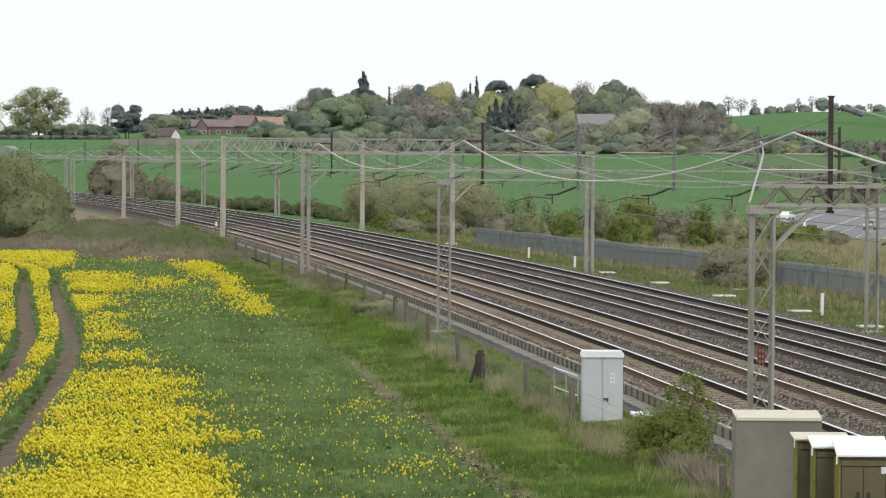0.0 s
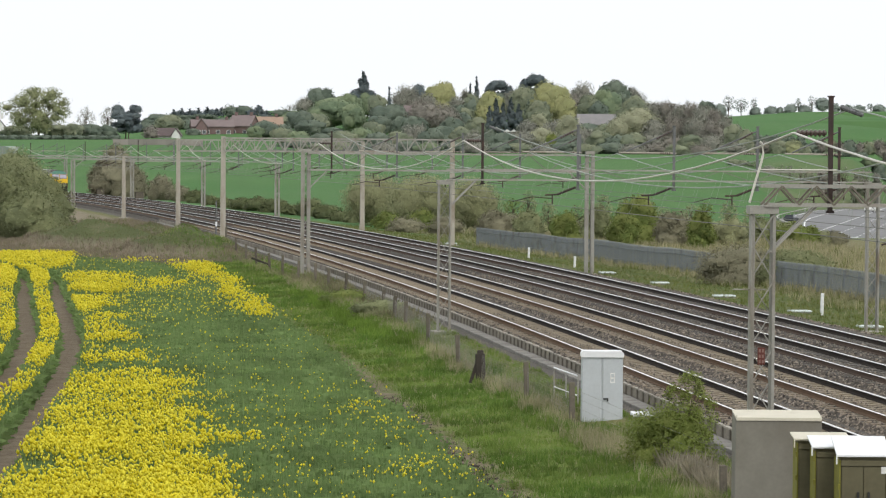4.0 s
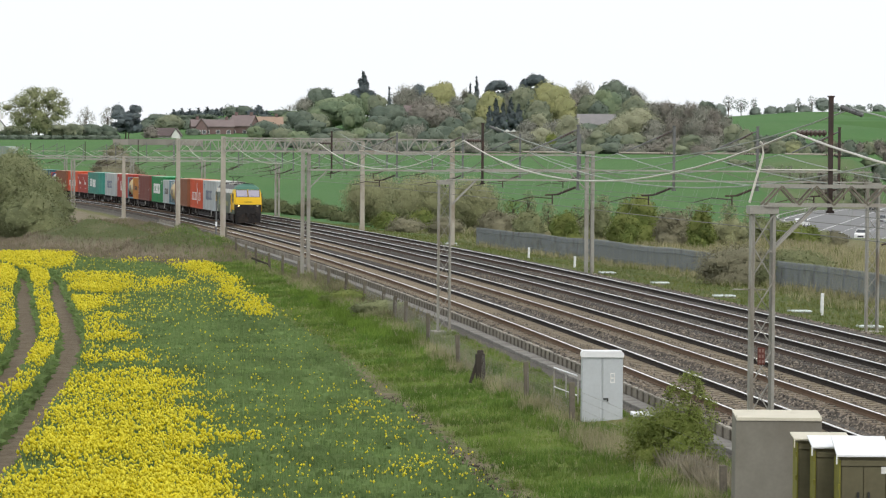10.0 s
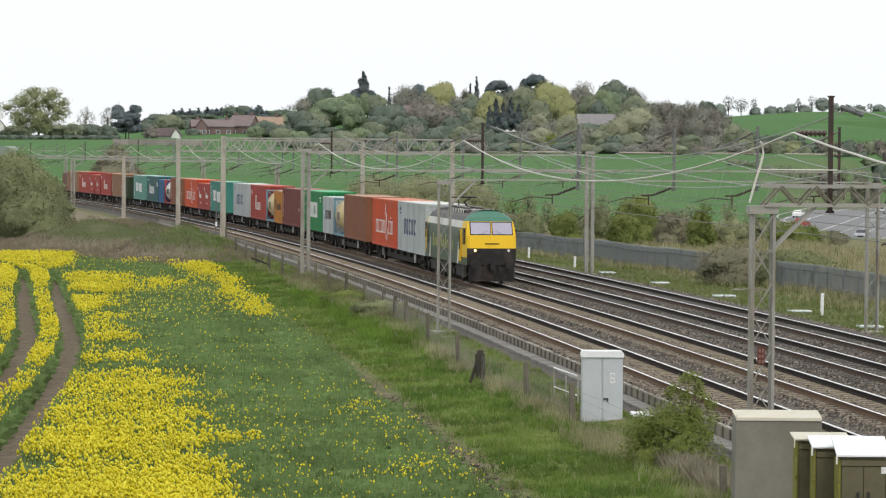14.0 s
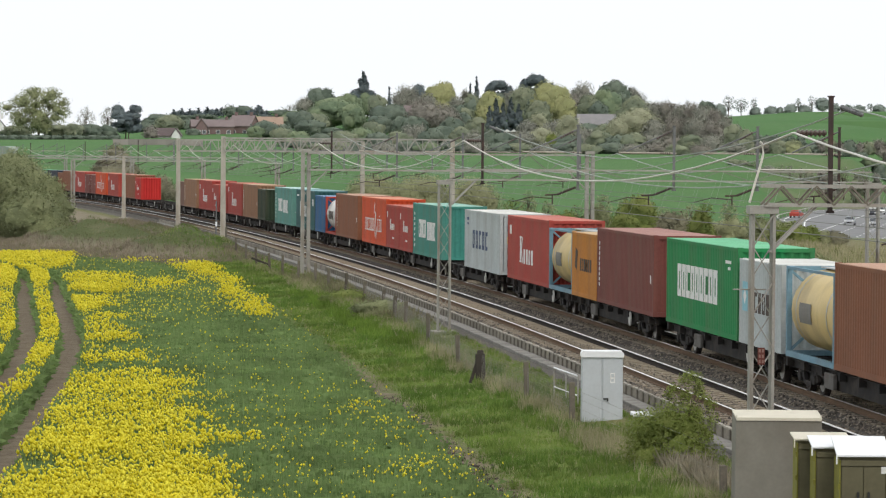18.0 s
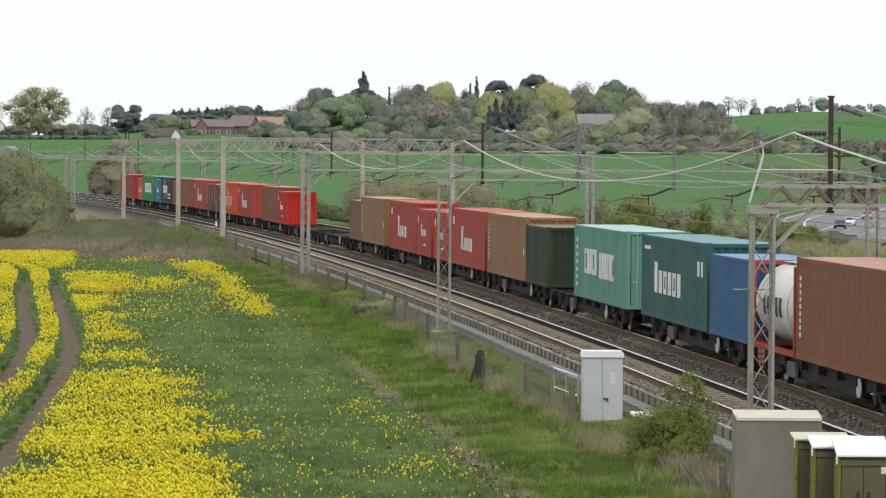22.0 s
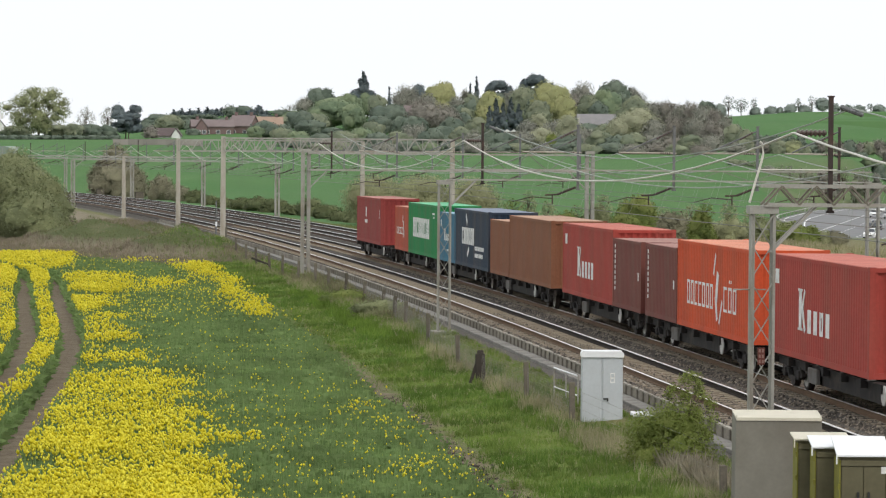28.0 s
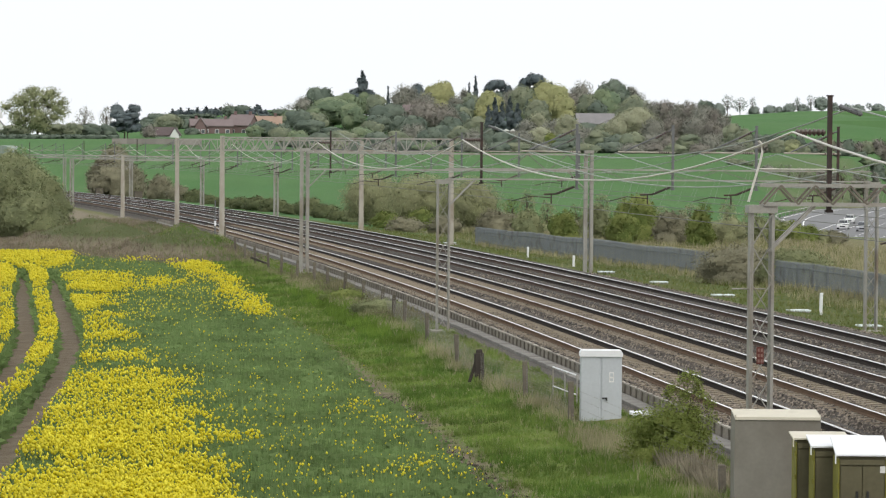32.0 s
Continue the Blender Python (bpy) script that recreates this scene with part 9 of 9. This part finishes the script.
def build_houses():
    house(-74.6, 1052, 13.4, 9.0, 3.3, 5.4, brick_red, tile_brown, "long red brick house with brown tiled roof", 11.1, 8, False, 2, 2)
    house(-77.3, 1046, 3.6, 6.0, 3.1, 5.8, brick_red, tile_brown, "red brick gabled wing among the houses", 11.0, 0, True, 0, 2)
    house(-64.8, 1060, 7.3, 10.0, 3.5, 6.9, brick_red, tile_brown, "tall brown-roofed brick house among trees", 11.2, -14, False, 2, 2)
    house(-57.6, 1066, 9.9, 9.0, 3.9, 6.4, brick_red, tile_orange, "brick house with pale orange tiled roof", 11.3, 4, False, 1, 2)
    house(-81.9, 1003, 2.6, 7.0, 1.4, 3.5, render_white, tile_dark, "small white gabled house beside hedge", 9.8, 0, True, 0, 1)
    house(-85.7, 1008, 5.2, 6.0, 1.4, 3.7, render_white, tile_dark, "low white house with dark brown roof", 9.7, 0, False, 0, 1)
    house(-134.7, 985, 5.4, 9.0, 3.1, 6.6, render_white, tile_brown, "white rendered house with steep brown roof", 9.8, 10, True, 1, 2)
    house(53.3, 1130, 14.4, 9.0, 2.9, 6.4, brick_red, tile_grey, "long grey-roofed house among hill trees", 13.8, 0, False, 0, 1)
    house(-9.6, 1150, 8.9, 9.0, 3.6, 7.9, brick_red, tile_brown, "brick house half hidden by trees", 15.0, 10, False, 1, 2)
    # small white sheds
    for x, y in ((19.6, 1015), (21.8, 1018), (25.6, 1020)):
        z = ground_z(x, y)
        s = thing("shed", "small white-roofed shed on the hillside", "shed", "sheds on the hillside", at=pose(x, y, 12.2))
        part("wall", Shape().box(-0.9, 0.9, -1.2, 1.2, -4.0, 1.2), fence_board, s)
        part("roof", Shape().extrude([(-1.2, 1.1), (0, 1.9), (1.2, 1.1)], (0, -1.4, 0), (1, 0, 0), (0, 0, 1), (0, 2.8, 0)), render_white, s)
    f = thing("board_fence", "long weathered board fence below the houses", "fence")
    for i in range(12):
        x = -80.0 + i * 1.83
        z = ground_z(x, 800)
        part("fence_panel", Shape().box(-0.9, 0.9, -0.04, 0.04, -0.3, 1.4), fence_board, f, at=pose(x, 800, z))
        part("post", Shape().box(-0.06, 0.06, -0.06, 0.06, -0.4, 1.5), fence_board, f, at=pose(x + 0.92, 800, z))
    g = thing("polytunnel", "pale arched polytunnel at the field edge", "tunnel", at=pose(-102.5, 760, ground_z(-102.5, 760), 0, 0, 0))
    rings = [(3.2 * math.cos(math.pi * i / 12), y, 2.6 * math.sin(math.pi * i / 12)) for y in (0, 22.0) for i in range(13)]
    part("cover", Shape().add(rings, [(i, i + 1, 14 + i, 13 + i) for i in range(12)] + [tuple(range(12, -1, -1))]), mat("tunnel_film", (0.24, 0.29, 0.25), 0.5, vary=0.1), g)
    for i in range(2, 11, 2):
        c = math.pi * i / 12
        part("hoop", Shape().tube((3.22 * math.cos(c), -0.05, 0), (3.22 * math.cos(c), -0.05, 2.6 * math.sin(c)), 0.05, 6), galv, g)


build_houses()

# ---------------------------------------------------------------- the motorway in its shallow cutting
ROAD_Z = -4.8
asphalt = mat("road_asphalt", (0.19, 0.19, 0.19), 0.85, vary=0.12, scale=0.3, fine=6, second=(0.14, 0.14, 0.14), amount=0.4)
road_paint = mat("road_marking", (0.72, 0.72, 0.7), 0.7, vary=0.1)


def build_road():
    ys = list(np.arange(250, 1500, 10.0))

    def strip(o0, o1, z, ya=250, yb=1500):
        sh, q = Shape(), [y for y in ys if ya <= y <= yb]
        rows = []
        for y in q:
            a = o0(y) if callable(o0) else o0
            b = o1(y) if callable(o1) else o1
            rows += [(road_x(y) + a, y, z), (road_x(y) + b, y, z)]
        return sh.add(rows, [(2 * i, 2 * i + 1, 2 * i + 3, 2 * i + 2) for i in range(len(q) - 1)])

    r = tagged(part("motorway", strip(lambda y: road_left(y) + 0.8, 36.0, ROAD_Z), asphalt), "pale grey asphalt motorway in a shallow cutting", "road", kind="structure")
    for o in (-3.6, 12.0, 19.0, 33.0):
        part("edge_line", strip(o, o + 0.2, ROAD_Z + 0.006), road_paint, r)
    part("slip_line", strip(lambda y: road_left(y) + 1.6, lambda y: road_left(y) + 1.85, ROAD_Z + 0.006, 450, 700), road_paint, r)
    part("slip_line", strip(lambda y: road_left(y) * 0.55 - 2.0, lambda y: road_left(y) * 0.55 - 1.75, ROAD_Z + 0.006, 490, 700), road_paint, r)
    for o in (0.2, 4.0, 8.0, 23.5, 28.0):
        y = 400.0
        while y < 720:
            part("lane_dash", Shape().add([(road_x(y) + o, y, ROAD_Z + 0.006), (road_x(y) + o + 0.25, y, ROAD_Z + 0.006), (road_x(y + 3) + o + 0.25, y + 3, ROAD_Z + 0.006), (road_x(y + 3) + o, y + 3, ROAD_Z + 0.006)], [(0, 1, 2, 3)]), road_paint, r)
            y += 9.0
    b = thing("crash_barrier", "grey steel crash barrier along the motorway", "barrier")
    for o in (lambda y: road_left(y) + 0.4, lambda y: 15.5):
        for y in range(440, 700, 10):
            p, q = (road_x(y) + o(y), y, ROAD_Z + 0.6), (road_x(y + 10) + o(y + 10), y + 10, ROAD_Z + 0.6)
            part("beam", Shape().bar(p, q, 0.31, 0.08), galv, b)
            part("post", Shape().box(p[0] - 0.06, p[0] + 0.06, y - 0.06, y + 0.06, ROAD_Z - 0.2, ROAD_Z + 0.7), galv, b)


build_road()

CARS = [(-0.95, 3.2, "silver"), (6.75, 3.3, "white"), (10.75, 3.3, "silver"), (17.7, 3.4, "silver"), (18.2, -1.3, "silver"), (21.2, -1.5, "black"), (22.0, -1.0, "white"), (24.1, -1.0, "silver"), (24.9, 4.3, "white"), (26.3, 3.9, "black"),
        (27.0, 4.3, "black"), (30.4, 2.6, "silver"), (30.9, -0.6, "white"), (32.5, -1.6, "white")]
AWAY = [(1.4, "white"), (7.0, "black"), (14.5, "white"), (18.6, "red")]
car_paint = {"white": mat("car_white", (0.78, 0.78, 0.77), 0.3, vary=0.03), "silver": mat("car_silver", (0.42, 0.43, 0.45), 0.3, 0.4, vary=0.03), "red": mat("car_red", (0.34, 0.05, 0.035), 0.3, vary=0.03), "black": mat("car_dark", (0.03, 0.033, 0.04), 0.25, vary=0.03)}
car_glass = mat("car_glass", (0.03, 0.035, 0.04), 0.1, spec=0.8)
tyre_mat = mat("tyre", (0.02, 0.02, 0.02), 0.9)
rim_mat = mat("rim", (0.4, 0.4, 0.42), 0.4, 0.6)
lamp_white = mat("car_lamp", (0.8, 0.8, 0.78), 0.2, vary=0.02)


def car(colour):
    """A hatchback, its front towards -y."""
    c = thing("car", {"white": "white hatchback car driving on the motorway", "silver": "silver hatchback car driving on the motorway", "red": "dull red hatchback car driving on the motorway", "black": "dark hatchback car driving on the motorway"}[colour], "car", "cars on the motorway")
    m = car_paint[colour]
    part("body", Shape().extrude([(-2.1, 0.3), (-2.15, 0.62), (-1.95, 0.78), (-1.05, 0.92), (1.9, 0.98), (2.1, 0.85), (2.12, 0.35)], (-0.86, 0, 0), (0, 1, 0), (0, 0, 1), (1.72, 0, 0)), m, c)
    cab = part("cabin", Shape().add([(-0.8, -1.05, 0.92), (0.8, -1.05, 0.92), (0.8, 1.9, 0.96), (-0.8, 1.9, 0.96), (-0.62, -0.3, 1.43), (0.62, -0.3, 1.43), (0.62, 1.45, 1.45), (-0.62, 1.45, 1.45)], [(4, 5, 6, 7), (0, 1, 5, 4), (1, 2, 6, 5), (2, 3, 7, 6), (3, 0, 4, 7)]), m, c)
    part("windscreen", Shape().add([(-0.74, -1.0, 0.97), (0.74, -1.0, 0.97), (0.58, -0.36, 1.40), (-0.58, -0.36, 1.40)], [(0, 1, 2, 3)]), car_glass, cab, at=pose(0, -0.015, 0.01))
    for sx in (-1, 1):
        part("side_window", Shape().add([(sx * 0.80, -0.75, 1.0), (sx * 0.80, 1.6, 1.02), (sx * 0.65, 1.3, 1.4), (sx * 0.65, -0.3, 1.39)], [(0, 1, 2, 3), (3, 2, 1, 0)]), car_glass, cab, at=pose(sx * 0.012, 0, 0))
        part("headlamp", Shape().box(sx * 0.62 - 0.18, sx * 0.62 + 0.18, -2.16, -2.0, 0.62, 0.76), lamp_white, c)
        for y in (-1.3, 1.35):
            w = part("wheel", Shape().tube((sx * 0.72, y, 0.31), (sx * 0.88, y, 0.31), 0.31, 16), tyre_mat, c)
            part("rim", Shape().tube((sx * 0.87, y, 0.31), (sx * 0.89, y, 0.31), 0.2, 12), rim_mat, w)
    part("grille", Shape().box(-0.4, 0.4, -2.16, -2.1, 0.4, 0.58), tyre_mat, c)
    return c


traffic, leaving = [], []
first = {}
for when, lane, colour in CARS + [(w, None, c) for w, c in AWAY]:
    if colour not in first:
        first[colour] = car(colour)
        ob = first[colour]
    else:
        ob = copy_thing(first[colour], pose(0, 0, 0))
    if lane is None:
        leaving.append((ob, when))
    else:
        traffic.append((ob, when, lane))

def motions():
    """Everything on the railway runs towards the camera at one steady speed; the road traffic likewise."""
    for ob, run, z in moving:
        rows = []
        for i in range(0, 33):
            s = run - SPEED * (i - 20.0)
            rows.append((float(i), line_pose(max(s, -990.0), 0.0, z)))
        walk(ob, rows)
    for ob, when, lane in traffic:
        rows = []
        for i in range(0, 33):
            y = min(max(537.0 + 27.0 * (when - i), 262.0), 1480.0)
            k = (road_x(y + 1) - road_x(y - 1)) / 2
            rows.append((float(i), pose(road_x(y) + lane + 2.2 * smooth(530, 450, y), y, ROAD_Z + 0.01, 0, 0, math.degrees(math.atan2(-k, 1)))))
        walk(ob, rows)
    for ob, when in leaving:
        rows = []
        for i in range(0, 33):
            y = min(max(614.0 + 20.0 * (i - when), 300.0), 1400.0)
            x = max(69.4 + 0.36 * (min(y, 660.0) - 614.0) + 0.18 * max(0.0, y - 660.0), road_x(y) + road_left(y) + 2.2)
            rows.append((float(i), pose(x, y, ROAD_Z + 0.01, 0, 0, 160.0)))
        walk(ob, rows)


motions()
